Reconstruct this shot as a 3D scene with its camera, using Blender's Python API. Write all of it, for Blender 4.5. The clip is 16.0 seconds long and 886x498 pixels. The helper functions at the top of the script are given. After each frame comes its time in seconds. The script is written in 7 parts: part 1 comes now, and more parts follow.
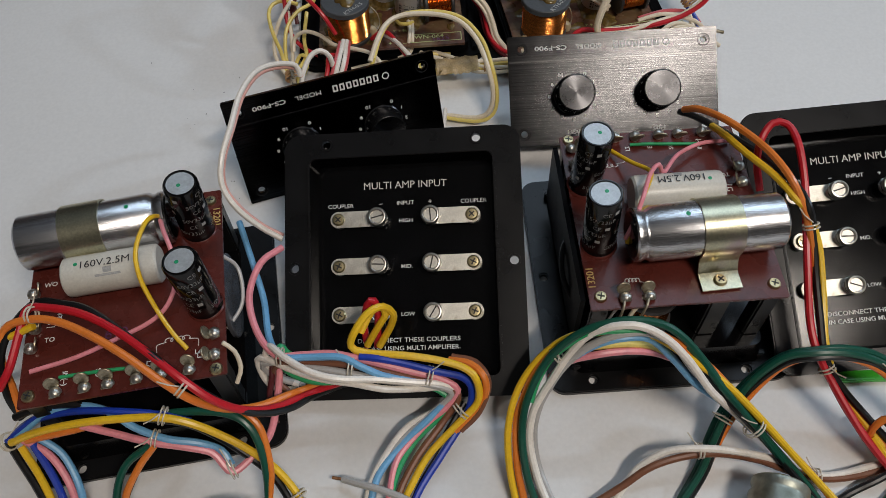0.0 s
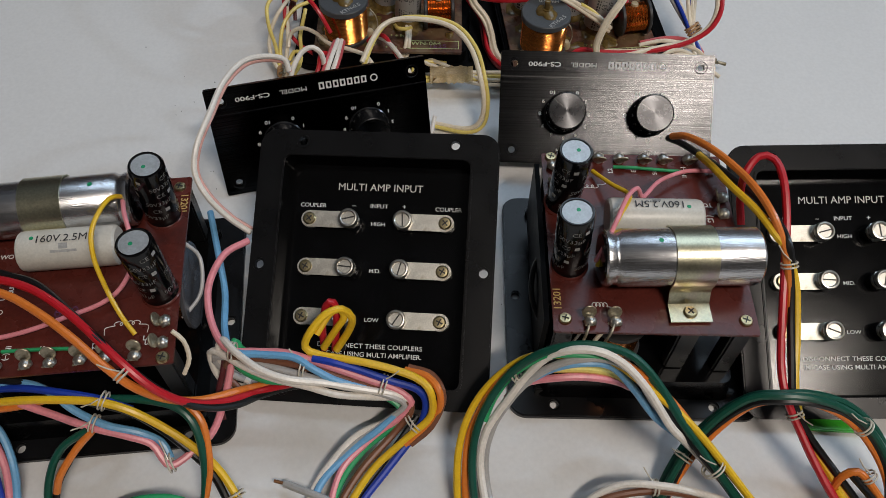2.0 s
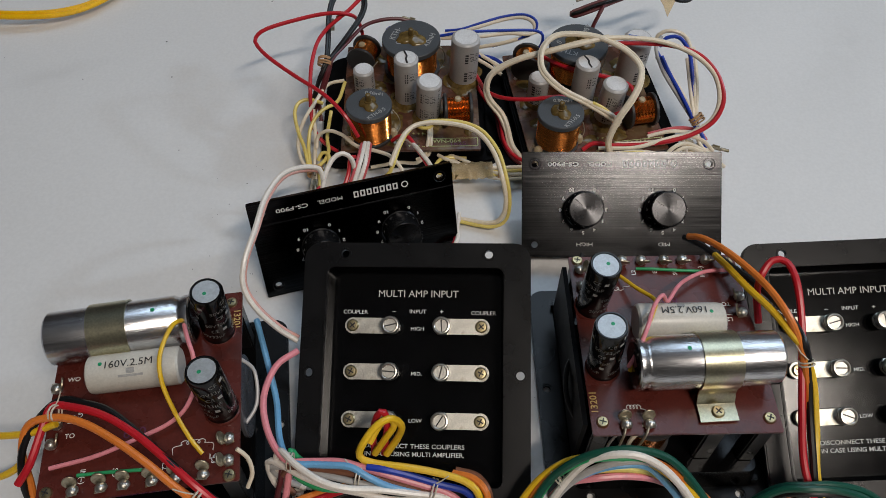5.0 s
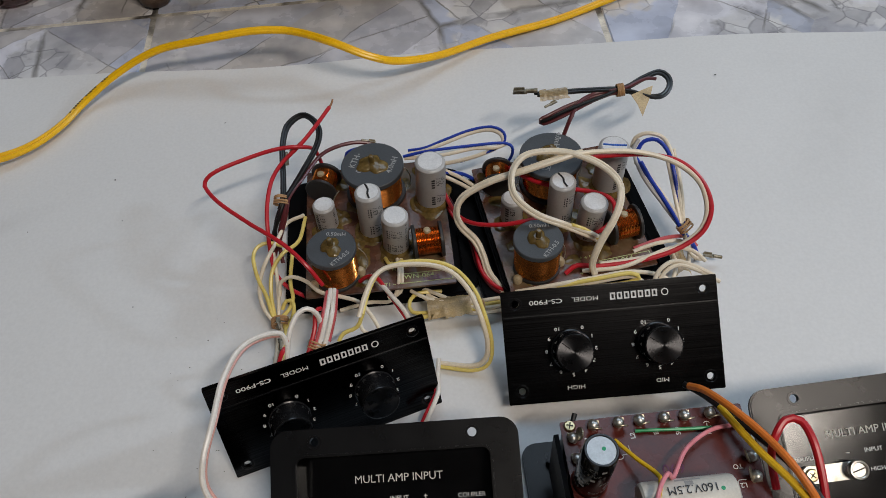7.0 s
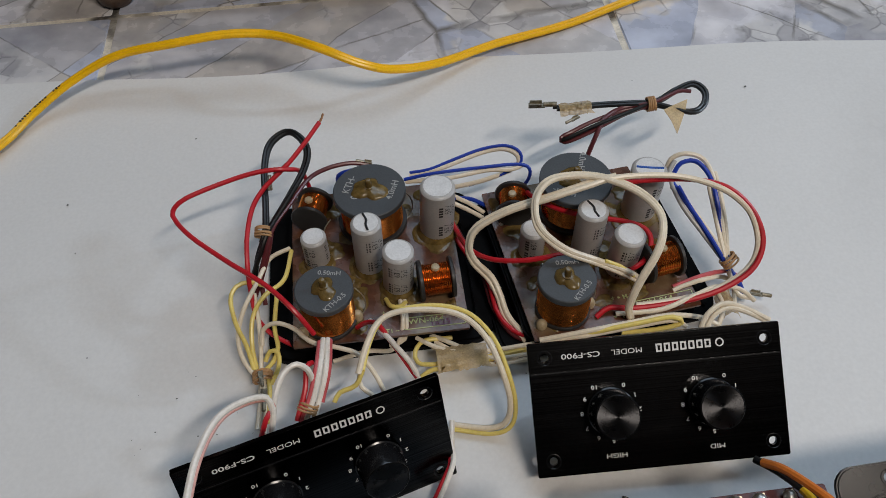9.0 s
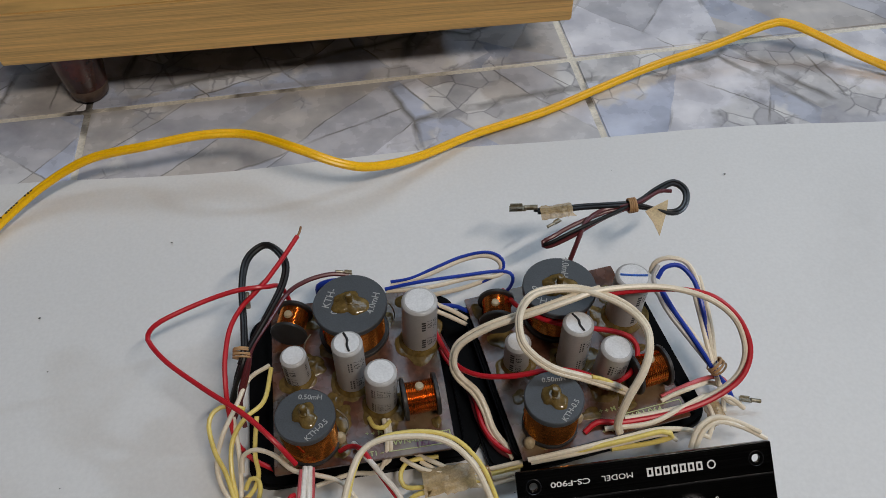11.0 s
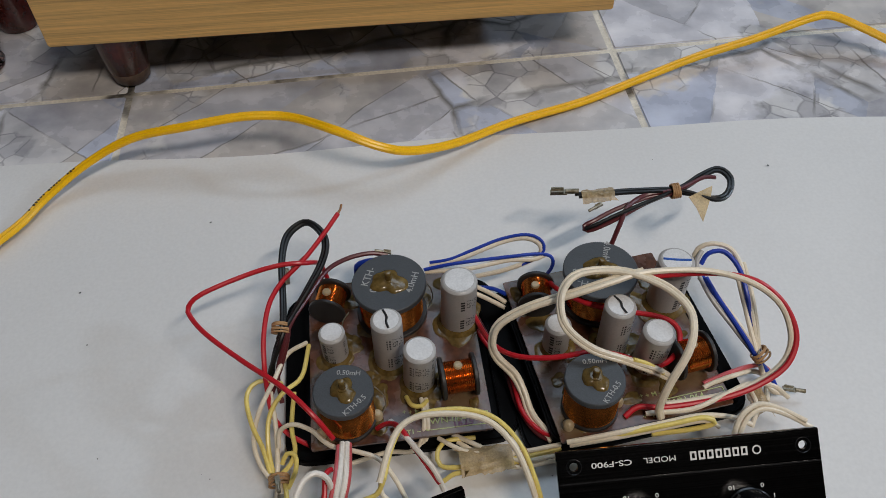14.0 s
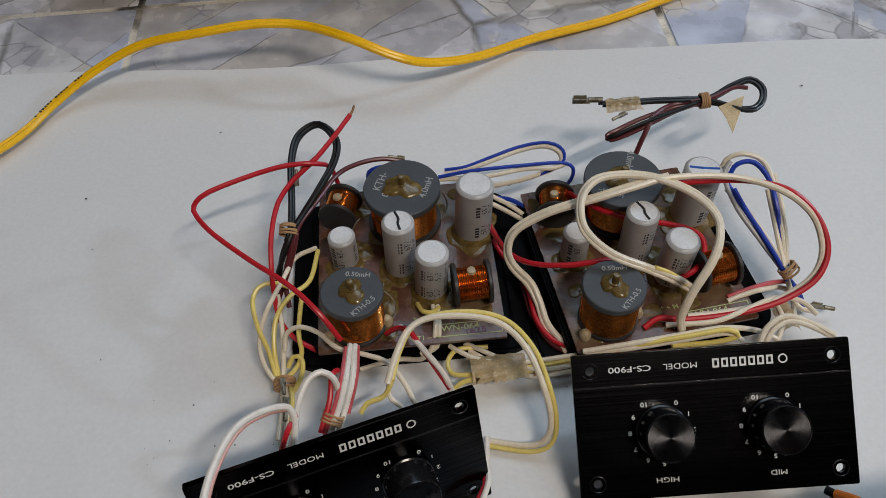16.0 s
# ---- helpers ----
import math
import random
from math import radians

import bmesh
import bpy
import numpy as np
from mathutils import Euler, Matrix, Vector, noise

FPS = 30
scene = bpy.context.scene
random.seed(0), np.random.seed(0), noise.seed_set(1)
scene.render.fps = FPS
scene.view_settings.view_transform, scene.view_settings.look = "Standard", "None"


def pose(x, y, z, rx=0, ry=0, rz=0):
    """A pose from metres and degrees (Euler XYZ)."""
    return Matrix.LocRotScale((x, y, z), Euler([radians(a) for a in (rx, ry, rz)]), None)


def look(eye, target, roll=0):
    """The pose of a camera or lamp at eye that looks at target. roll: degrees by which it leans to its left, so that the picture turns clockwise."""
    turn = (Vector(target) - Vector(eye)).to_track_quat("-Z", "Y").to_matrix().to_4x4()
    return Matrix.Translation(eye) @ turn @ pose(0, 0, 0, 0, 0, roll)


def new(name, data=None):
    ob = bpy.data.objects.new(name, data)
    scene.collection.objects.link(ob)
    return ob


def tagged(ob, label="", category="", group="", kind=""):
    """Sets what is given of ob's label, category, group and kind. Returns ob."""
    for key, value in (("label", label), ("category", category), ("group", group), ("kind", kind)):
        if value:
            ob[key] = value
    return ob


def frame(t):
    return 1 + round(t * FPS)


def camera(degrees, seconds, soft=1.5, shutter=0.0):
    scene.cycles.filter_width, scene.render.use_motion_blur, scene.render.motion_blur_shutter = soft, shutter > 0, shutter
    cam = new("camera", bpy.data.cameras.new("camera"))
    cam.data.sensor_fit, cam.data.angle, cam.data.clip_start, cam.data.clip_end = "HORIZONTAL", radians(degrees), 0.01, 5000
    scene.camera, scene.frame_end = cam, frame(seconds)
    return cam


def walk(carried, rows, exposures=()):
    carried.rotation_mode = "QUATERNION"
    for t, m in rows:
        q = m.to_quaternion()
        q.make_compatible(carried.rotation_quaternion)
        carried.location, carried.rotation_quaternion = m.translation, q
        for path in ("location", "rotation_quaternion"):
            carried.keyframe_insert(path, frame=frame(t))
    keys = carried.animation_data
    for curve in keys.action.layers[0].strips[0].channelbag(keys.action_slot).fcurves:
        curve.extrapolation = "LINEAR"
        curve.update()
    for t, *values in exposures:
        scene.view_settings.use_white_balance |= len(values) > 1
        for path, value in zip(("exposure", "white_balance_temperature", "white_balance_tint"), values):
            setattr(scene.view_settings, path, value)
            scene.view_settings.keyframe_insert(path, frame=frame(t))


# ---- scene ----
cam = camera(58.0, 16.0, soft=0.45)
PATH = [
    (0, (0.022, 0.082, 0.392), (-0.003, 1.183, -1.278), -3.1),
    (0.5, (0.03, 0.087, 0.381), (0.007, 1.191, -1.287), -1.3),
    (1, (0.038, 0.088, 0.373), (0.007, 1.202, -1.288), 0.8),
    (1.5, (0.042, 0.096, 0.373), (-0.004, 1.21, -1.287), 0.3),
    (2, (0.043, 0.084, 0.38), (-0.009, 1.223, -1.262), 0.8),
    (2.5, (0.031, 0.066, 0.4), (-0.03, 1.221, -1.231), 0.7),
    (3, (0.034, 0.048, 0.413), (-0.024, 1.21, -1.214), 0.1),
    (3.2, (0.031, 0.049, 0.413), (-0.023, 1.21, -1.215), -0.2),
    (5.3, (0.01, 0.123, 0.436), (-0.002, 1.326, -1.162), -0.0),
    (5.5, (0.007, 0.14, 0.446), (-0.003, 1.35, -1.147), -0.7),
    (6, (0.016, 0.176, 0.445), (-0.005, 1.396, -1.139), -3.0),
    (6.5, (0.019, 0.178, 0.437), (0.002, 1.409, -1.14), -3.2),
    (7, (0.03, 0.189, 0.442), (0.021, 1.424, -1.132), -4.4),
    (7.5, (0.02, 0.218, 0.447), (0.036, 1.457, -1.123), -5.3),
    (8, (0.011, 0.233, 0.432), (0.046, 1.475, -1.135), -5.4),
    (8.5, (0.011, 0.25, 0.42), (0.057, 1.489, -1.149), -5.0),
    (9, (0.008, 0.251, 0.396), (0.076, 1.493, -1.17), -1.8),
    (9.5, (0.0, 0.257, 0.399), (0.081, 1.504, -1.163), -0.1),
    (10, (0.003, 0.268, 0.412), (0.09, 1.535, -1.133), 0.4),
    (10.2, (0.016, 0.283, 0.419), (0.101, 1.559, -1.118), -0.6),
    (12.3, (0.005, 0.294, 0.417), (0.144, 1.611, -1.081), -1.6),
    (12.5, (0.006, 0.29, 0.413), (0.14, 1.609, -1.084), -1.6),
    (13, (0.0, 0.289, 0.407), (0.129, 1.614, -1.085), -1.2),
    (13.5, (0.003, 0.284, 0.407), (0.1, 1.612, -1.085), -1.7),
    (14, (0.002, 0.282, 0.406), (0.062, 1.605, -1.093), -2.4),
    (14.5, (-0.004, 0.284, 0.401), (0.029, 1.602, -1.103), -2.7),
    (15, (0.004, 0.299, 0.368), (0.022, 1.606, -1.145), -3.0),
    (15.5, (0.007, 0.301, 0.355), (0.019, 1.583, -1.181), -3.1),
    (16, (0.002, 0.268, 0.371), (0.012, 1.528, -1.183), -2.8),
]
walk(cam, [(t, look(eye, target, roll)) for t, eye, target, roll in PATH])

# ---- light ----
world = bpy.data.worlds.new("room_air")
scene.world = world
world.use_nodes = True
world.node_tree.nodes["Background"].inputs[0].default_value = (0.80, 0.90, 1.0, 1)
world.node_tree.nodes["Background"].inputs[1].default_value = 0.075


def area_lamp(name, at, aim, sx, sy, watts, colour):
    data = bpy.data.lights.new(name, "AREA")
    data.shape, data.size, data.size_y, data.energy, data.color = "RECTANGLE", sx, sy, watts, colour
    ob = new(name, data)
    ob.matrix_basis = look(at, aim)
    return ob


area_lamp("ceiling_tube_light", (0.90, -0.84, 2.42), (0.2, 0.3, 0), 0.85, 0.12, 37, (1.0, 0.895, 0.795))
area_lamp("high_window_daylight", (0.60, 1.55, 2.42), (0.0, 0.4, 0), 2.1, 1.4, 23, (0.66, 0.82, 1.0))
area_lamp("east_window_daylight", (2.50, 0.90, 1.30), (0.0, 0.7, 0), 0.10, 0.16, 15, (0.66, 0.82, 1.0))
scene.view_settings.exposure = 0.0

# ---- materials ----


def mat(name, base, rough=0.5, metal=0.0, var=0.15, scale=60.0, fine=900.0, bump=0.1, dirt=None, coat=0.0, stretch=None, spec=0.5):
    """A surface with variation at two scales, rough patches and a fine relief; dirt: a second colour in patches."""
    m = bpy.data.materials.new(name)
    m.use_nodes = True
    nt = m.node_tree
    b = nt.nodes["Principled BSDF"]
    N, L = nt.nodes.new, nt.links.new
    co = N("ShaderNodeTexCoord")
    src = co.outputs["Object"]
    if stretch:
        mp = N("ShaderNodeMapping")
        mp.inputs["Scale"].default_value = stretch
        L(src, mp.inputs[0])
        src = mp.outputs[0]
    n1, n2 = N("ShaderNodeTexNoise"), N("ShaderNodeTexNoise")
    for n, s in ((n1, scale), (n2, fine)):
        n.inputs["Scale"].default_value, n.inputs["Detail"].default_value = s, 4
        L(src, n.inputs["Vector"])
    info = N("ShaderNodeObjectInfo")
    add = N("ShaderNodeMath")
    add.operation = "ADD"
    L(n1.outputs["Fac"], add.inputs[0])
    L(n2.outputs["Fac"], add.inputs[1])
    ramp = N("ShaderNodeMapRange")
    ramp.inputs["From Min"].default_value, ramp.inputs["From Max"].default_value = 0.7, 1.3
    ramp.inputs["To Min"].default_value, ramp.inputs["To Max"].default_value = 1 - var, 1 + var
    L(add.outputs[0], ramp.inputs["Value"])
    mul = N("ShaderNodeVectorMath")
    mul.operation = "SCALE"
    mul.inputs[0].default_value = base
    L(ramp.outputs[0], mul.inputs["Scale"])
    colour = mul.outputs[0]
    if dirt:
        n3 = N("ShaderNodeTexNoise")
        n3.inputs["Scale"].default_value, n3.inputs["Detail"].default_value = scale * 0.6, 8
        L(src, n3.inputs["Vector"])
        r3 = N("ShaderNodeMapRange")
        r3.inputs["From Min"].default_value, r3.inputs["From Max"].default_value = dirt[1], dirt[1] + 0.12
        L(n3.outputs["Fac"], r3.inputs["Value"])
        mix = N("ShaderNodeMix")
        mix.data_type = "RGBA"
        L(r3.outputs[0], mix.inputs["Factor"])
        L(colour, mix.inputs["A"])
        mix.inputs["B"].default_value = (*dirt[0], 1)
        colour = mix.outputs["Result"]
    L(colour, b.inputs["Base Color"])
    rr = N("ShaderNodeMapRange")
    rr.inputs["To Min"].default_value, rr.inputs["To Max"].default_value = max(0.03, rough * 0.75), min(1, rough * 1.3)
    L(n1.outputs["Fac"], rr.inputs["Value"])
    L(rr.outputs[0], b.inputs["Roughness"])
    b.inputs["Metallic"].default_value = metal
    b.inputs["Coat Weight"].default_value = coat
    b.inputs["Specular IOR Level"].default_value = spec
    if bump:
        bp = N("ShaderNodeBump")
        bp.inputs["Strength"].default_value, bp.inputs["Distance"].default_value = bump, 0.0004
        L(n2.outputs["Fac"], bp.inputs["Height"])
        L(bp.outputs[0], b.inputs["Normal"])
    return m


BLACK_PLASTIC = mat("black_plastic", (0.0064, 0.0064, 0.0069), 0.28, spec=0.25, var=0.3, scale=45, fine=1800, bump=0.11, dirt=((0.006, 0.006, 0.007), 0.64))
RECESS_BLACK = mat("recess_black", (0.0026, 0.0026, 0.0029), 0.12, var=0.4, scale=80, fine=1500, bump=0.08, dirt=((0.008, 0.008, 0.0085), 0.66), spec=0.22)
def brushed(m, amount):
    """Lines run along the object's x, so the gloss spreads across them."""
    nt = m.node_tree
    v, t = nt.nodes.new("ShaderNodeCombineXYZ"), nt.nodes.new("ShaderNodeVectorTransform")
    v.inputs[1].default_value = 1.0
    t.vector_type, t.convert_from, t.convert_to = "VECTOR", "OBJECT", "WORLD"
    nt.links.new(v.outputs[0], t.inputs[0])
    b = nt.nodes["Principled BSDF"]
    nt.links.new(t.outputs[0], b.inputs["Tangent"])
    b.inputs["Anisotropic"].default_value = amount
    return m


BRUSHED_BLACK = mat("brushed_black_aluminium", (0.022, 0.022, 0.0227), 0.145, 1.0, var=0.9, scale=24, fine=150, bump=0.05, stretch=(0.16, 60, 60))
brushed(BRUSHED_BLACK, 0.25)
MATT_BLACK = mat("matt_black_plastic", (0.0036, 0.0036, 0.0040), 0.40, spec=0.03, var=0.3, scale=60, fine=1200, bump=0.1)
GLOSS_BLACK = mat("gloss_black", (0.008, 0.008, 0.009), 0.2, var=0.3, scale=60, bump=0.05)
KNOB_BLACK = mat("knob_black", (0.006, 0.006, 0.0065), 0.20, 0.0, var=0.3, bump=0.1)
INK_WHITE = mat("white_ink", (0.72, 0.72, 0.70), 0.6, var=0.15, scale=400, bump=0)
INK_GREY = mat("grey_ink", (0.34, 0.34, 0.33), 0.6, var=0.25, scale=400, bump=0)
INK_BLACK = mat("black_ink", (0.02, 0.02, 0.022), 0.5, var=0.2, bump=0)
INK_BLUE = mat("blue_marker", (0.03, 0.12, 0.5), 0.5, var=0.3, scale=300, bump=0)
INK_GOLD = mat("ochre_ink", (0.5, 0.36, 0.12), 0.6, var=0.25, scale=400, bump=0)
INK_LIME = mat("pale_green_ink", (0.45, 0.5, 0.22), 0.6, var=0.25, scale=400, bump=0)
INK_GREEN = mat("green_dot_paint", (0.01, 0.30, 0.13), 0.4, var=0.3, scale=300, bump=0)
INK_PURPLE = mat("purple_stamp", (0.12, 0.03, 0.09), 0.6, var=0.4, scale=300, bump=0)
NICKEL = mat("nickel_plate", (0.62, 0.60, 0.55), 0.3, 1.0, var=0.15, scale=200, bump=0.12, dirt=((0.35, 0.33, 0.28), 0.62))
BRASS = mat("dull_brass_screw", (0.56, 0.47, 0.27), 0.32, 1.0, var=0.2, scale=200, bump=0.12, dirt=((0.33, 0.27, 0.16), 0.6))
COUPLER_METAL = mat("satin_coupler", (0.62, 0.60, 0.54), 0.42, 0.9, var=0.15, scale=180, fine=1400, bump=0.3, dirt=((0.40, 0.36, 0.28), 0.6))
SLOT_DARK = mat("screw_slot", (0.03, 0.028, 0.025), 0.6, var=0.2, bump=0)
ALUMINIUM = mat("scuffed_aluminium_can", (0.62, 0.62, 0.63), 0.24, 1.0, var=0.14, scale=90, fine=320, bump=0.22, stretch=(7, 7, 0.6), dirt=((0.42, 0.42, 0.44), 0.57))
ZINC_GOLD = mat("yellow_zinc_strap", (0.52, 0.50, 0.36), 0.3, 1.0, var=0.2, scale=60, bump=0.15, dirt=((0.45, 0.36, 0.36), 0.55))
PCB_RED = mat("red_brown_phenolic", (0.092, 0.019, 0.014), 0.27, var=0.25, scale=70, fine=700, bump=0.08, dirt=((0.05, 0.014, 0.012), 0.6), coat=0.0, spec=0.38)
PCB_OLIVE = mat("varnished_phenolic", (0.105, 0.043, 0.024), 0.26, var=0.4, scale=60, fine=240, bump=0.25, dirt=((0.16, 0.11, 0.06), 0.52), coat=0.2)
PCB_EDGE = mat("board_edge", (0.22, 0.12, 0.06), 0.6, var=0.2, bump=0.2)
GLUE = mat("amber_glue", (0.135, 0.088, 0.026), 0.16, var=0.4, scale=130, fine=420, bump=0.7, coat=0.2, dirt=((0.26, 0.19, 0.075), 0.58))
SMOKY = mat("smoky_plastic_disc", (0.075, 0.075, 0.082), 0.25, var=0.2, scale=60, bump=0.1)
GLUE_PALE = mat("cloudy_glue", (0.42, 0.33, 0.20), 0.3, var=0.25, scale=150, bump=0.3)
COPPER = mat("enamelled_copper", (0.70, 0.235, 0.050), 0.16, 0.95, var=0.4, scale=90, fine=700, bump=0.1, stretch=(1, 1, 6))
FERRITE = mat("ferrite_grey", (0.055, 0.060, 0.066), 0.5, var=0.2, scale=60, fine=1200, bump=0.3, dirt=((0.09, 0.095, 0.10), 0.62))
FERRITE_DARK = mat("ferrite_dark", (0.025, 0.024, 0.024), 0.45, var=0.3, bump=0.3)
CAP_GREY = mat("grey_capacitor_sleeve", (0.42, 0.41, 0.40), 0.35, var=0.10, scale=70, bump=0.08, dirt=((0.33, 0.31, 0.27), 0.62))
CAP_TOP = mat("pale_capacitor_end", (0.66, 0.66, 0.66), 0.4, var=0.12, scale=150, bump=0.15)
CAP_CREAM = mat("cream_capacitor_sleeve", (0.60, 0.58, 0.52), 0.35, var=0.10, scale=60, bump=0.06)
CAP_BLACK = mat("black_capacitor_sleeve", (0.003, 0.003, 0.0034), 0.13, spec=0.4, var=0.3, scale=70, bump=0.05)
CAP_SILVER = mat("silver_capacitor_end", (0.50, 0.53, 0.55), 0.42, 0.5, var=0.15, scale=250, bump=0.2)
DULL_CAN = mat("dull_greenish_can", (0.40, 0.42, 0.36), 0.42, 1.0, var=0.2, scale=80, fine=400, bump=0.2, dirt=((0.26, 0.28, 0.22), 0.55))
SOLDER = mat("solder", (0.55, 0.54, 0.50), 0.32, 0.9, var=0.25, scale=400, bump=0.4, dirt=((0.28, 0.24, 0.17), 0.55))
LUG = mat("tarnished_lug", (0.36, 0.33, 0.26), 0.45, 0.85, var=0.3, scale=300, bump=0.3, dirt=((0.2, 0.17, 0.11), 0.52))
TAB = mat("tarnished_brass_tab", (0.42, 0.37, 0.27), 0.38, 0.9, var=0.35, scale=260, bump=0.3, dirt=((0.16, 0.11, 0.06), 0.54))
RUBBER_TAN = mat("tan_rubber_band", (0.45, 0.26, 0.12), 0.55, var=0.2, scale=200, bump=0.2)
TAPE = mat("yellowed_tape", (0.62, 0.48, 0.27), 0.22, var=0.3, scale=100, bump=0.6)
TAPE.node_tree.nodes["Principled BSDF"].inputs["Alpha"].default_value = 0.72
TIE = mat("clear_tie", (0.60, 0.55, 0.45), 0.25, var=0.2, bump=0.1)
BARE = mat("bare_copper_strand", (0.35, 0.17, 0.08), 0.45, 0.8, var=0.3, scale=500, bump=0.3)
OAK = mat("oak_veneer", (0.62, 0.385, 0.135), 0.42, var=0.32, scale=14, fine=90, bump=0.2, stretch=(0.25, 1, 20), dirt=((0.36, 0.19, 0.065), 0.6))
RED_WOOD = mat("red_brown_varnished_leg", (0.060, 0.010, 0.007), 0.22, var=0.4, scale=25, fine=200, bump=0.15, dirt=((0.03, 0.015, 0.01), 0.56), coat=0.3)
GLIDE = mat("worn_brown_glide", (0.10, 0.065, 0.045), 0.4, var=0.4, scale=90, bump=0.3, dirt=((0.05, 0.03, 0.022), 0.5))
DARK_BOARD = mat("dark_underside", (0.04, 0.03, 0.025), 0.7, var=0.3, scale=20, bump=0.2)
WALL_PAINT = mat("brown_wall_paint", (0.11, 0.102, 0.095), 0.7, var=0.06, scale=3, fine=90, bump=0.2)
CEILING_PAINT = mat("grey_ceiling_paint", (0.34, 0.34, 0.34), 0.8, var=0.04, scale=3, fine=90, bump=0.2)
GREEN_PLASTIC = mat("green_plastic", (0.05, 0.42, 0.03), 0.3, var=0.15)
GROUT = mat("dirty_grout", (0.70, 0.66, 0.57), 0.85, var=0.2, scale=26, fine=500, bump=0.6, dirt=((0.05, 0.045, 0.04), 0.55))

WIRE_COLOURS = {
    "red": (0.50, 0.012, 0.022), "orange": (0.72, 0.20, 0.03), "yellow": (0.80, 0.50, 0.02), "green": (0.03, 0.34, 0.13),
    "dark_green": (0.006, 0.075, 0.048), "blue": (0.012, 0.045, 0.38), "light_blue": (0.16, 0.40, 0.66), "pink": (0.78, 0.27, 0.31),
    "white": (0.80, 0.75, 0.68), "grey": (0.42, 0.41, 0.40), "brown": (0.19, 0.075, 0.04), "black": (0.006, 0.006, 0.0065),
    "cream": (0.78, 0.69, 0.54), "lemon": (0.76, 0.61, 0.17), "blush": (0.74, 0.40, 0.34), "maroon": (0.10, 0.018, 0.022), "salmon": (0.55, 0.10, 0.11), "deep_yellow": (0.90, 0.50, 0.004),
}
WIRE = {k: mat(k + "_insulation", v, 0.34, var=0.10, scale=110, fine=700, bump=0.06, dirt=(tuple(c * 0.72 for c in v), 0.66)) for k, v in WIRE_COLOURS.items()}


def sheet_material():
    m = mat("white_plastic_sheet", (0.72, 0.72, 0.715), 0.46, var=0.045, scale=5, fine=420, bump=0.05, dirt=((0.60, 0.59, 0.57), 0.66))
    nt = m.node_tree
    N, L = nt.nodes.new, nt.links.new
    b = nt.nodes["Principled BSDF"]
    co, n = N("ShaderNodeTexCoord"), N("ShaderNodeTexNoise")
    n.inputs["Scale"].default_value, n.inputs["Detail"].default_value = 9, 5
    L(co.outputs["Object"], n.inputs["Vector"])
    bp = N("ShaderNodeBump")
    bp.inputs["Strength"].default_value, bp.inputs["Distance"].default_value = 0.5, 0.004
    L(n.outputs["Fac"], bp.inputs["Height"])
    L(b.inputs["Normal"].links[0].from_socket, bp.inputs["Normal"])
    L(bp.outputs[0], b.inputs["Normal"])
    base = b.inputs["Base Color"].links[0].from_socket
    # grey patches; the first is the yellow cable's faint shadow put into the colour
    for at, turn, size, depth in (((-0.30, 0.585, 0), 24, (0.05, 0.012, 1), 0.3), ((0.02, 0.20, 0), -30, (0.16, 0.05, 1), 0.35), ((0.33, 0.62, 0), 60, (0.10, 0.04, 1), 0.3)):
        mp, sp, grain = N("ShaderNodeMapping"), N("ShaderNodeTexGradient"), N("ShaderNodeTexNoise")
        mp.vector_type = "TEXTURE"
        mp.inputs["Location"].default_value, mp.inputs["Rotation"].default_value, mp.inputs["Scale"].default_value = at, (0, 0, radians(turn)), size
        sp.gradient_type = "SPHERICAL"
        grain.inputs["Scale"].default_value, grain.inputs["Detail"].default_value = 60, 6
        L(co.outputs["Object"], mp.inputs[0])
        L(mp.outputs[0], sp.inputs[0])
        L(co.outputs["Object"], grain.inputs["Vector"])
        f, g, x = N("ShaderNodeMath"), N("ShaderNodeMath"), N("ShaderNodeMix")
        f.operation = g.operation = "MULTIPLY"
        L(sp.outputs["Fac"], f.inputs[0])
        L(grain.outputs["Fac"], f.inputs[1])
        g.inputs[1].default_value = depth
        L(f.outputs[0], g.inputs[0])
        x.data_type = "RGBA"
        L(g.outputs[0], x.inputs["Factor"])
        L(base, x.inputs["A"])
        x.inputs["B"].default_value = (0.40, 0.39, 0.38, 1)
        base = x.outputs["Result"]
    L(base, b.inputs["Base Color"])
    return m


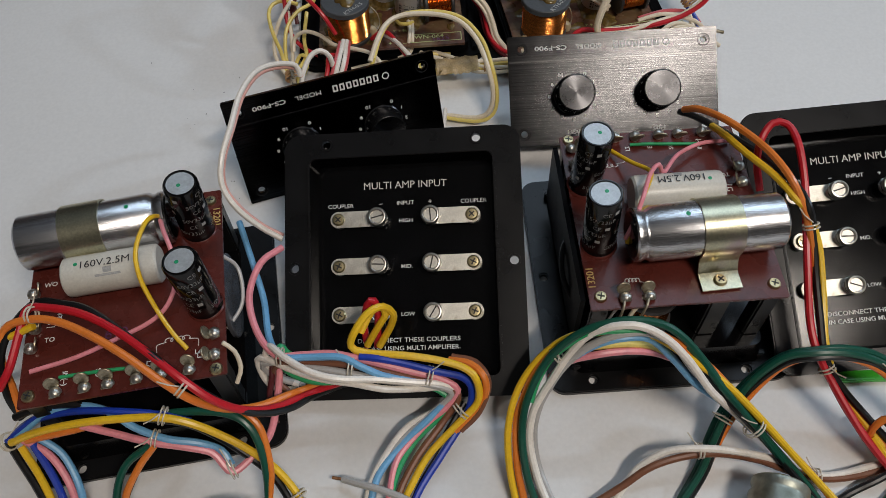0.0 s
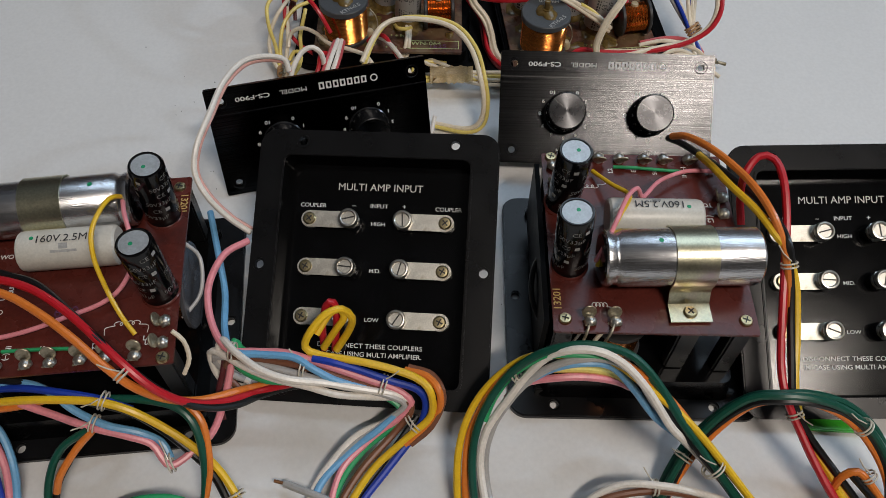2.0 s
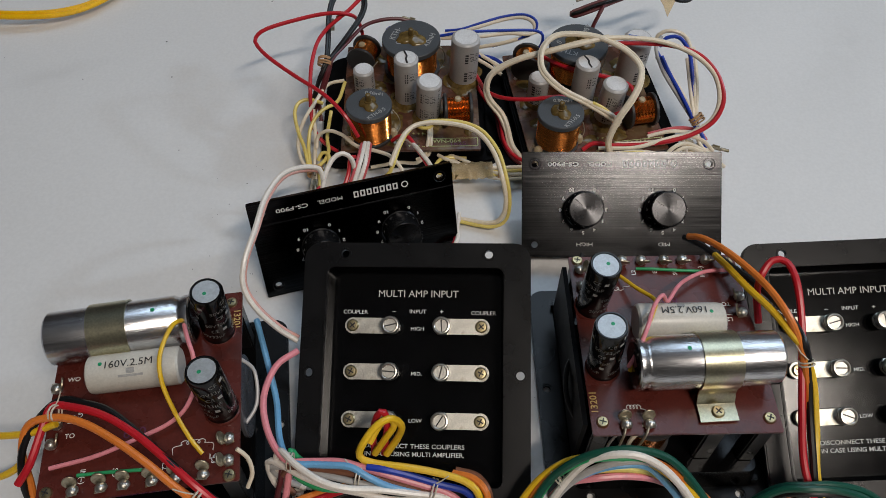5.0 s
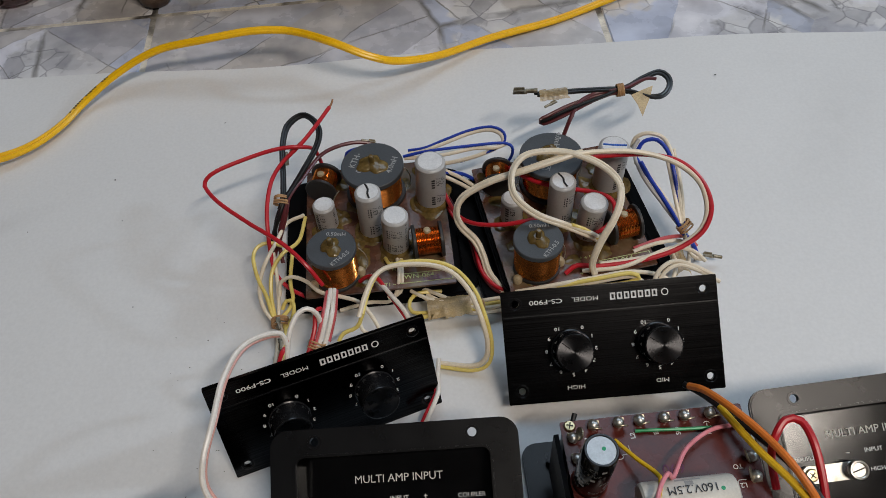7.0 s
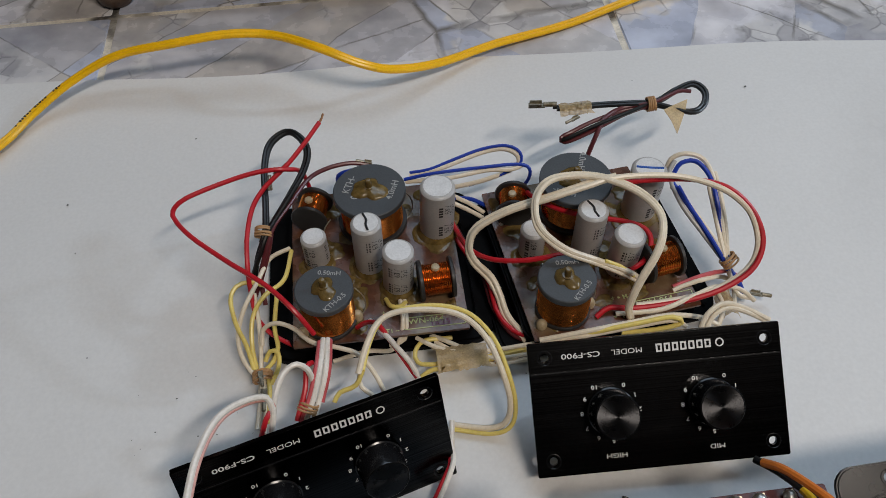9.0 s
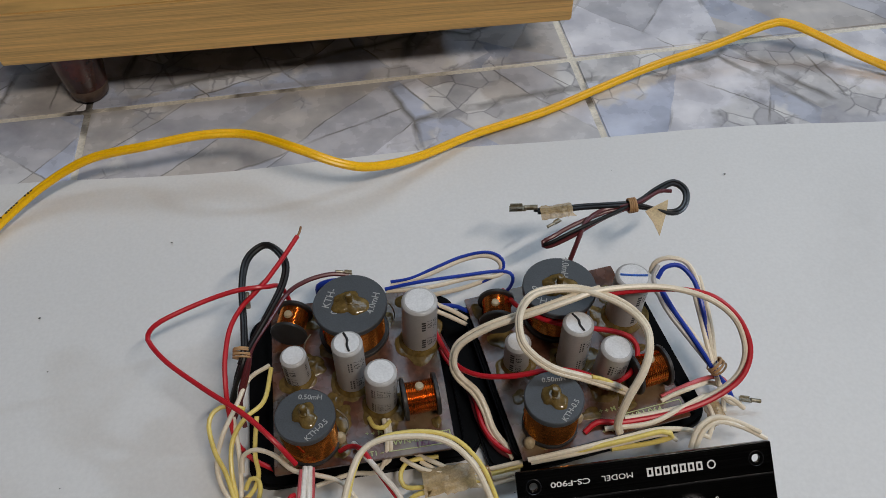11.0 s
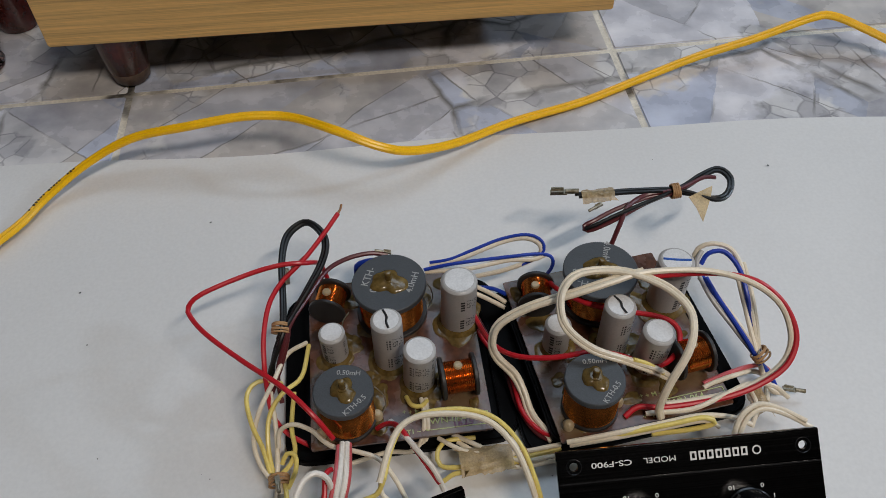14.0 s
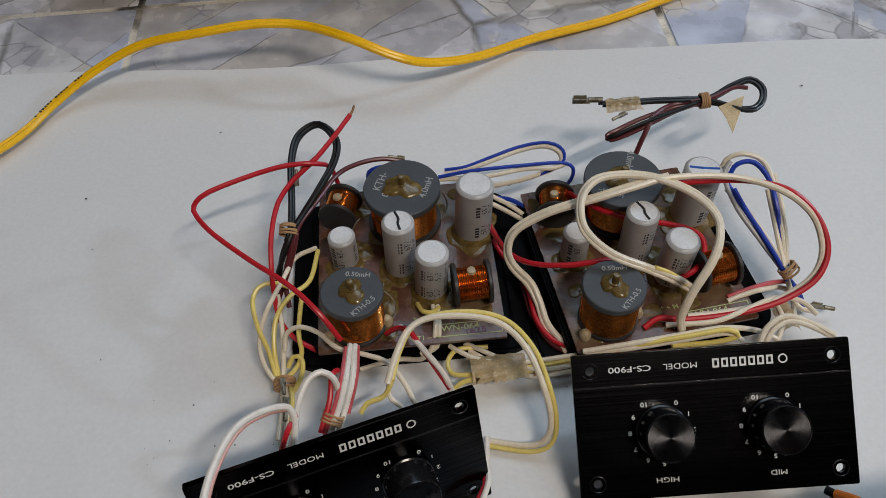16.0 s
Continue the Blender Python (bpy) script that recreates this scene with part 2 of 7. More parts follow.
def tile_material():
    """Glazed tile printed like broken slabs of grey, white and blue stone set close together."""
    m = bpy.data.materials.new("broken_marble_print_tile")
    m.use_nodes = True
    nt = m.node_tree
    N, L = nt.nodes.new, nt.links.new
    b = nt.nodes["Principled BSDF"]
    co, info = N("ShaderNodeTexCoord"), N("ShaderNodeObjectInfo")
    shift = N("ShaderNodeVectorMath")
    shift.operation = "MULTIPLY_ADD"
    shift.inputs[1].default_value = (7, 5, 3)
    L(info.outputs["Random"], shift.inputs[0])
    L(co.outputs["Object"], shift.inputs[2])
    warp = N("ShaderNodeTexNoise")
    warp.inputs["Scale"].default_value, warp.inputs["Detail"].default_value = 11, 3
    L(shift.outputs[0], warp.inputs["Vector"])
    wv = N("ShaderNodeVectorMath")
    wv.operation = "MULTIPLY_ADD"
    wv.inputs[1].default_value = (0.012, 0.012, 0.012)
    L(warp.outputs["Color"], wv.inputs[0])
    jag, jv = N("ShaderNodeTexNoise"), N("ShaderNodeVectorMath")
    jag.inputs["Scale"].default_value, jag.inputs["Detail"].default_value = 55, 5
    L(shift.outputs[0], jag.inputs["Vector"])
    jv.operation = "MULTIPLY_ADD"
    jv.inputs[1].default_value = (0.005, 0.005, 0.005)
    L(jag.outputs["Color"], jv.inputs[0])
    L(shift.outputs[0], jv.inputs[2])
    L(jv.outputs[0], wv.inputs[2])

    def cells(scale, feature):
        v = N("ShaderNodeTexVoronoi")
        v.feature = feature
        v.inputs["Scale"].default_value = scale
        L(wv.outputs[0], v.inputs["Vector"])
        return v
    def math_node(op, a, c):
        n = N("ShaderNodeMath")
        n.operation = op
        for k, v in enumerate((a, c)):
            if isinstance(v, (int, float)):
                n.inputs[k].default_value = v
            elif v is not None:
                L(v, n.inputs[k])
        return n.outputs[0]
    # large fragments, each split by its own two families of straight cuts
    large, ledge, small, sedge = cells(5.0, "F1"), cells(5.0, "DISTANCE_TO_EDGE"), cells(46, "F1"), cells(46, "DISTANCE_TO_EDGE")
    lsep, at, shard, white = N("ShaderNodeSeparateColor"), N("ShaderNodeSeparateXYZ"), N("ShaderNodeCombineXYZ"), N("ShaderNodeTexWhiteNoise")
    L(large.outputs["Color"], lsep.inputs[0])
    L(wv.outputs[0], at.inputs[0])
    cuts = []
    for k, (u, v, r, f) in enumerate(((0, 1, 0, 12), (1, 0, 1, 7))):
        lean = math_node("MULTIPLY_ADD", lsep.outputs[r], 3.0)
        lean.node.inputs[2].default_value = -1.5
        run = math_node("ADD", at.outputs[u], math_node("MULTIPLY", at.outputs[v], lean))
        run = math_node("ADD", math_node("MULTIPLY", run, f), math_node("MULTIPLY", lsep.outputs[2], 17.0 + k))
        L(math_node("FLOOR", run, None), shard.inputs[k])
        cuts.append(math_node("MULTIPLY", math_node("PINGPONG", run, 0.5), 6.0 / f))
    L(lsep.outputs[0], shard.inputs[2])
    L(shard.outputs[0], white.inputs["Vector"])
    ledge_at = math_node("MULTIPLY", ledge.outputs["Distance"], 0.5)
    edge_at = math_node("MINIMUM", ledge_at, math_node("MINIMUM", cuts[0], cuts[1]))
    sep = N("ShaderNodeSeparateColor")
    L(white.outputs["Color"], sep.inputs[0])
    pal = N("ShaderNodeValToRGB")
    pal.color_ramp.interpolation = "CONSTANT"
    stops = [(0.0, (0.52, 0.525, 0.57)), (0.16, (0.70, 0.705, 0.76)), (0.42, (0.46, 0.49, 0.58)), (0.52, (0.62, 0.62, 0.64)), (0.72, (0.50, 0.545, 0.67)), (0.83, (0.53, 0.51, 0.50))]
    for i, (at, c) in enumerate(stops):
        e = pal.color_ramp.elements[i] if i < 2 else pal.color_ramp.elements.new(at)
        e.position, e.color = at, (*c, 1)
    L(sep.outputs[0], pal.inputs[0])
    pal2 = N("ShaderNodeValToRGB")
    pal2.color_ramp.elements[0].color, pal2.color_ramp.elements[1].color = (0.44, 0.44, 0.47, 1), (0.70, 0.70, 0.71, 1)
    sep2 = N("ShaderNodeSeparateColor")
    L(small.outputs["Color"], sep2.inputs[0])
    L(sep2.outputs[1], pal2.inputs[0])

    def ramp(sock, a, c):
        r = N("ShaderNodeMapRange")
        r.inputs["From Min"].default_value, r.inputs["From Max"].default_value = a, c
        L(sock, r.inputs["Value"])
        return r.outputs[0]

    def mix(f, a, c, mode="MIX"):
        x = N("ShaderNodeMix")
        x.data_type, x.blend_type = "RGBA", mode
        if isinstance(f, float):
            x.inputs["Factor"].default_value = f
        else:
            L(f, x.inputs["Factor"])
        for s, v in ((x.inputs["A"], a), (x.inputs["B"], c)):
            if isinstance(v, tuple):
                s.default_value = (*v, 1)
            else:
                L(v, s)
        return x.outputs["Result"]
    crumb = mix(ramp(sedge.outputs["Distance"], 0.0, 0.05), (0.33, 0.33, 0.35), pal2.outputs[0])
    soft = N("ShaderNodeTexNoise")
    soft.inputs["Scale"].default_value, soft.inputs["Detail"].default_value = 17, 6
    L(shift.outputs[0], soft.inputs["Vector"])
    gap = N("ShaderNodeMath")
    gap.operation = "MULTIPLY_ADD"
    gap.inputs[1].default_value, gap.inputs[2].default_value = -0.50, 0.258
    L(soft.outputs["Fac"], gap.inputs[0])
    wide = N("ShaderNodeMath")
    L(ledge_at, wide.inputs[0])
    L(gap.outputs[0], wide.inputs[1])
    stone = mix(ramp(wide.outputs[0], 0.015, 0.04), crumb, pal.outputs[0])
    cloud = N("ShaderNodeTexNoise")
    cloud.inputs["Scale"].default_value, cloud.inputs["Detail"].default_value = 30, 7
    L(shift.outputs[0], cloud.inputs["Vector"])
    tone = mix(ramp(cloud.outputs["Fac"], 0.3, 0.7), (0.68, 0.68, 0.70), (1.18, 1.17, 1.15))
    stone = mix(1.0, stone, tone, "MULTIPLY")
    broken, crack = N("ShaderNodeTexNoise"), N("ShaderNodeMath")
    broken.inputs["Scale"].default_value, broken.inputs["Detail"].default_value = 15, 4
    L(wv.outputs[0], broken.inputs["Vector"])
    crack.operation = "MAXIMUM"
    L(ramp(edge_at, 0.0, 0.009), crack.inputs[0])
    L(ramp(broken.outputs["Fac"], 0.58, 0.44), crack.inputs[1])
    thin = mix(crack.outputs[0], (0.20, 0.195, 0.19), stone)
    streak, smap = N("ShaderNodeTexNoise"), N("ShaderNodeMapping")
    smap.inputs["Scale"].default_value, smap.inputs["Rotation"].default_value = (9, 46, 1), (0, 0, 0.7)
    L(wv.outputs[0], smap.inputs[0])
    L(smap.outputs[0], streak.inputs["Vector"])
    streak.inputs["Scale"].default_value, streak.inputs["Detail"].default_value = 1.0, 6
    thin = mix(1.0, thin, mix(ramp(streak.outputs["Fac"], 0.35, 0.65), (0.93, 0.935, 0.95), (1.05, 1.045, 1.03)), "MULTIPLY")
    L(thin, b.inputs["Base Color"])
    b.inputs["Specular IOR Level"].default_value = 0.4
    rn = ramp(cloud.outputs["Fac"], 0.1, 1.6)
    L(rn, b.inputs["Roughness"])
    return m


CUP_GLAZE = mat("white_glaze", (0.72, 0.72, 0.70), 0.12, var=0.04, scale=20)
CUP_BLUE = mat("blue_glaze", (0.02, 0.05, 0.30), 0.12, var=0.10, scale=40)
SHEET, TILE = sheet_material(), tile_material()
GLASS = bpy.data.materials.new("reflection_tinted_glass")
GLASS.use_nodes = True
GLASS.node_tree.nodes["Principled BSDF"].inputs["Transmission Weight"].default_value = 1.0
GLASS.node_tree.nodes["Principled BSDF"].inputs["Roughness"].default_value = 0.05
# the red tint puts the reflection of something dark red into the glass colour
GLASS.node_tree.nodes["Principled BSDF"].inputs["Base Color"].default_value = (0.62, 0.36, 0.33, 1)

# ---- shapes ----


def part(name, bm, material, parent=None, label="", m=None, smooth=True):
    me = bpy.data.meshes.new(name)
    bmesh.ops.recalc_face_normals(bm, faces=bm.faces)
    bm.to_mesh(me)
    bm.free()
    me.materials.append(material)
    if smooth:
        me.shade_smooth()
        me.set_sharp_from_angle(angle=radians(38))
    ob = new(name, me)
    ob.parent = parent
    if m is not None:
        ob.matrix_basis = m
    if label:
        ob["label"] = label
    return ob


def empty(name, m, label, category, group=""):
    ob = new(name)
    ob.empty_display_size = 0.01
    ob.matrix_basis = m
    return tagged(ob, label, category, group)


def box(sx, sy, sz, at=(0, 0, 0), bevel=0.0, seg=2, bm=None):
    bm = bm or bmesh.new()
    made = bmesh.ops.create_cube(bm, size=1, matrix=Matrix.Translation(at) @ Matrix.Diagonal((sx, sy, sz, 1)))
    if bevel:
        edges = {e for v in made["verts"] for e in v.link_edges}
        bmesh.ops.bevel(bm, geom=list(edges), offset=bevel, segments=seg, affect="EDGES")
    return bm


def lathe(profile, seg=32, m=None, bm=None):
    """Turns (radius, height) pairs about z."""
    bm = bm or bmesh.new()
    m = m or Matrix()
    rings = []
    for r, z in profile:
        if r < 1e-6:
            rings.append([bm.verts.new(m @ Vector((0, 0, z)))])
        else:
            rings.append([bm.verts.new(m @ Vector((r * math.cos(2 * math.pi * i / seg), r * math.sin(2 * math.pi * i / seg), z))) for i in range(seg)])
    for a, b in zip(rings, rings[1:]):
        for i in range(seg):
            j = (i + 1) % seg
            if len(a) == 1 and len(b) == 1:
                continue
            if len(a) == 1:
                bm.faces.new((a[0], b[i], b[j]))
            elif len(b) == 1:
                bm.faces.new((a[i], a[j], b[0]))
            else:
                bm.faces.new((a[i], a[j], b[j], b[i]))
    return bm


def rod(r, h, at=(0, 0, 0), seg=24, bevel=0.0, axis="z", bm=None):
    turn = {"z": Matrix(), "x": pose(0, 0, 0, 0, 90, 0), "y": pose(0, 0, 0, -90, 0, 0)}[axis]
    c = min(bevel, r * 0.9)
    prof = [(0, 0), (r - c, 0), (r, c), (r, h - c), (r - c, h), (0, h)] if c else [(0, 0), (r, 0), (r, h), (0, h)]
    return lathe(prof, seg, Matrix.Translation(at) @ turn, bm)


def rounded(w, h, r, n=6):
    out = []
    for cx, cy, a0 in ((w / 2 - r, h / 2 - r, 0), (-w / 2 + r, h / 2 - r, 90), (-w / 2 + r, -h / 2 + r, 180), (w / 2 - r, -h / 2 + r, 270)):
        for i in range(n + 1):
            a = radians(a0 + 90 * i / n)
            out.append((cx + r * math.cos(a), cy + r * math.sin(a)))
    return out


def ring_of(x, y, r, n=14):
    return [(x + r * math.cos(2 * math.pi * i / n), y + r * math.sin(2 * math.pi * i / n)) for i in range(n)]


def slab(loops, z0, z1, bevel=0.0):
    """A flat plate between z0 and z1, bounded by the first loop, with the others cut through it."""
    bm = bmesh.new()
    edges = []
    for loop in loops:
        vs = [bm.verts.new((x, y, z1)) for x, y in loop]
        edges += [bm.edges.new((a, b)) for a, b in zip(vs, vs[1:] + vs[:1])]
    bmesh.ops.triangle_fill(bm, use_beauty=True, edges=edges)
    top = list(bm.faces)
    made = bmesh.ops.extrude_face_region(bm, geom=top)
    for v in made["geom"]:
        if isinstance(v, bmesh.types.BMVert):
            v.co.z = z0
    if bevel:
        bmesh.ops.recalc_face_normals(bm, faces=bm.faces)
        sharp = [e for e in bm.edges if len(e.link_faces) == 2 and e.calc_face_angle(0) > 1.0]
        bmesh.ops.bevel(bm, geom=sharp, offset=bevel, segments=2, affect="EDGES")
    return bm


def loft(loops, cap0=False, cap1=False, bm=None):
    """Joins loops of equally many (x, y, z) points."""
    bm = bm or bmesh.new()
    rows = [[bm.verts.new(p) for p in loop] for loop in loops]
    for a, b in zip(rows, rows[1:]):
        for i in range(len(a)):
            j = (i + 1) % len(a)
            bm.faces.new((a[i], a[j], b[j], b[i]))
    if cap0:
        bm.faces.new(rows[0][::-1])
    if cap1:
        bm.faces.new(rows[-1])
    return bm


def smooth_path(points, step=0.0025):
    """A Catmull-Rom line through the points, in even steps."""
    P = [Vector(p) for p in points]
    P = [P[0] * 2 - P[1]] + P + [P[-1] * 2 - P[-2]]
    out = []
    for a, b, c, d in zip(P, P[1:], P[2:], P[3:]):
        n = max(2, int((c - b).length / step))
        for i in range(n):
            t = i / n
            out.append(0.5 * ((2 * b) + (c - a) * t + (2 * a - 5 * b + 4 * c - d) * t * t + (3 * b - a - 3 * c + d) * t ** 3))
    return out + [P[-2]]


def frames_along(line):
    t = (line[1] - line[0]).normalized()
    u = t.orthogonal().normalized()
    rows = []
    for i, p in enumerate(line):
        d = (line[min(i + 1, len(line) - 1)] - line[max(i - 1, 0)]).normalized()
        u = (u - d * u.dot(d)).normalized()
        rows.append((p, u, d.cross(u)))
    return rows


def tube(line, r, sides=9, bm=None):
    bm = bm or bmesh.new()
    rings = []
    for p, u, v in frames_along(line):
        rings.append([bm.verts.new(p + (u * math.cos(2 * math.pi * k / sides) + v * math.sin(2 * math.pi * k / sides)) * r) for k in range(sides)])
    for a, b in zip(rings, rings[1:]):
        for k in range(sides):
            j = (k + 1) % sides
            bm.faces.new((a[k], a[j], b[j], b[k]))
    bm.faces.new(rings[0][::-1])
    bm.faces.new(rings[-1])
    return bm


TEXTS = {}


def lettering(text, size, at, material, parent, turn=0, squeeze=1.0, m=None, bold=0.0):
    """Words lying flat in their parent's xy plane, centred at the place given."""
    key = (text, round(size, 5), bold)
    if key not in TEXTS:
        cu = bpy.data.curves.new("words", "FONT")
        cu.body, cu.size, cu.align_x, cu.align_y, cu.extrude, cu.offset, cu.resolution_u = text, size, "CENTER", "CENTER", 0.00004, bold, 3
        tmp = new("words", cu)
        bpy.context.view_layer.update()
        TEXTS[key] = bpy.data.meshes.new_from_object(tmp.evaluated_get(bpy.context.evaluated_depsgraph_get()))
        bpy.data.objects.remove(tmp)
    me = TEXTS[key].copy()
    me.materials.clear()
    me.materials.append(material)
    ob = new("lettering", me)
    ob.parent = parent
    ob.matrix_basis = (m or Matrix()) @ pose(*at, 0, 0, turn) @ Matrix.Diagonal((squeeze, 1, 1, 1))
    return ob


def bars(name, rows, material, parent, m=None):
    """Plain printed bars: (x, y, width, height) on the plane z = 0 of m."""
    bm = bmesh.new()
    for x, y, w, h in rows:
        box(w, h, 0.00008, (x, y, 0.00005), bm=bm)
    return part(name, bm, material, parent, m=m, smooth=False)


def wrapped_bars(name, rows, radius, material, parent, m):
    """Bars that follow a round sleeve about z: (angle, z, arc, height) in degrees and metres."""
    bm = bmesh.new()
    for a, z, arc, h in rows:
        n = max(1, int(arc / 8))
        vs = [[bm.verts.new((radius * math.cos(radians(a + arc * (i / n - 0.5))), radius * math.sin(radians(a + arc * (i / n - 0.5))), z + s * h / 2)) for i in range(n + 1)] for s in (-1, 1)]
        for i in range(n):
            bm.faces.new((vs[0][i], vs[0][i + 1], vs[1][i + 1], vs[1][i]))
    return part(name, bm, material, parent, m=m)


def wrapped_words(text, size, radius, angle, z, material, parent, upright=False):
    """Words bent round a sleeve about z; upright: running up the sleeve."""
    ob = lettering(text, size, (0, 0, 0), material, parent)
    ob.matrix_basis = Matrix()
    for v in ob.data.vertices:
        x, y = (v.co.x, v.co.y) if not upright else (-v.co.y, v.co.x)
        a = radians(angle) + x / radius
        v.co = Vector((radius * math.cos(a), radius * math.sin(a), z + y))
    return ob


# ---- the room ----
TILE_EDGE, TILE_AT, TILE_TURN = 0.409, (0.1805, 0.853), 2.1
floor = tagged(part("floor", box(5.2, 5.0, 0.05, (0, 0, -0.0262)), GROUT), "grey grout bed under glazed stone-print floor tiles", "floor", kind="structure")
for name, at, size in (("wall_north", (0, 2.55, 1.3), (5.4, 0.1, 2.7)), ("wall_south", (0, -2.55, 1.3), (5.4, 0.1, 2.7)), ("wall_west", (-2.65, 0, 1.3), (0.1, 5.0, 2.7)), ("wall_east", (2.65, 0, 1.3), (0.1, 5.0, 2.7))):
    tagged(part(name, box(*size, at), WALL_PAINT), "plain brown painted room wall", "wall", kind="structure")
tagged(part("ceiling", box(5.4, 5.2, 0.1, (0, 0, 2.7)), CEILING_PAINT), "plain grey painted ceiling", "ceiling", kind="structure")


def sheet():
    """A large thin white sheet with a slightly wavy far edge, lying on the tiles."""
    bm = bmesh.new()
    nx, ny = 70, 60
    grid = []
    for j in range(ny + 1):
        row = []
        for i in range(nx + 1):
            x = -0.385 + 1.35 * i / nx
            far = 0.757 - 0.016 * (x + 0.3) / 0.68 + 0.0035 * math.sin(9 * x) + 0.002 * math.sin(23 * x + 1)
            y = -0.7 + (far + 0.7) * j / ny
            z = 0.0012 + 0.0011 * (noise.noise((x * 5, y * 5, 0.3)) + 0.6) * (0.3 + 0.7 * (j / ny) ** 6)
            row.append(bm.verts.new((x, y, max(z, 0.0009))))
        grid.append(row)
    for a, b in zip(grid, grid[1:]):
        for i in range(nx):
            bm.faces.new((a[i], a[i + 1], b[i + 1], b[i]))
    ring = bmesh.ops.extrude_face_region(bm, geom=list(bm.faces))
    for v in ring["geom"]:
        if isinstance(v, bmesh.types.BMVert):
            v.co.z -= 0.0006
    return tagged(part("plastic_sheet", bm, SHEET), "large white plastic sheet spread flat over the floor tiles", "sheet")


sheet_thing = sheet()


def cabinet():
    root = empty("wooden_cabinet", pose(0, 0, 0), "low oak-veneered cabinet standing on red-brown tapered legs", "cabinet")
    w = box(0.446, 0.02, 0.0445, (-0.052, 0.846, 0.0725), 0.0012)
    part("apron_board", w, OAK, root, "light oak veneered front board")
    part("side_board", box(0.018, 0.40, 0.0440, (-0.266, 1.057, 0.0725), 0.001), OAK, root)
    part("side_board", box(0.018, 0.40, 0.0440, (0.162, 1.057, 0.0725), 0.001), OAK, root)
    part("body", box(0.40, 0.39, 0.15, (-0.052, 1.062, 0.150), 0.002), DARK_BOARD, root, "dark cabinet body set back above the board")
    for x, y in ((-0.2285, 0.860), (0.13, 1.20), (-0.228, 1.20)):
        leg = lathe([(0, 0.0008), (0.0115, 0.0008), (0.0145, 0.004), (0.0165, 0.014), (0.0195, 0.034), (0.021, 0.058), (0, 0.058)], 28, Matrix.Translation((x, y, 0)))
        leg = part("leg", leg, RED_WOOD, root, "red-brown varnished tapered leg")
        part("foot_glide", lathe([(0, 0.0004), (0.0118, 0.0004), (0.0150, 0.0038), (0.0166, 0.0125), (0.0162, 0.0135), (0.0150, 0.0125)], 28, Matrix.Translation((x, y, 0))), GLIDE, leg, "worn brown foot glide")
    return root


cabinet()
stool = empty("wooden_stool", pose(-0.3498, 0.9566, 0), "red-brown varnished stool leg beside the cabinet", "stool")
for dx, dy in ((0, 0), (-0.3, 0), (0, 0.3), (-0.3, 0.3)):
    part("leg", lathe([(0, 0.0008), (0.017, 0.0008), (0.020, 0.01), (0.024, 0.40), (0, 0.40)], 24, Matrix.Translation((dx, dy, 0))), RED_WOOD, stool)
part("seat", box(0.38, 0.38, 0.03, (-0.15, 0.15, 0.415), 0.006), RED_WOOD, stool)
tumbler = empty("glass_tumbler", pose(-0.371, 0.889, 0), "faceted glass tumbler, tinted for a reddish reflection, standing on the floor tiles", "tumbler")
part("glass_wall", lathe([(0, 0.001), (0.023, 0.001), (0.0275, 0.005), (0.0262, 0.010), (0.0290, 0.018), (0.0276, 0.024), (0.0298, 0.034), (0.0308, 0.075), (0.0292, 0.075), (0.0270, 0.030), (0.0230, 0.014), (0, 0.012)], 14), GLASS, tumbler, smooth=False)
part("rim", lathe([(0.0292, 0.0750), (0.0300, 0.0760), (0.0309, 0.0750), (0.0300, 0.0746)], 40), GLASS, tumbler)
cup = empty("ceramic_cup", pose(-0.423, 0.797, 0), "white ceramic cup with blue bands standing on the tiles", "cup")
part("body", lathe([(0, 0.002), (0.040, 0.002), (0.042, 0.0), (0.046, 0.0005), (0.050, 0.006), (0.0515, 0.016), (0.0520, 0.050), (0.0515, 0.052), (0.0480, 0.051), (0.0470, 0.014), (0, 0.008)], 48), CUP_GLAZE, cup)
for z0, z1 in ((0.0085, 0.0160), (0.0195, 0.0220)):
    part("blue_band", lathe([(0.0507, z0), (0.0521, z0 + 0.0004), (0.0524, z1 - 0.0004), (0.0513, z1)], 48), CUP_BLUE, cup, "blue glazed band")

# ---- the black terminal plates ----
PLATE_W, PLATE_H, RECESS = 0.126, 0.139, 0.0140


def screw(parent, at, r=0.0031, cross=True, up=0.0016, turn=20, m=None):
    head = part("screw", lathe([(0, 0), (r, 0), (r, up * 0.35), (r * 0.8, up * 0.85), (0, up)], 18), BRASS, parent, m=(m or Matrix()) @ pose(*at, 0, 0, turn))
    bm = box(r * 1.10, r * 0.20, 0.0005, (0, 0, up * 0.92))
    if cross:
        box(r * 0.20, r * 1.10, 0.0005, (0, 0, up * 0.92), bm=bm)
    part("slot", bm, SLOT_DARK, head, smooth=False)
    return head


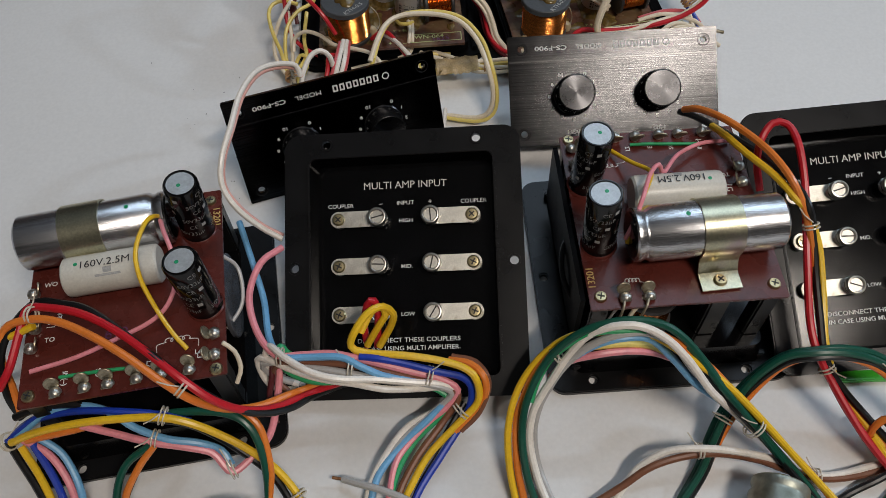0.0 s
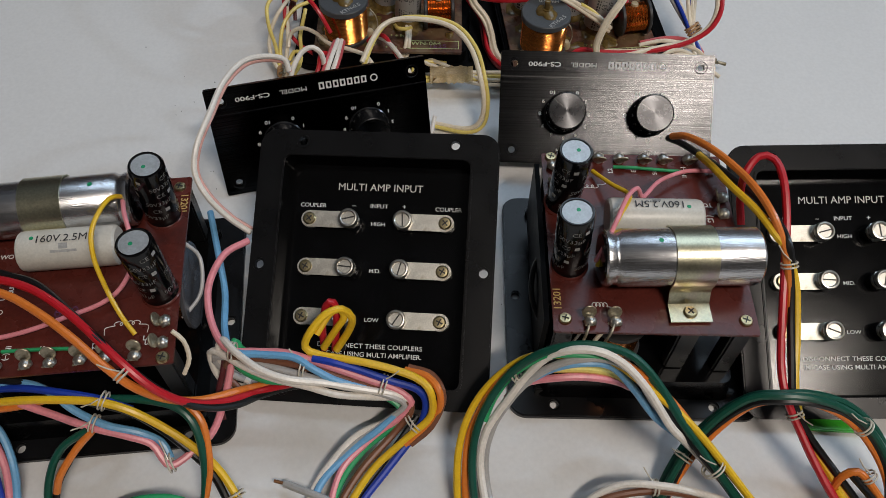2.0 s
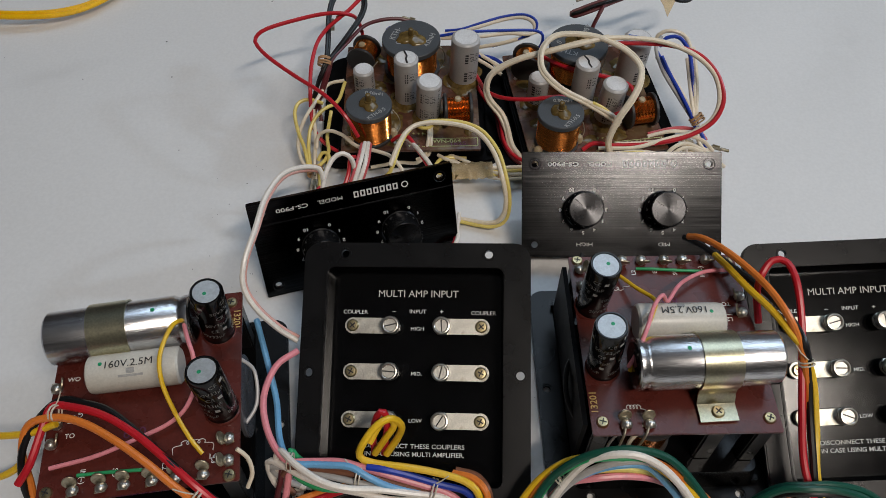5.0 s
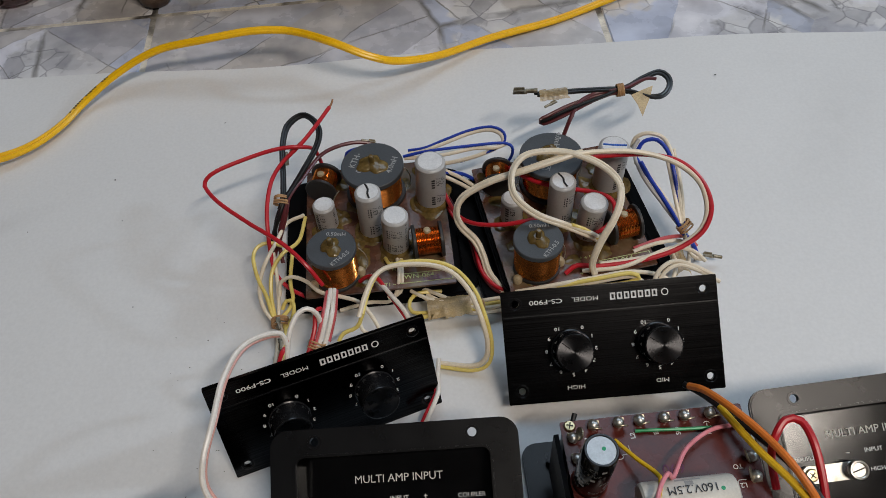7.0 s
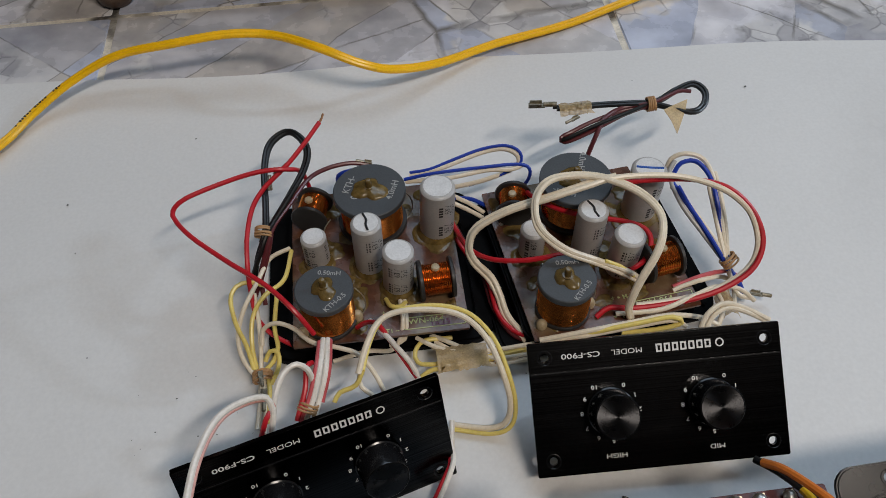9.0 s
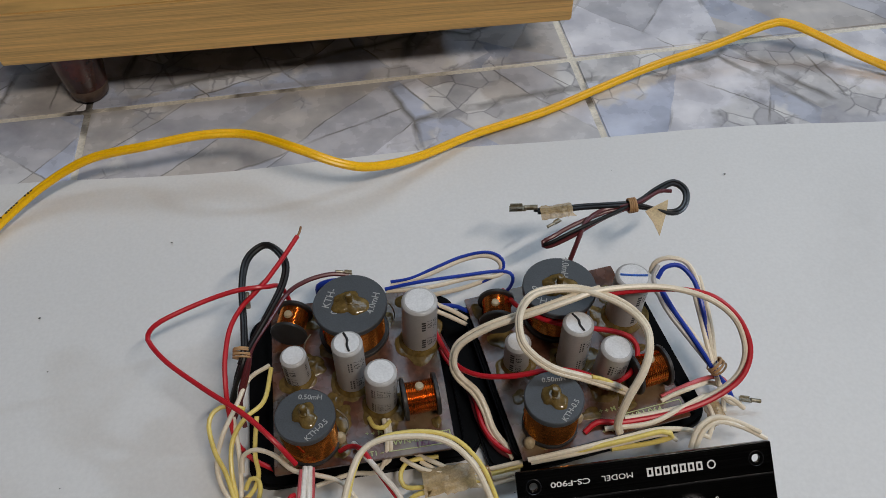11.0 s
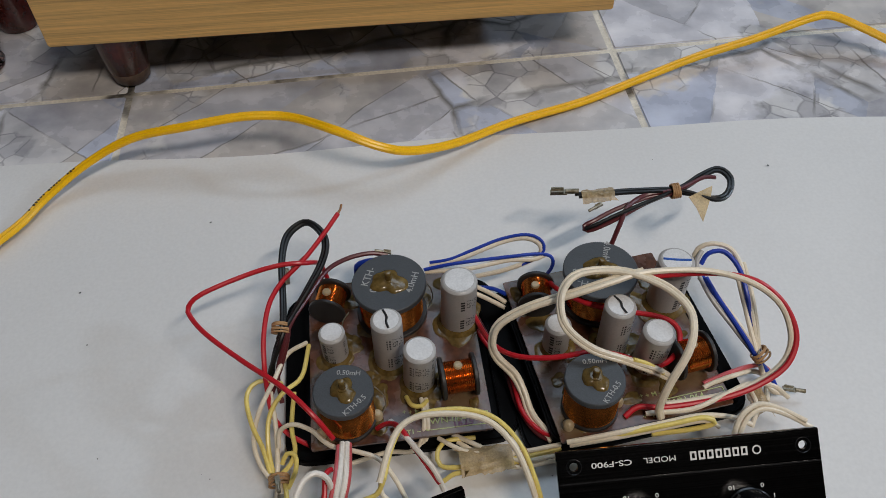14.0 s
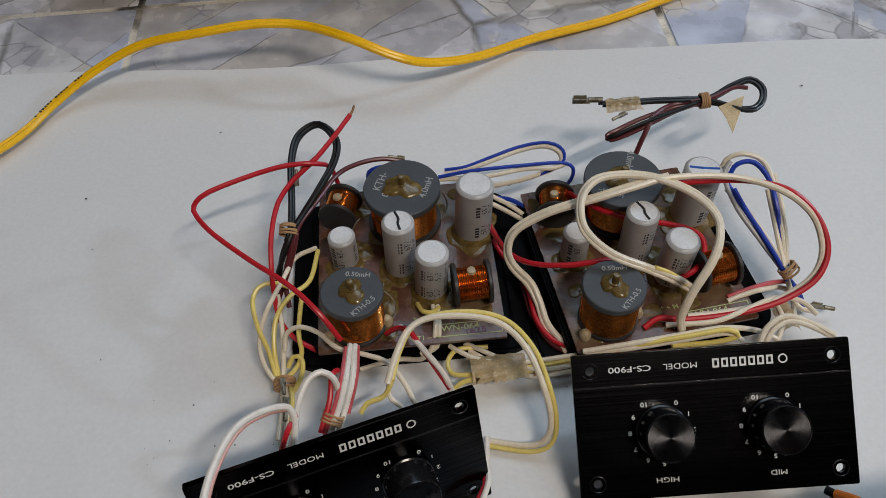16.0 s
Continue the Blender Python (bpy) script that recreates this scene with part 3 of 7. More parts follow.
def terminal_plate(m, label, words, couplers=True):
    root = empty("terminal_plate", m, label, "terminal plate", "black terminal plates")
    inner = [(x - 0.0005, y - 0.001) for x, y in rounded(0.0975, 0.1165, 0.004)]
    holes = [(-0.040, 0.0648), (0.040, 0.0648), (-0.0575, -0.001), (0.0575, -0.001), (-0.040, -0.063), (0.040, -0.063)]
    part("flange", slab([[(x, y + 0.0009) for x, y in rounded(PLATE_W, PLATE_H + 0.0018, 0.009)], inner] + [ring_of(x, y, 0.0023) for x, y in holes], -0.0035, 0, 0.0007), BLACK_PLASTIC, root)
    rim = slab([[(x - 0.0005, y - 0.001) for x, y in rounded(0.1003, 0.1193, 0.005)], inner], -0.001, 0.0010, 0.0004)
    part("rim", rim, BLACK_PLASTIC, root)
    for x, y in holes:
        part("hole_rim", lathe([(0.0023, -0.0003), (0.0023, 0.0004), (0.0034, 0.0004), (0.0036, -0.0003)], 18), BLACK_PLASTIC, root, m=pose(x, y, 0))
    base = [(x - 0.0005, y - 0.001) for x, y in rounded(0.0950, 0.1140, 0.004)]
    o1, o2 = rounded(0.1005, 0.1205, 0.005), rounded(0.0975, 0.1175, 0.005)
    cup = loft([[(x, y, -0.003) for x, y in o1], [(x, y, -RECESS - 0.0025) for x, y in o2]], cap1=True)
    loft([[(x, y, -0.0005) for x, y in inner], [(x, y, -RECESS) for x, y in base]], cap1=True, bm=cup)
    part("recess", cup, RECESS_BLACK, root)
    f = Matrix.Translation((0, -0.0012, -RECESS))
    if words:
        for t, s, x, y, sq in (("MULTI AMP INPUT", 0.0056, 0, 0.0455, 1.0), ("INPUT", 0.0031, 0, 0.0355, 1.1), ("HIGH", 0.0029, 0, 0.0258, 1.1), ("MID.", 0.0029, 0, 0.0008, 1.1), ("LOW", 0.0029, 0, -0.0248, 1.1),
                               ("COUPLER", 0.0031, -0.0355, 0.0350, 1.05), ("COUPLER", 0.0031, 0.0370, 0.0350, 1.05), ("–", 0.004, -0.0135, 0.0356, 1.0), ("+", 0.004, 0.0135, 0.0356, 1.0),
                               ("DISCONNECT THESE COUPLERS", 0.0034, 0, -0.0385, 1.12), ("IN CASE USING MULTI AMPLIFIER.", 0.0034, 0, -0.0428, 1.08)):
            lettering(t, s, (x, y, 0.0002), INK_WHITE, root, 0, sq, f, 0.0 if s > 0.005 else 0.00002)
    if couplers:
        for y in (0.0270, 0.0015, -0.0245):
            for s in (-1, 1):
                cp = part("coupler", slab([rounded(0.0310, 0.0088, 0.0043)], 0, 0.0008, 0.0003), COUPLER_METAL, root, "satin nickel coupler strip", m=f @ pose(s * 0.025, y, 0.0034))
                part("washer", lathe([(0, 0), (0.0046, 0), (0.0046, 0.0035), (0, 0.0035)], 20), NICKEL, root, m=f @ pose(s * 0.036, y, 0))
                screw(root, (s * 0.036, y, 0.0042), 0.0034, True, 0.0016, 15 + 31 * y * 1000, f)
                post = part("binding_post", lathe([(0, 0), (0.0050, 0), (0.0050, 0.0032), (0.0040, 0.0034), (0.0040, 0.0050), (0.0045, 0.0053), (0.0045, 0.0094), (0, 0.0094)], 24), KNOB_BLACK, root, "black binding post with slotted nickel top", m=f @ pose(s * 0.0142, y, 0))
                part("post_cap", lathe([(0, 0.0096), (0.0034, 0.0096), (0.0034, 0.0090)], 24), COUPLER_METAL, post, "slotted screw head")
                part("post_ring", lathe([(0.0034, 0.0088), (0.0036, 0.0104), (0.0040, 0.0107), (0.0046, 0.0106), (0.0050, 0.0101), (0.0051, 0.0078), (0.0046, 0.0072)], 28), NICKEL, post, "nickel ring")
                part("nut", lathe([(0.0030, 0.0042), (0.0052, 0.0042), (0.0052, 0.0056), (0.0046, 0.0060)], 6), NICKEL, post)
                part("slot", box(0.0066, 0.0007, 0.0005, (0, 0, 0.0095)), SLOT_DARK, post, m=pose(0, 0, 0, 0, 0, 35 + 700 * y + 40 * s), smooth=False)
    return root


A_POSE = pose(-0.0040, 0.3053, 0.0418, 25.6, -3.5, -1.8)
B_POSE = pose(0.2452, 0.3145, 0.0405, 24.3, -2.0, 3.0)
terminal_plate(A_POSE, "black plastic terminal plate, tilted up, with six nickel couplers", True)
terminal_plate(B_POSE, "black plastic terminal plate, tilted up, beside the crossover board", True)


# ---- red-brown crossover boards on face-down plates ----
def can_capacitor(root, m, r=0.0132, length=0.068, dot=0.026):
    can = part("can", lathe([(0, 0), (r * 0.90, 0), (r * 0.96, 0.0008), (r * 0.97, 0.0030), (r * 0.91, 0.0045), (r * 0.91, 0.0060), (r, 0.0080), (r, length - 0.0012), (r - 0.0012, length), (0, length)], 40), ALUMINIUM, root, "scuffed bare aluminium can", m=m)
    part("seal", lathe([(0, -0.0006), (r * 0.8, -0.0006), (r * 0.85, 0.0004)], 28), CAP_BLACK, can)
    part("dot", rod(0.0011, 0.0001, (0, 0, 0), 12), INK_GREEN, can, m=pose(-r - 0.00005, 0.0, dot, 0, -90, 0))
    return can


def lug(root, x, y, turn, z=0.0):
    """A solder lug that stands up from the board, bent and filled with solder."""
    bm = rod(0.0034, 0.0009, (0, -0.00045, 0.0050), 18, 0.0002, "y")
    box(0.0040, 0.0009, 0.0044, (0, 0, 0.0022), 0.0003, bm=bm)
    box(0.0050, 0.0046, 0.0007, (0, -0.0020, 0.0004), 0.0002, bm=bm)
    ob = part("solder_lug", bm, TAB, root, m=pose(x, y, z, -24, 0, turn))
    part("solder", lathe([(0, 0), (0.0030, 0.0001), (0.0028, 0.0014), (0.0016, 0.0026), (0, 0.0030)], 14), SOLDER, ob, m=pose(0.0004, -0.0018, 0.0006))
    return ob


def crossover_board(m, label, back=0.0, up=0.0, infilled=False, top=0.0630, dot=0.026, cream=0.0060, caps=((-0.0370, 0.0205), (-0.0370, -0.0195))):
    """Seen from above with the large can along the near edge; the origin is at the plate's middle on the sheet."""
    root = empty("crossover_board", m, label, "crossover board", "red-brown crossover boards")
    # the plate lies face down
    flip = pose(0, 0, 0.0016, 180, 0, 0)
    holes = [(-0.040, 0.063), (0.040, 0.063), (-0.0575, 0.001), (0.0575, 0.001), (-0.040, -0.063), (0.040, -0.063)]
    part("flange", slab([rounded(PLATE_W, PLATE_H, 0.009)] + [ring_of(x, y, 0.0023) for x, y in holes], 0.0016, 0.0052, 0.0007), BLACK_PLASTIC, root)
    o1, o2 = rounded(0.0985, 0.1185, 0.005), rounded(0.0930, 0.1130, 0.005)
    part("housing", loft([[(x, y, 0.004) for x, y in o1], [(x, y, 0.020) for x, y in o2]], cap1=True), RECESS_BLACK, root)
    part("rib", box(0.100, 0.003, 0.006, (0, -0.056, 0.0075), 0.0006), BLACK_PLASTIC, root)
    part("rib", box(0.100, 0.003, 0.006, (0, 0.056, 0.0075), 0.0006), BLACK_PLASTIC, root)
    for x in (-0.0412, 0.0412):
        for y in (-0.046, 0.047):
            part("standoff", box(0.009, 0.009, top - 0.0216, (x, y, (top + 0.0184) / 2), 0.001), BLACK_PLASTIC, root)
    part("standoff", box(0.010, 0.006, top - 0.0216, (0.018, -0.046, (top + 0.0184) / 2), 0.001), BLACK_PLASTIC, root)
    part("circuit_board", slab([rounded(0.0935, 0.1070, 0.0012)], top - 0.0016, top, 0.0002), PCB_RED, root, "red-brown phenolic circuit board")
    if infilled:
        # added matt sheet; its black stands in for the dark, open underside
        part("side_wall", loft([[(x, y, z) for x, y in ((-0.0505, -0.047), (-0.0480, -0.047), (-0.0480, 0.048), (-0.0505, 0.048))] for z in (0.0175, 0.040, 0.061)], True, True), MATT_BLACK, root, "flat black sheet added for the dark open space under the board")
    # coils under the board
    for x, y, z, r, w, ax in ((-0.0350, -0.002, 0.0385, 0.0205, 0.022, "x"), (-0.012, -0.036, 0.022, 0.0140, 0.026, "z"), (0.022, 0.012, 0.022, 0.020, 0.030, "z")):
        turn = pose(x - w / 2, y, z, 0, 90, 0) if ax == "x" else pose(x, y, z)
        part("coil_winding", lathe([(0, 0.0028)] + [(r * 0.84 + (0.0004 if i % 2 else 0), 0.003 + (w - 0.006) * i / 16) for i in range(17)] + [(0, w - 0.0028)], 32), COPPER, root, "copper coil winding under the board", m=turn)
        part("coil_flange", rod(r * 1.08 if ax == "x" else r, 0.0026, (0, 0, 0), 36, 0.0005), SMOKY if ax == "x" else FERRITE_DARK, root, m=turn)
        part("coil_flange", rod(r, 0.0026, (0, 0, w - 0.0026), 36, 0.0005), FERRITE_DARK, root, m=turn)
    # can and strap
    cz = top + 0.0160 + up
    can_capacitor(root, pose(-0.0250, -0.0255 - back, cz, 0, 90, 2), 0.0135, 0.071, dot)
    strap = bmesh.new()
    R, th = 0.0138, 0.0008
    prof = [(R * math.cos(radians(a)), R * math.sin(radians(a))) for a in range(178, -42, -10)]
    prof = [(-R - 0.0002, -0.0148)] + prof[:-1] + [(R * 0.9 + 0.001, -0.0090), (R + 0.0025, -0.0138), (R + 0.0050, -0.0146), (R + 0.0122, -0.0147)]
    rows = []
    for i, (a, b) in enumerate(prof):
        p, q = Vector(prof[max(i - 1, 0)]), Vector(prof[min(i + 1, len(prof) - 1)])
        t = (q - p).normalized()
        nrm = Vector((-t.y, t.x))
        if i == len(prof) - 1 or nrm.dot(Vector((a, b))) < 0 and i < len(prof) - 4:
            nrm = nrm if nrm.dot(Vector((a, b))) > 0 or i >= len(prof) - 4 else -nrm
        rows.append((Vector((a, b)), nrm))
    W = 0.0095
    rings = [[strap.verts.new((s * W, -(p.x + n.x * k), p.y + n.y * k)) for s, k in ((-1, 0), (1, 0), (1, th), (-1, th))] for p, n in rows]
    for a, b in zip(rings, rings[1:]):
        for k in range(4):
            strap.faces.new((a[k], a[(k + 1) % 4], b[(k + 1) % 4], b[k]))
    strap.faces.new(rings[0])
    strap.faces.new(rings[-1])
    st = part("strap", strap, ZINC_GOLD, root, "yellow zinc-plated clamping strap", m=pose(0.0150, -0.0242 - back, cz, 0, 0, 2))
    screw(st, (0, -0.0212, -0.0139), 0.0032, True, 0.0018, 40)
    # cream capacitor lying on the board
    wc = part("cream_capacitor", lathe([(0, 0), (0.0084, 0), (0.0095, 0.001), (0.0097, 0.003), (0.0097, 0.042), (0.0092, 0.0442), (0.0080, 0.045), (0, 0.045)], 32), CAP_CREAM, root, "cream sleeved capacitor", m=pose(-0.0190, cream - back, top + 0.0108 + up, 0, 90, 0))
    lettering("160V.2.5M", 0.0056, (0, 0.0012, 0.0002), INK_BLACK, wc, 180, 1.0, pose(-0.0098, 0, 0.0235, 0, -90, 0))
    wrapped_bars("print", [(152, 0.0225, 16, 0.004), (138, 0.0225, 7, 0.012)], 0.00975, INK_GREY, wc, None)
    part("dot", rod(0.0010, 0.0001, (0, 0, 0), 12), INK_GREEN, wc, m=pose(-0.0097, 0.0, 0.037, 0, -90, 0))
    # black capacitors standing
    for i, (x, y, lean) in enumerate(((*caps[0], 2), (*caps[1], -2))):
        h, y = 0.0410 + up, y - back * 0.6
        cap = part("black_capacitor", lathe([(0, 0), (0.0076, 0), (0.0084, 0.001), (0.0079, 0.0030), (0.0083, 0.0045), (0.0083, h - 0.0012), (0.0076, h), (0.0070, h), (0.0068, h - 0.0006), (0, h - 0.0006)], 36), CAP_BLACK, root, "black sleeved capacitor", m=pose(x, y, top, lean, lean, 30 * i))
        part("cap_end", rod(0.0066, 0.0002, (0, 0, h - 0.0007), 30), CAP_SILVER, cap, "silver capacitor end")
        part("dot", rod(0.0010, 0.0001, (0.0012, 0.0006, h - 0.0004), 12), INK_GREEN, cap)
        for k in range(6):
            for c in range(3):
                wrapped_words("CE" if k % 2 else "50V33µF", 0.0036, 0.00838, c * 120 + 14 * k - 70, 0.008 + 0.0052 * k, INK_GREY, cap)
        rows = [(c * 120 + 14 * k - 35, 0.008 + 0.0052 * k, 16, 0.0022) for k in range(6) for c in range(3) if k % 2]
        wrapped_bars("print", rows, 0.00836, INK_GREY, cap, None)
        part("glue", lathe([(0, -0.0002), (0.0092, 0.0001), (0.0088, 0.0007), (0.0082, 0.0011)], 22), PCB_RED, cap)
    # lugs, screws, ink
    for x in (-0.0300, -0.0170, -0.0060, 0.0065, 0.0170, 0.0300):
        lug(root, x, 0.0480, 180 + 8 * math.sin(x * 900), top)
    for x, y, a in ((0.0415, 0.0240, 90), (0.0405, 0.0140, 80), (0.0430, -0.0060, 95), (-0.0405, 0.0440, -90), (-0.0405, 0.0330, -85)):
        lug(root, x, y, a, top)
    for x in (-0.0305, -0.0190):
        lug(root, x, -0.0475, 5, top)
    for x, y in ((-0.0412, -0.0468), (0.0412, -0.0462), (0.0420, 0.0480), (-0.0420, 0.0505)):
        screw(root, (x, y, top), 0.0031, True, 0.0017, 25 + x * 1000)
    for t, x, y, a in (("IN(–)", 0.0265, 0.0420, 90), ("SO", 0.0115, 0.0420, 90), ("E", 0.0005, 0.0420, 90), ("L3", -0.0345, 0.0420, 90), ("L2", -0.0115, 0.0420, 90), ("TO", 0.0350, 0.0205, 180), ("L2", 0.0350, 0.0110, 180), ("WO", 0.0370, -0.0105, 180), ("L4", -0.0340, 0.0400, 180)):
        lettering(t, 0.0034, (x, y, top + 0.0002), INK_WHITE, root, a, 1.0, None, 0.00005)
    lettering("13201", 0.0050, (-0.0440, -0.0360, top + 0.0002), INK_GOLD, root, 90, 1.0, None, 0.00005)
    lettering("690", 0.0075, (0.0040, 0.0230, top + 0.0002), INK_PURPLE, root, 180, 1.0)
    for (x0, y0), (x1, y1), side in (((-0.0305, -0.0445), (-0.0190, -0.0445), 1), ((-0.0340, 0.0370), (-0.0150, 0.0370), -1), ((0.0370, 0.0010), (0.0370, 0.0135), 1)):
        a, b = Vector((x0, y0, top + 0.0002)), Vector((x1, y1, top + 0.0002))
        run = b - a
        off = Vector((-run.y, run.x, 0)).normalized() * 0.0046 * side
        loops = [a, a + off * 0.8]
        for i in range(25):
            u, ang = 0.22 + 0.56 * i / 24, i * 2 * math.pi * 4 / 24
            loops.append(a + run * (u - 0.06 * math.sin(ang)) + off * (1.0 + 0.28 * (1 - math.cos(ang)) * 0.8))
        loops += [b + off * 0.8, b]
        part("printed_coil", tube(smooth_path(loops, 0.0005), 0.00022, 4), INK_WHITE, root)
    # bent leads between the lugs and the coils
    for x0, bend in ((-0.0305, -0.004), (-0.0190, -0.006)):
        lead = [(x0, -0.0490, top + 0.003), (x0 + bend * 0.4, -0.0545, top + 0.001), (x0 + bend, -0.0575, top - 0.008), (x0 + bend * 0.6, -0.0520, top - 0.020)]
        part("coil_lead", tube(smooth_path(lead, 0.001), 0.0007, 6), LUG, root)
    jumper = [(-0.0100, 0.0440, top + 0.001), (0.0000, 0.0430, top + 0.0018), (0.0150, 0.0420, top + 0.0015), (0.0285, 0.0415, top + 0.001)]
    part("jumper_wire", tube(smooth_path(jumper), 0.0009, 8), WIRE["green"], root, "short green jumper wire")
    return root


C_POSE = pose(0.1300, 0.3170, 0, 0, 0, 2.3)
D_POSE = pose(-0.1368, 0.2822, 0, 0, 0, 188.9)
crossover_board(C_POSE, "red-brown crossover circuit board with aluminium can on a face-down plate", -0.0020, infilled=True, dot=0.0243, cream=0.0015, caps=((-0.0382, 0.0193), (-0.0372, -0.0180)))
crossover_board(D_POSE, "red-brown crossover circuit board, turned half round, on a face-down plate", 0.0045, -0.0022, top=0.0615, dot=0.017, cream=-0.0025, caps=((-0.0380, 0.0185), (-0.0350, -0.0270)))


# ---- level-control panels ----
def control_panel(m, label):
    root = empty("control_panel", m, label, "control panel", "level-control panels")
    holes = [(sx * 0.0553, sy * 0.0258) for sx in (-1, 1) for sy in (-1, 1)]
    part("face_plate", slab([rounded(0.1270, 0.0670, 0.0010)] + [ring_of(x, y, 0.0021) for x, y in holes], -0.0030, 0, 0.0004), BRUSHED_BLACK, root, "brushed black aluminium plate")
    for x, y in holes:
        part("hole_rim", lathe([(0.0021, -0.0012), (0.0036, 0.0002), (0.0039, 0.0001)], 18), GLOSS_BLACK, root, m=pose(x, y, 0))
    part("groove", box(0.1262, 0.0007, 0.0003, (0, 0.0180, 0.0001)), GLOSS_BLACK, root, smooth=False)
    for k, kx in enumerate((-0.0245, 0.0262)):
        c = Vector((kx, -0.0035, 0))
        body = lathe([(0, 0), (0.0120, 0), (0.0122, 0.0006), (0.0115, 0.0012), (0.0112, 0.0140), (0.0109, 0.0147), (0.0105, 0.0149), (0.0103, 0.0146), (0, 0.0146)], 60)
        knob = part("knob", body, KNOB_BLACK, root, "turned black knob with spun top", m=pose(c.x, c.y, 0.0006))
        part("knob_face", lathe([(0, 0.01475), (0.0030, 0.01475), (0.0102, 0.01475)], 60), SPUN, knob)
        part("pointer", box(0.0005, 0.0060, 0.0003, (0, 0.0065, 0.0148)), KNOB_BLACK, knob, m=pose(0, 0, 0, 0, 0, 48 + 8 * k), smooth=False)
        for d in range(11):
            a = radians(60 - 30 * d)
            lettering(str(d), 0.0029, (c.x + 0.0146 * math.cos(a), c.y + 0.0146 * math.sin(a), 0.0001), INK_WHITE, root, 180, 1.25, None, 0.00003)
        lettering(("HIGH", "MID")[k], 0.0033, (c.x + 0.001, -0.0255, 0.0001), INK_WHITE, root, 180, 1.35)
        part("potentiometer", rod(0.0120, 0.0200, (c.x, c.y, -0.0230), 28, 0.001), LUG, root, "round potentiometer body")
        part("potentiometer_lug", box(0.014, 0.006, 0.0012, (c.x, c.y + 0.013, -0.012), 0.0003), PCB_OLIVE, root)
    lettering("MODEL", 0.0037, (-0.0140, 0.0258, 0.0001), INK_WHITE, root, 180, 1.28)
    lettering("CS-F900", 0.0037, (-0.0372, 0.0258, 0.0001), INK_WHITE, root, 180, 1.55, None, 0.00004)
    # maker's mark as plain open blocks
    for i in range(7):
        x, w, h, t = 0.0022 + 0.0041 * i, 0.0031, 0.0042, 0.0009
        bars("maker_mark", [(x - (w - t) / 2, 0.0258, t, h), (x + (w - t) / 2, 0.0258, t, h), (x, 0.0258 + (h - t) / 2, w - 2 * t, t), (x, 0.0258 - (h - t) / 2, w - 2 * t, t)], INK_WHITE, root)
    part("maker_emblem", lathe([(0.0015, 0.0001), (0.0022, 0.0001)], 20), INK_WHITE, root, m=pose(0.0328, 0.0258, 0))
    return root


def spun_material():
    """Spun metal: fine rings that spread the highlight across the turning marks."""
    m = mat("spun_black_metal", (0.045, 0.045, 0.047), 0.28, 1.0, var=0.1, scale=300, bump=0)
    b = m.node_tree.nodes["Principled BSDF"]
    t = m.node_tree.nodes.new("ShaderNodeTangent")
    t.direction_type, t.axis = "RADIAL", "Z"
    m.node_tree.links.new(t.outputs[0], b.inputs["Tangent"])
    b.inputs["Anisotropic"].default_value = 0.9
    return m


SPUN = spun_material()
P1_POSE = pose(0.1235, 0.4315, 0.0350, 38.0, -1.2, 0.3)
P2_POSE = pose(-0.0428, 0.4080, 0.0325, 68.2, 1.0, 18.1)
control_panel(P1_POSE, "brushed black control panel with two knobs, propped at a slant")
control_panel(P2_POSE, "black control panel with two knobs, leaning steeply, wires over it")


# ---- varnished boards with coils and grey capacitors ----
def puddle(size, height, seed, z=0.0):
    """A low lump of set glue with an uneven, rounded outline."""
    rnd = random.Random(seed)
    p = [rnd.uniform(0, 6.3) for _ in range(4)]
    bm = bmesh.new()
    prev, n = None, 30
    for f, up in ((1.0, -0.0002), (0.95, 0.22), (0.80, 0.45), (0.55, 0.62), (0.28, 0.85), (0.0, 1.0)):
        row = []
        for i in range(n):
            a = 2 * math.pi * i / n
            e = 1 + 0.16 * math.sin(2 * a + p[0]) + 0.12 * math.sin(3 * a + p[1]) + 0.07 * math.sin(5 * a + p[2]) + 0.04 * math.sin(8 * a + p[3])
            rr = size * f * e
            row.append(bm.verts.new((rr * math.cos(a), rr * math.sin(a), z + height * up * (1 + 0.18 * math.sin(2 * a + p[3]) * f))) if f else (row[0] if row else bm.verts.new((0, 0, z + height))))
        if prev:
            for i in range(n):
                bm.faces.new(list(dict.fromkeys([prev[i], prev[(i + 1) % n], row[(i + 1) % n], row[i]])))
        prev = row
    return bm


def coil(root, x, y, z, r, h, core, turn, words=(), label="copper coil between ferrite discs"):
    c = part("coil", lathe([(0, 0.002)] + [(core + (0.00055 if i % 2 else 0), 0.0030 + (h - 0.0075) * i / 40) for i in range(41)] + [(0, h - 0.004)], 44), COPPER, root, label, m=pose(x, y, z, 0, 0, turn))
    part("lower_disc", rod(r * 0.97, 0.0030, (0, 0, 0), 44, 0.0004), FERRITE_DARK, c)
    part("upper_disc", rod(r, 0.0042, (0, 0, h - 0.0042), 48, 0.0005), FERRITE, c, "grey ferrite disc")
    blob = puddle(r * 0.44, 0.0034, int(r * 1e5), h)
    part("glue", blob, GLUE, c, "amber glue over the bolt")
    part("bolt", lathe([(0, 0), (0.0030, 0), (0.0030, 0.003), (0.0019, 0.0031), (0.0019, 0.0080), (0.0014, 0.0086), (0, 0.0088)], 12), GLUE, c, m=pose(0, 0, h))
    for t, s, px, py, a in words:
        lettering(t, s, (px, py, h + 0.0001), INK_GREY, c, a, 1.0, None, 0.00005)
    return c


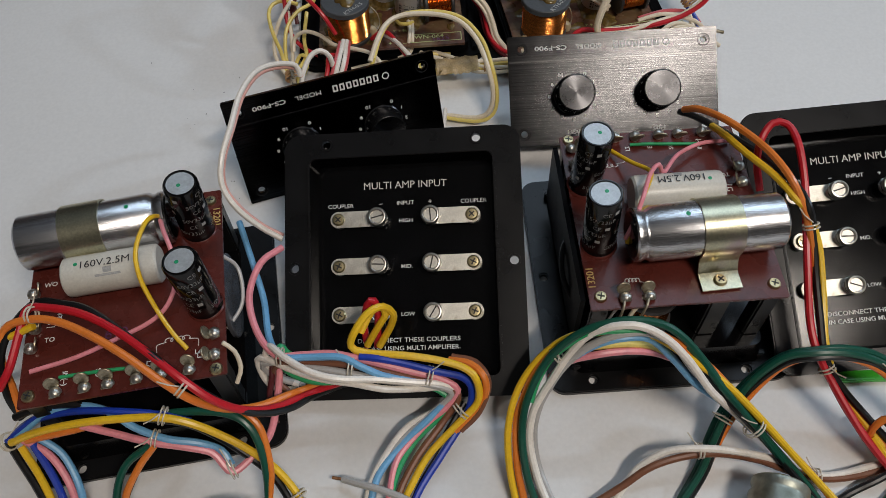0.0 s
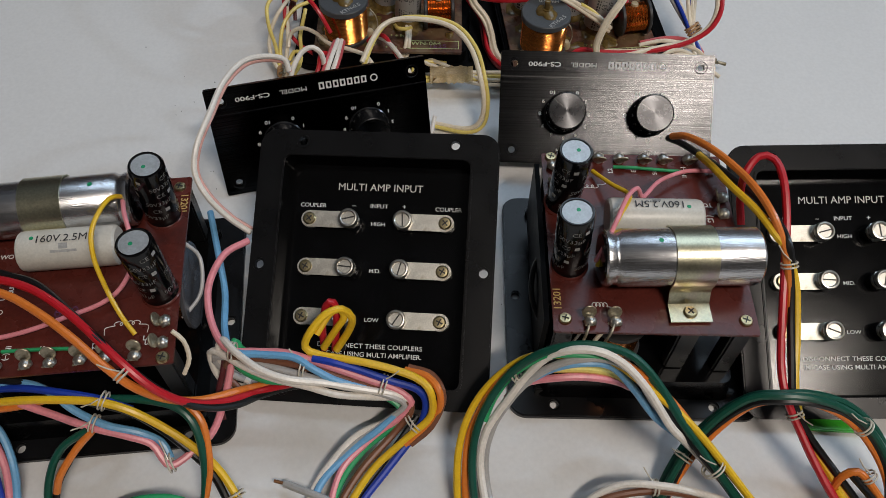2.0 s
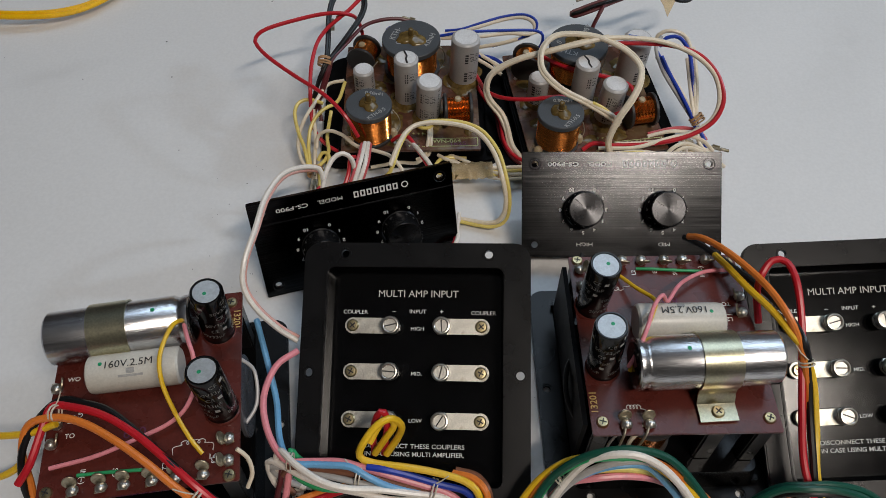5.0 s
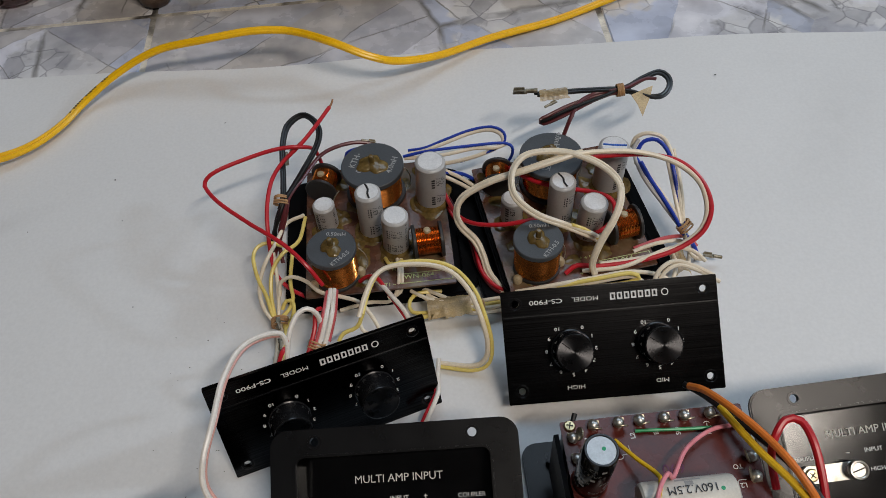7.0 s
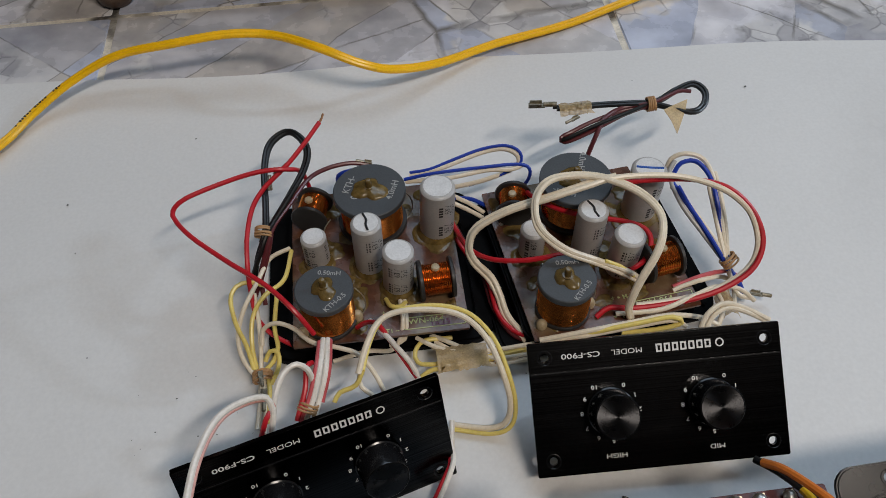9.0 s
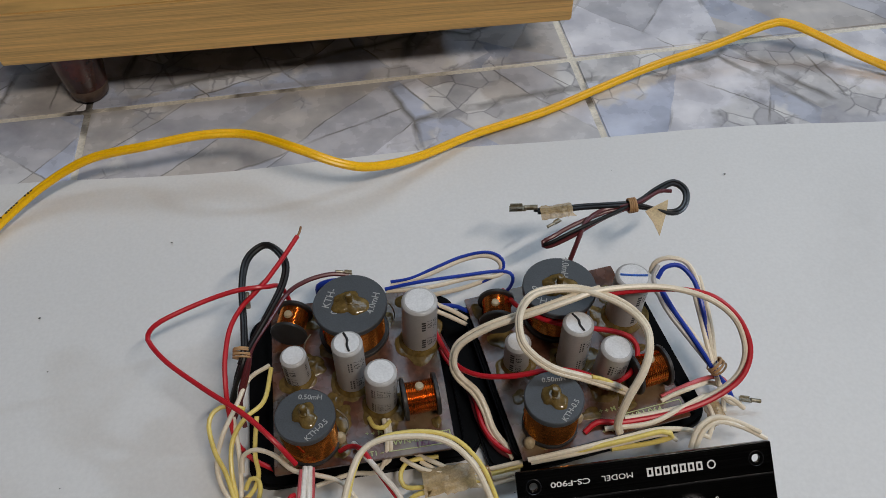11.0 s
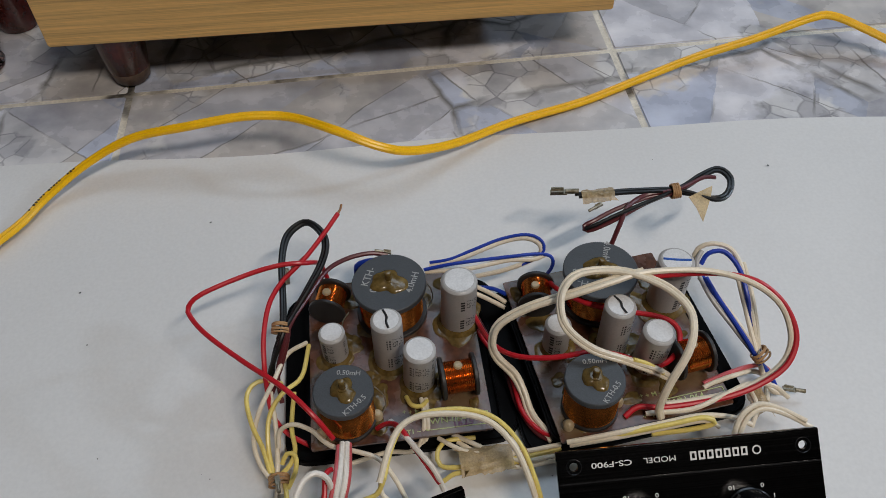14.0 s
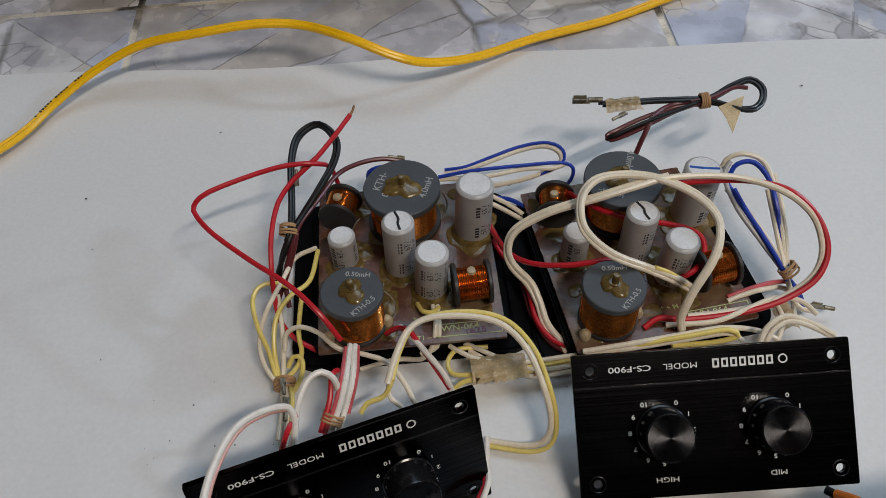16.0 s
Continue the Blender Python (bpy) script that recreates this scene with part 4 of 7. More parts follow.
def lying_coil(root, x, y, z, r, w, turn):
    m = pose(x, y, z, 0, 90, 0)
    c = part("small_coil", lathe([(0, 0.001)] + [(r * 0.74 + (0.0005 if i % 2 else 0), 0.002 + (w - 0.004) * i / 30) for i in range(31)] + [(0, w - 0.001)], 36), COPPER, root, "small copper coil lying on its side", m=pose(x, y, z, 0, 0, turn) @ pose(-w / 2, 0, 0, 0, 90, 0))
    part("disc", rod(r, 0.0022, (0, 0, 0), 36, 0.0004), FERRITE_DARK, c)
    part("disc", rod(r, 0.0022, (0, 0, w - 0.0022), 36, 0.0004), FERRITE_DARK, c)
    part("glue", lathe([(0, 0), (0.0026, 0.0002), (0.0022, 0.0016), (0, 0.0022)], 12), GLUE_PALE, c, m=pose(-r * 0.74, 0.001, w * 0.5, 0, -90, 0))
    return c


def grey_capacitor(root, x, y, z, r, h, lean, mark, seed):
    cap = part("grey_capacitor", lathe([(0, 0), (r, 0.0002), (r * 1.01, 0.001), (r * 0.96, 0.0022), (r, 0.0036), (r, h - 0.0014), (r - 0.0010, h - 0.0002), (r - 0.0016, h), (0, h)], 36), CAP_GREY, root, "grey sleeved capacitor", m=pose(x, y, z, lean[0], lean[1], 0))
    part("cap_end", rod(r * 0.80, 0.0003, (0, 0, h - 0.0001), 30), CAP_TOP, cap, "pale capacitor end")
    if mark:
        line = [(-r * 0.15, r * 0.75, h + 0.0003), (r * 0.05, r * 0.2, h + 0.0003), (0, -r * 0.2, h + 0.0003), (r * 0.1, -r * 0.7, h + 0.0003)]
        if mark == INK_BLUE:
            line = [(-r * 0.7, r * 0.25, h + 0.0003), (0, 0.0, h + 0.0003), (r * 0.75, -r * 0.2, h + 0.0003)]
        part("pen_mark", tube(smooth_path(line, 0.0008), 0.0007, 5), mark, cap)
    rnd = random.Random(seed)
    face = rnd.uniform(-105, -90) if h < 0.039 else -62
    step = math.degrees(0.0040 / r)
    rows = []
    for n, z in enumerate((0.30, 0.72)):
        wrapped_words("63V", 0.0048, r + 0.00006, face, h * z, INK_BLACK, cap, True)
        if h > 0.03:
            wrapped_words("15µF", 0.0048, r + 0.00006, face + step, h * (z - 0.06), INK_BLACK, cap, True)
        rows += [(face - step, h * z + 0.0022 * q, math.degrees(0.0024 / r), 0.0015) for q in range(-2, 2)]
    rows += [(face + 2.2 * step, 0.006 + 0.0019 * q, math.degrees(0.0016 / r), 0.0009) for q in range(int(h / 0.0019) - 4) if q % 4]
    wrapped_bars("print", rows, r + 0.00005, INK_BLACK, cap, None)
    g = [r * 1.25, r * 1.18, r * 1.04]
    part("glue", lathe([(0, -0.0003), (g[0], 0.0001), (g[1], 0.0012), (g[2], 0.0030), (r * 0.98, 0.0042)], 22), GLUE, cap)
    part("glue_skirt", puddle(r * 1.45, 0.0016, seed * 7 + int(h * 1e4)), GLUE, cap)
    return cap


def filter_board(m, label, second):
    root = empty("filter_board", m, label, "filter board", "varnished filter boards")
    part("base_plate", slab([rounded(0.130, 0.116, 0.014)], 0.0016, 0.0075, 0.0012), MATT_BLACK, root, "black plastic base plate", m=pose(0.0, 0.002, 0))
    part("base_step", slab([rounded(0.104, 0.104, 0.006)], 0.0072, 0.0170, 0.0012), MATT_BLACK, root)
    part("base_rib", box(0.003, 0.100, 0.004, (0.0560, 0, 0.009), 0.0006), MATT_BLACK, root)
    top = 0.0205
    part("circuit_board", slab([rounded(0.0980, 0.1120, 0.0010)], top - 0.0018, top, 0.0002), PCB_OLIVE, root, "brown varnished circuit board smeared with amber glue")
    k = (("KTH-", 0.0062, -0.0115, 0.0055, 68), ("0200", 0.0058, -0.0075, -0.0010, 68), ("4.0mH", 0.0058, 0.0135, -0.0020, 68)) if not second else (("KTH-", 0.0062, -0.0100, -0.0090, 150), ("4.0mH", 0.0058, 0.0080, 0.0120, -115), ("0", 0.0058, -0.0140, 0.002, 40))
    coil(root, 0.0010, 0.0290, top, 0.0215, 0.0290, 0.0180, 0, k)
    coil(root, -0.0280, -0.0395, top, 0.0158, 0.0290, 0.0140, 30, (("KTH-0.5", 0.0042, 0.0, -0.0112, 10), ("0.50mH", 0.0040, 0.0080, 0.0070, -40)))
    lying_coil(root, 0.0335, -0.0285, top + 0.0118, 0.0118, 0.0200, 3)
    lying_coil(root, -0.0350, 0.0345, top + 0.0105, 0.0110, 0.0180, 75)
    grey_capacitor(root, -0.0335, 0.0020, top, 0.0074, 0.0245, (1, 0), None, 3 + second)
    grey_capacitor(root, -0.0030, -0.0060, top, 0.0086, 0.0405, (0, 1), INK_BLACK, 5 + second)
    grey_capacitor(root, 0.0120, -0.0220, top, 0.0088, 0.0345, (2, 3), None, 9 + second)
    grey_capacitor(root, 0.0390, 0.0165, top, 0.0103, 0.0395, (0, 2), INK_BLUE if second else None, 12 + second)
    # printed corner with its frame
    for x, y, w, h in ((0.0300, -0.0450, 0.0340, 0.0005), (0.0300, -0.0525, 0.0340, 0.0005), (0.0130, -0.0487, 0.0005, 0.0080), (0.0470, -0.0487, 0.0005, 0.0080)):
        bars("printed_frame", [(x, y, w, h)], INK_LIME, root, pose(0, 0, top + 0.0001))
    lettering("KWN-064", 0.0050, (0.0235, -0.0478, top + 0.0002), INK_LIME, root, 0, 1.1, None, 0.00005)
    lettering("1625", 0.0050, (0.0330, -0.0505, top + 0.0002), INK_PURPLE, root, 4, 1.2, None, 0.00005)
    for t, x, y in (("+", 0.0020, -0.0400), ("+ M –", 0.0090, -0.0405), ("+", -0.0010, -0.0520), ("T1 –", 0.0060, -0.0525), ("T0", -0.0380, 0.0510)):
        lettering(t, 0.0040, (x, y, top + 0.0002), INK_LIME, root, 0, 1.0, None, 0.00005)
    rnd = random.Random(31 + second)
    for i in range(22):
        x, y, size = rnd.uniform(-0.041, 0.041), rnd.uniform(-0.048, 0.048), rnd.uniform(0.003, 0.0085)
        part("glue", puddle(size, rnd.uniform(0.0007, 0.0018), 40 * second + i), GLUE, root, m=pose(x, y, top, 0, 0, rnd.uniform(0, 180)))
    for i in range(7):
        x, y = rnd.uniform(-0.044, 0.020), rnd.uniform(-0.050, 0.045)
        part("solder_joint", lathe([(0, 0), (0.0016, 0.0001), (0.0011, 0.0009), (0.0004, 0.0022), (0, 0.0023)], 10), SOLDER, root, m=pose(x, y, top))
    part("glue_lump", lathe([(0, 0), (0.0030, 0.0004), (0.0032, 0.0030), (0.0020, 0.0054), (0, 0.0062)], 14), GLUE_PALE, root, m=pose(-0.0125, -0.0410, top))
    part("glue_lump", lathe([(0, 0), (0.0030, 0.0004), (0.0032, 0.0030), (0.0020, 0.0050), (0, 0.0058)], 14), GLUE_PALE, root, m=pose(-0.0430, -0.0480, top))
    # lead wires of the coils
    for x, y, s in ((-0.0125, -0.030, 1), (0.024, -0.016, -1), (0.021, 0.040, 1), (-0.024, 0.022, -1)):
        line = [(x, y, top + 0.014), (x + 0.004 * s, y - 0.003, top + 0.010), (x + 0.005 * s, y - 0.006, top + 0.004), (x + 0.002 * s, y - 0.010, top)]
        part("coil_lead", tube(smooth_path(line, 0.001), 0.0004, 6), LUG, root)
    return root


K1_POSE = pose(-0.0165, 0.5455, 0, 0, 0, 2.5)
K2_POSE = pose(0.1090, 0.5420, 0.0014, 0, 0, 9.0)
filter_board(K1_POSE, "varnished filter board with copper coils and grey capacitors", 0)
filter_board(K2_POSE, "varnished filter board with copper coils, loose wires looped over it", 1)


# ---- loose things on the sheet ----
def loose_can():
    root = empty("can_capacitor", pose(0.1665, 0.181, 0.0158, 0, 0, -22), "dull greenish metal can capacitor lying on the sheet", "capacitor")
    can_capacitor(root, pose(0, 0.012, 0, 90, 0, 0), 0.0135, 0.07)
    for ob in root.children:
        ob.data.materials[0] = DULL_CAN
    return root


loose_can()
strip = empty("plastic_strip", pose(0.2325, 0.2500, 0.0020), "bright green plastic strip under the plate's edge", "strip")
part("strip_body", box(0.030, 0.006, 0.0030, (0, 0, 0.0015), 0.0006), GREEN_PLASTIC, strip)
rnd = random.Random(5)
for k in range(44):
    x, y = (-0.2205, 0.6235) if k == 0 else (rnd.uniform(-0.36, 0.42), rnd.uniform(0.12, 0.73)) if k < 24 else (rnd.gauss(-0.12, 0.03), rnd.gauss(0.44, 0.03))
    size = rnd.uniform(0.0005, 0.0010) if k < 10 else rnd.uniform(0.0002, 0.0005)
    part("speck", lathe([(0, 0), (size, 0.0001), (size * 0.5, 0.0004), (0, 0.0005)], 7), INK_BLACK, sheet_thing, m=pose(x, y, 0.0030, 0, 0, k * 40) @ Matrix.Diagonal((1, rnd.uniform(0.4, 1), 1, 1)))


# ---- wires ----
def harness(name, label, category):
    return empty(name, pose(0, 0, 0), label, category, "loose wiring")


def strand(root, colour, r, *points):
    return part("bare_end" if colour == "bare" else "wire", tube(smooth_path(points), r), BARE if colour == "bare" else WIRE[colour], root, "bare copper strands" if colour == "bare" else colour.replace("_", " ") + " insulated wire")


def near(root, at):
    """The direction of the wires that pass the place."""
    best = None
    for ob in root.children:
        if ob.name.startswith("wire"):
            vs = ob.data.vertices
            for i in range(0, len(vs) - 18, 9):
                d = (vs[i].co - Vector(at)).length
                if best is None or d < best[0]:
                    best = (d, (vs[i + 9].co - vs[i].co).normalized())
    return best[1]


def tie(root, size, at):
    """A clear twisted tie: two thin turns and two ends that stick out."""
    q = near(root, at).to_track_quat("Z", "Y").to_matrix().to_4x4()
    rnd = random.Random(int(at[0] * 1e5))
    for s in (-1, 1):
        line = [Vector(((size * 0.55 + 0.0004) * math.cos(a / 5 * math.pi), (size * 0.55 + 0.0004) * math.sin(a / 5 * math.pi), s * 0.0009)) for a in range(11)]
        part("tie", tube(smooth_path([Matrix.Translation(at) @ q @ p for p in line]), 0.00045, 5), TIE, root)
    end = Vector((rnd.uniform(-1, 1), rnd.uniform(-1, 1), 0.2)).normalized()
    c = Matrix.Translation(at) @ q @ Vector((0, 0, 0)) + Vector((0, 0, size * 0.5))
    part("tie_end", tube([c, c + end * 0.005, c + end * 0.009 + Vector((0, 0, 0.002))], 0.00035, 5), TIE, root)


def band(root, size, at):
    """A rubber band wound a few times round the wires."""
    q = Matrix.Translation(at) @ near(root, at).to_track_quat("Z", "Y").to_matrix().to_4x4()
    rnd = random.Random(int(at[1] * 1e5))
    for k in range(5):
        w = rnd.uniform(-0.0008, 0.0008)
        line = [q @ Vector((size * 0.62 * math.cos(a / 6 * math.pi), size * 0.5 * math.sin(a / 6 * math.pi), (k - 2) * 0.0011 + w * math.sin(a / 6 * math.pi))) for a in range(13)]
        part("rubber_band", tube(smooth_path(line), 0.0006, 6), RUBBER_TAN, root, "tan rubber band")


def clip(root, size, at):
    """A small crimped metal connector."""
    q = Matrix.Translation(at) @ near(root, at).to_track_quat("X", "Z").to_matrix().to_4x4()
    bm = box(size * 1.5, size * 0.62, size * 0.16, (0, 0, 0), 0.0002)
    for s in (-1, 1):
        box(size * 1.1, size * 0.14, size * 0.42, (-0.1 * size, s * size * 0.26, size * 0.16), 0.0002, bm=bm)
    rod(size * 0.24, size * 1.2, (size * 0.6, 0, size * 0.1), 12, 0.0002, "x", bm)
    part("connector", bm, LUG, root, "dull crimped metal connector", m=q)


def tape(root, size, at):
    """A crumpled scrap of yellowed tape wrapped over the wires."""
    q = Matrix.Translation(at) @ near(root, at).to_track_quat("X", "Z").to_matrix().to_4x4()
    rnd = random.Random(int(at[0] * 1e5) + 7)
    bm = bmesh.new()
    n = 14
    grid = [[bm.verts.new(q @ Vector(((i / n - 0.5) * size * 2 * (1 + 0.25 * rnd.uniform(-1, 1) * (j in (0, 8))), (j / 8 - 0.5) * size * 1.1 + rnd.uniform(-1, 1) * size * 0.05, 0.0022 - 0.0035 * (j / 4 - 1) ** 2 + rnd.uniform(-0.0007, 0.0007)))) for i in range(n + 1)] for j in range(9)]
    for a, b in zip(grid, grid[1:]):
        for i in range(n):
            bm.faces.new((a[i], a[i + 1], b[i + 1], b[i]))
    bmesh.ops.solidify(bm, geom=list(bm.faces), thickness=0.0002)
    part("tape", bm, TAPE, root, "crumpled yellowed tape")


def marks(root, p0, p1):
    """Small black printed marks along the cable's upper side."""
    rnd = random.Random(9)
    vs = root.children[-1].data.vertices
    tops = [max((vs[i + k].co for k in range(9)), key=lambda c: c.z) for i in range(0, len(vs) - 9, 9)]
    for a, b in zip(tops, tops[1:]):
        if p0[0] < a.x < p1[0] and a.y > p0[1] and rnd.random() < 0.8:
            q = (b - a).to_track_quat("X", "Z").to_matrix().to_4x4()
            part("print", box(rnd.uniform(0.0010, 0.0020), rnd.uniform(0.0012, 0.0021), 0.0002), INK_BLACK, root, "small black printed mark", m=Matrix.Translation(a + Vector((0, 0, 0.00005))) @ q, smooth=False)


def flag(root, size, at):
    """A torn triangular tag of yellowed tape hanging from the wires."""
    bm = bmesh.new()
    vs = [bm.verts.new(Vector(at) + Vector(p) * size) for p in ((-0.7, 0.1, 0), (0.2, 0.5, 0.05), (1.0, 0.9, 0), (0.7, 0.1, -0.2), (-0.05, -1.3, -0.8), (-0.3, -0.5, -0.4))]
    bm.faces.new(vs)
    bmesh.ops.triangulate(bm, faces=bm.faces)
    bmesh.ops.solidify(bm, geom=list(bm.faces), thickness=0.0003)
    part("tape_tag", bm, TAPE, root, "torn triangular tape tag", smooth=False)


h = harness("wire_harness", "thick multicoloured wire harness arching in front of the crossover board", "wire harness")
strand(h, "yellow", 0.0018, (0.0517, 0.1632, 0.0040), (0.0490, 0.1844, 0.0040), (0.0455, 0.2054, 0.0120), (0.0459, 0.2231, 0.0220), (0.0517, 0.2381, 0.0320), (0.0626, 0.2482, 0.0440), (0.0761, 0.2522, 0.0560), (0.0942, 0.2516, 0.0600), (0.1111, 0.2498, 0.0600), (0.1282, 0.2400, 0.0550), (0.1465, 0.2307, 0.0440), (0.1628, 0.2185, 0.0320), (0.1779, 0.2055, 0.0200), (0.1906, 0.1950, 0.0100), (0.2039, 0.1795, 0.0040), (0.2137, 0.1637, 0.0040))
strand(h, "orange", 0.0018, (0.0559, 0.1637, 0.0040), (0.0530, 0.1846, 0.0040), (0.0494, 0.2056, 0.0120), (0.0497, 0.2233, 0.0220), (0.0544, 0.2349, 0.0320), (0.0635, 0.2456, 0.0440), (0.0778, 0.2515, 0.0540), (0.0939, 0.2520, 0.0620), (0.1108, 0.2506, 0.0620), (0.1252, 0.2446, 0.0580), (0.1406, 0.2363, 0.0480), (0.1567, 0.2241, 0.0340), (0.1756, 0.2090, 0.0200), (0.1895, 0.1970, 0.0100), (0.2013, 0.1807, 0.0040), (0.2099, 0.1640, 0.0040))
strand(h, "dark_green", 0.0019, (0.0655, 0.1634, 0.0040), (0.0597, 0.1835, 0.0040), (0.0539, 0.1997, 0.0120), (0.0519, 0.2171, 0.0220), (0.0549, 0.2308, 0.0340), (0.0639, 0.2439, 0.0460), (0.0756, 0.2493, 0.0600), (0.0875, 0.2512, 0.0680), (0.1010, 0.2517, 0.0710), (0.1153, 0.2507, 0.0680), (0.1259, 0.2463, 0.0620), (0.1370, 0.2372, 0.0520), (0.1484, 0.2265, 0.0400), (0.1637, 0.2135, 0.0260), (0.1792, 0.1987, 0.0120), (0.1907, 0.1845, 0.0040), (0.1993, 0.1676, 0.0040))
strand(h, "white", 0.0019, (0.0717, 0.1623, 0.0040), (0.0655, 0.1823, 0.0040), (0.0587, 0.2011, 0.0090), (0.0557, 0.2159, 0.0180), (0.0574, 0.2262, 0.0270), (0.0619, 0.2327, 0.0340), (0.0664, 0.2374, 0.0400), (0.0737, 0.2446, 0.0500), (0.0825, 0.2492, 0.0620), (0.0927, 0.2493, 0.0700), (0.1049, 0.2484, 0.0710), (0.1166, 0.2445, 0.0660), (0.1272, 0.2368, 0.0580), (0.1388, 0.2268, 0.0450), (0.1524, 0.2226, 0.0300), (0.1675, 0.2130, 0.0180), (0.1813, 0.2008, 0.0080), (0.1912, 0.1874, 0.0040), (0.2005, 0.1706, 0.0040))
strand(h, "green", 0.0018, (0.0562, 0.2302, 0.0320), (0.0601, 0.2388, 0.0380), (0.0669, 0.2464, 0.0460), (0.0760, 0.2490, 0.0570), (0.0851, 0.2495, 0.0640), (0.0961, 0.2495, 0.0660), (0.1076, 0.2493, 0.0640), (0.1166, 0.2479, 0.0600))
strand(h, "grey", 0.0018, (0.0750, 0.1628, 0.0040), (0.0684, 0.1825, 0.0040), (0.0603, 0.2050, 0.0070), (0.0582, 0.2200, 0.0160), (0.0609, 0.2296, 0.0270), (0.0653, 0.2352, 0.0360), (0.0727, 0.2423, 0.0450), (0.0830, 0.2461, 0.0570), (0.0963, 0.2481, 0.0640), (0.1105, 0.2488, 0.0630), (0.1223, 0.2444, 0.0580), (0.1315, 0.2348, 0.0500), (0.1488, 0.2282, 0.0310), (0.1651, 0.2186, 0.0160))
strand(h, "light_blue", 0.0018, (0.0756, 0.2452, 0.0460), (0.0860, 0.2469, 0.0560), (0.0983, 0.2482, 0.0600), (0.1114, 0.2484, 0.0580), (0.1218, 0.2412, 0.0520), (0.1325, 0.2316, 0.0440), (0.1481, 0.2273, 0.0300), (0.1645, 0.2190, 0.0150))
strand(h, "pink", 0.0018, (0.0662, 0.2401, 0.0360), (0.0745, 0.2456, 0.0420), (0.0870, 0.2460, 0.0480), (0.1015, 0.2474, 0.0480), (0.1151, 0.2478, 0.0450), (0.1247, 0.2470, 0.0400))
strand(h, "lemon", 0.0018, (0.0868, 0.2495, 0.0500), (0.1014, 0.2503, 0.0500), (0.1132, 0.2500, 0.0480), (0.1211, 0.2480, 0.0440))
strand(h, "black", 0.0018, (0.1351, 0.2376, 0.0480), (0.1504, 0.2229, 0.0360), (0.1667, 0.2107, 0.0220), (0.1821, 0.1951, 0.0100), (0.1935, 0.1846, 0.0040), (0.2047, 0.1695, 0.0040))
strand(h, "dark_green", 0.0018, (0.1279, 0.2441, 0.0580), (0.1337, 0.2396, 0.0550), (0.1434, 0.2301, 0.0450), (0.1564, 0.2193, 0.0330), (0.1729, 0.2066, 0.0180), (0.1866, 0.1931, 0.0080), (0.1933, 0.1832, 0.0040), (0.2012, 0.1657, 0.0040))
tie(h, 0.008, (0.0698, 0.2475, 0.0460))
tie(h, 0.009, (0.1606, 0.2155, 0.0280))
h = harness("wire_harness", "dark green, black and orange wires looped on the white sheet", "wire harness")
strand(h, "dark_green", 0.0019, (0.1105, 0.1693, 0.0040), (0.1248, 0.1865, 0.0050), (0.1376, 0.2018, 0.0090), (0.1450, 0.2152, 0.0150), (0.1529, 0.2270, 0.0220), (0.1637, 0.2371, 0.0340), (0.1758, 0.2423, 0.0460), (0.1882, 0.2415, 0.0520), (0.2018, 0.2409, 0.0520), (0.2177, 0.2391, 0.0460), (0.2323, 0.2336, 0.0360), (0.2431, 0.2233, 0.0240), (0.2471, 0.2120, 0.0140), (0.2435, 0.1996, 0.0070), (0.2300, 0.1868, 0.0050), (0.2127, 0.1704, 0.0040))
strand(h, "dark_green", 0.0019, (0.1108, 0.1693, 0.0040), (0.1245, 0.1874, 0.0040), (0.1372, 0.2042, 0.0050), (0.1441, 0.2180, 0.0110), (0.1526, 0.2304, 0.0180), (0.1646, 0.2400, 0.0300), (0.1774, 0.2451, 0.0420), (0.1901, 0.2446, 0.0480), (0.2047, 0.2450, 0.0480), (0.2214, 0.2435, 0.0420), (0.2362, 0.2370, 0.0320), (0.2462, 0.2255, 0.0200), (0.2498, 0.2136, 0.0100), (0.2458, 0.2002, 0.0040), (0.2319, 0.1857, 0.0040), (0.2150, 0.1681, 0.0040))
strand(h, "dark_green", 0.0018, (0.1119, 0.1686, 0.0040), (0.1255, 0.1866, 0.0040), (0.1386, 0.2037, 0.0040), (0.1469, 0.2174, 0.0090), (0.1561, 0.2286, 0.0160), (0.1672, 0.2379, 0.0280), (0.1784, 0.2436, 0.0400), (0.1907, 0.2444, 0.0460), (0.2049, 0.2441, 0.0460), (0.2202, 0.2412, 0.0400), (0.2334, 0.2349, 0.0300), (0.2440, 0.2250, 0.0180), (0.2491, 0.2144, 0.0080), (0.2450, 0.2008, 0.0040), (0.2305, 0.1871, 0.0040), (0.2127, 0.1704, 0.0040))
strand(h, "black", 0.0018, (0.1127, 0.1678, 0.0040), (0.1269, 0.1855, 0.0040), (0.1397, 0.2015, 0.0070), (0.1469, 0.2152, 0.0130), (0.1546, 0.2271, 0.0200), (0.1656, 0.2362, 0.0320), (0.1773, 0.2408, 0.0440), (0.1886, 0.2400, 0.0500), (0.2020, 0.2397, 0.0500), (0.2175, 0.2385, 0.0440), (0.2316, 0.2333, 0.0340), (0.2419, 0.2232, 0.0220), (0.2455, 0.2126, 0.0120), (0.2427, 0.2012, 0.0050), (0.2294, 0.1882, 0.0040), (0.2118, 0.1712, 0.0040))
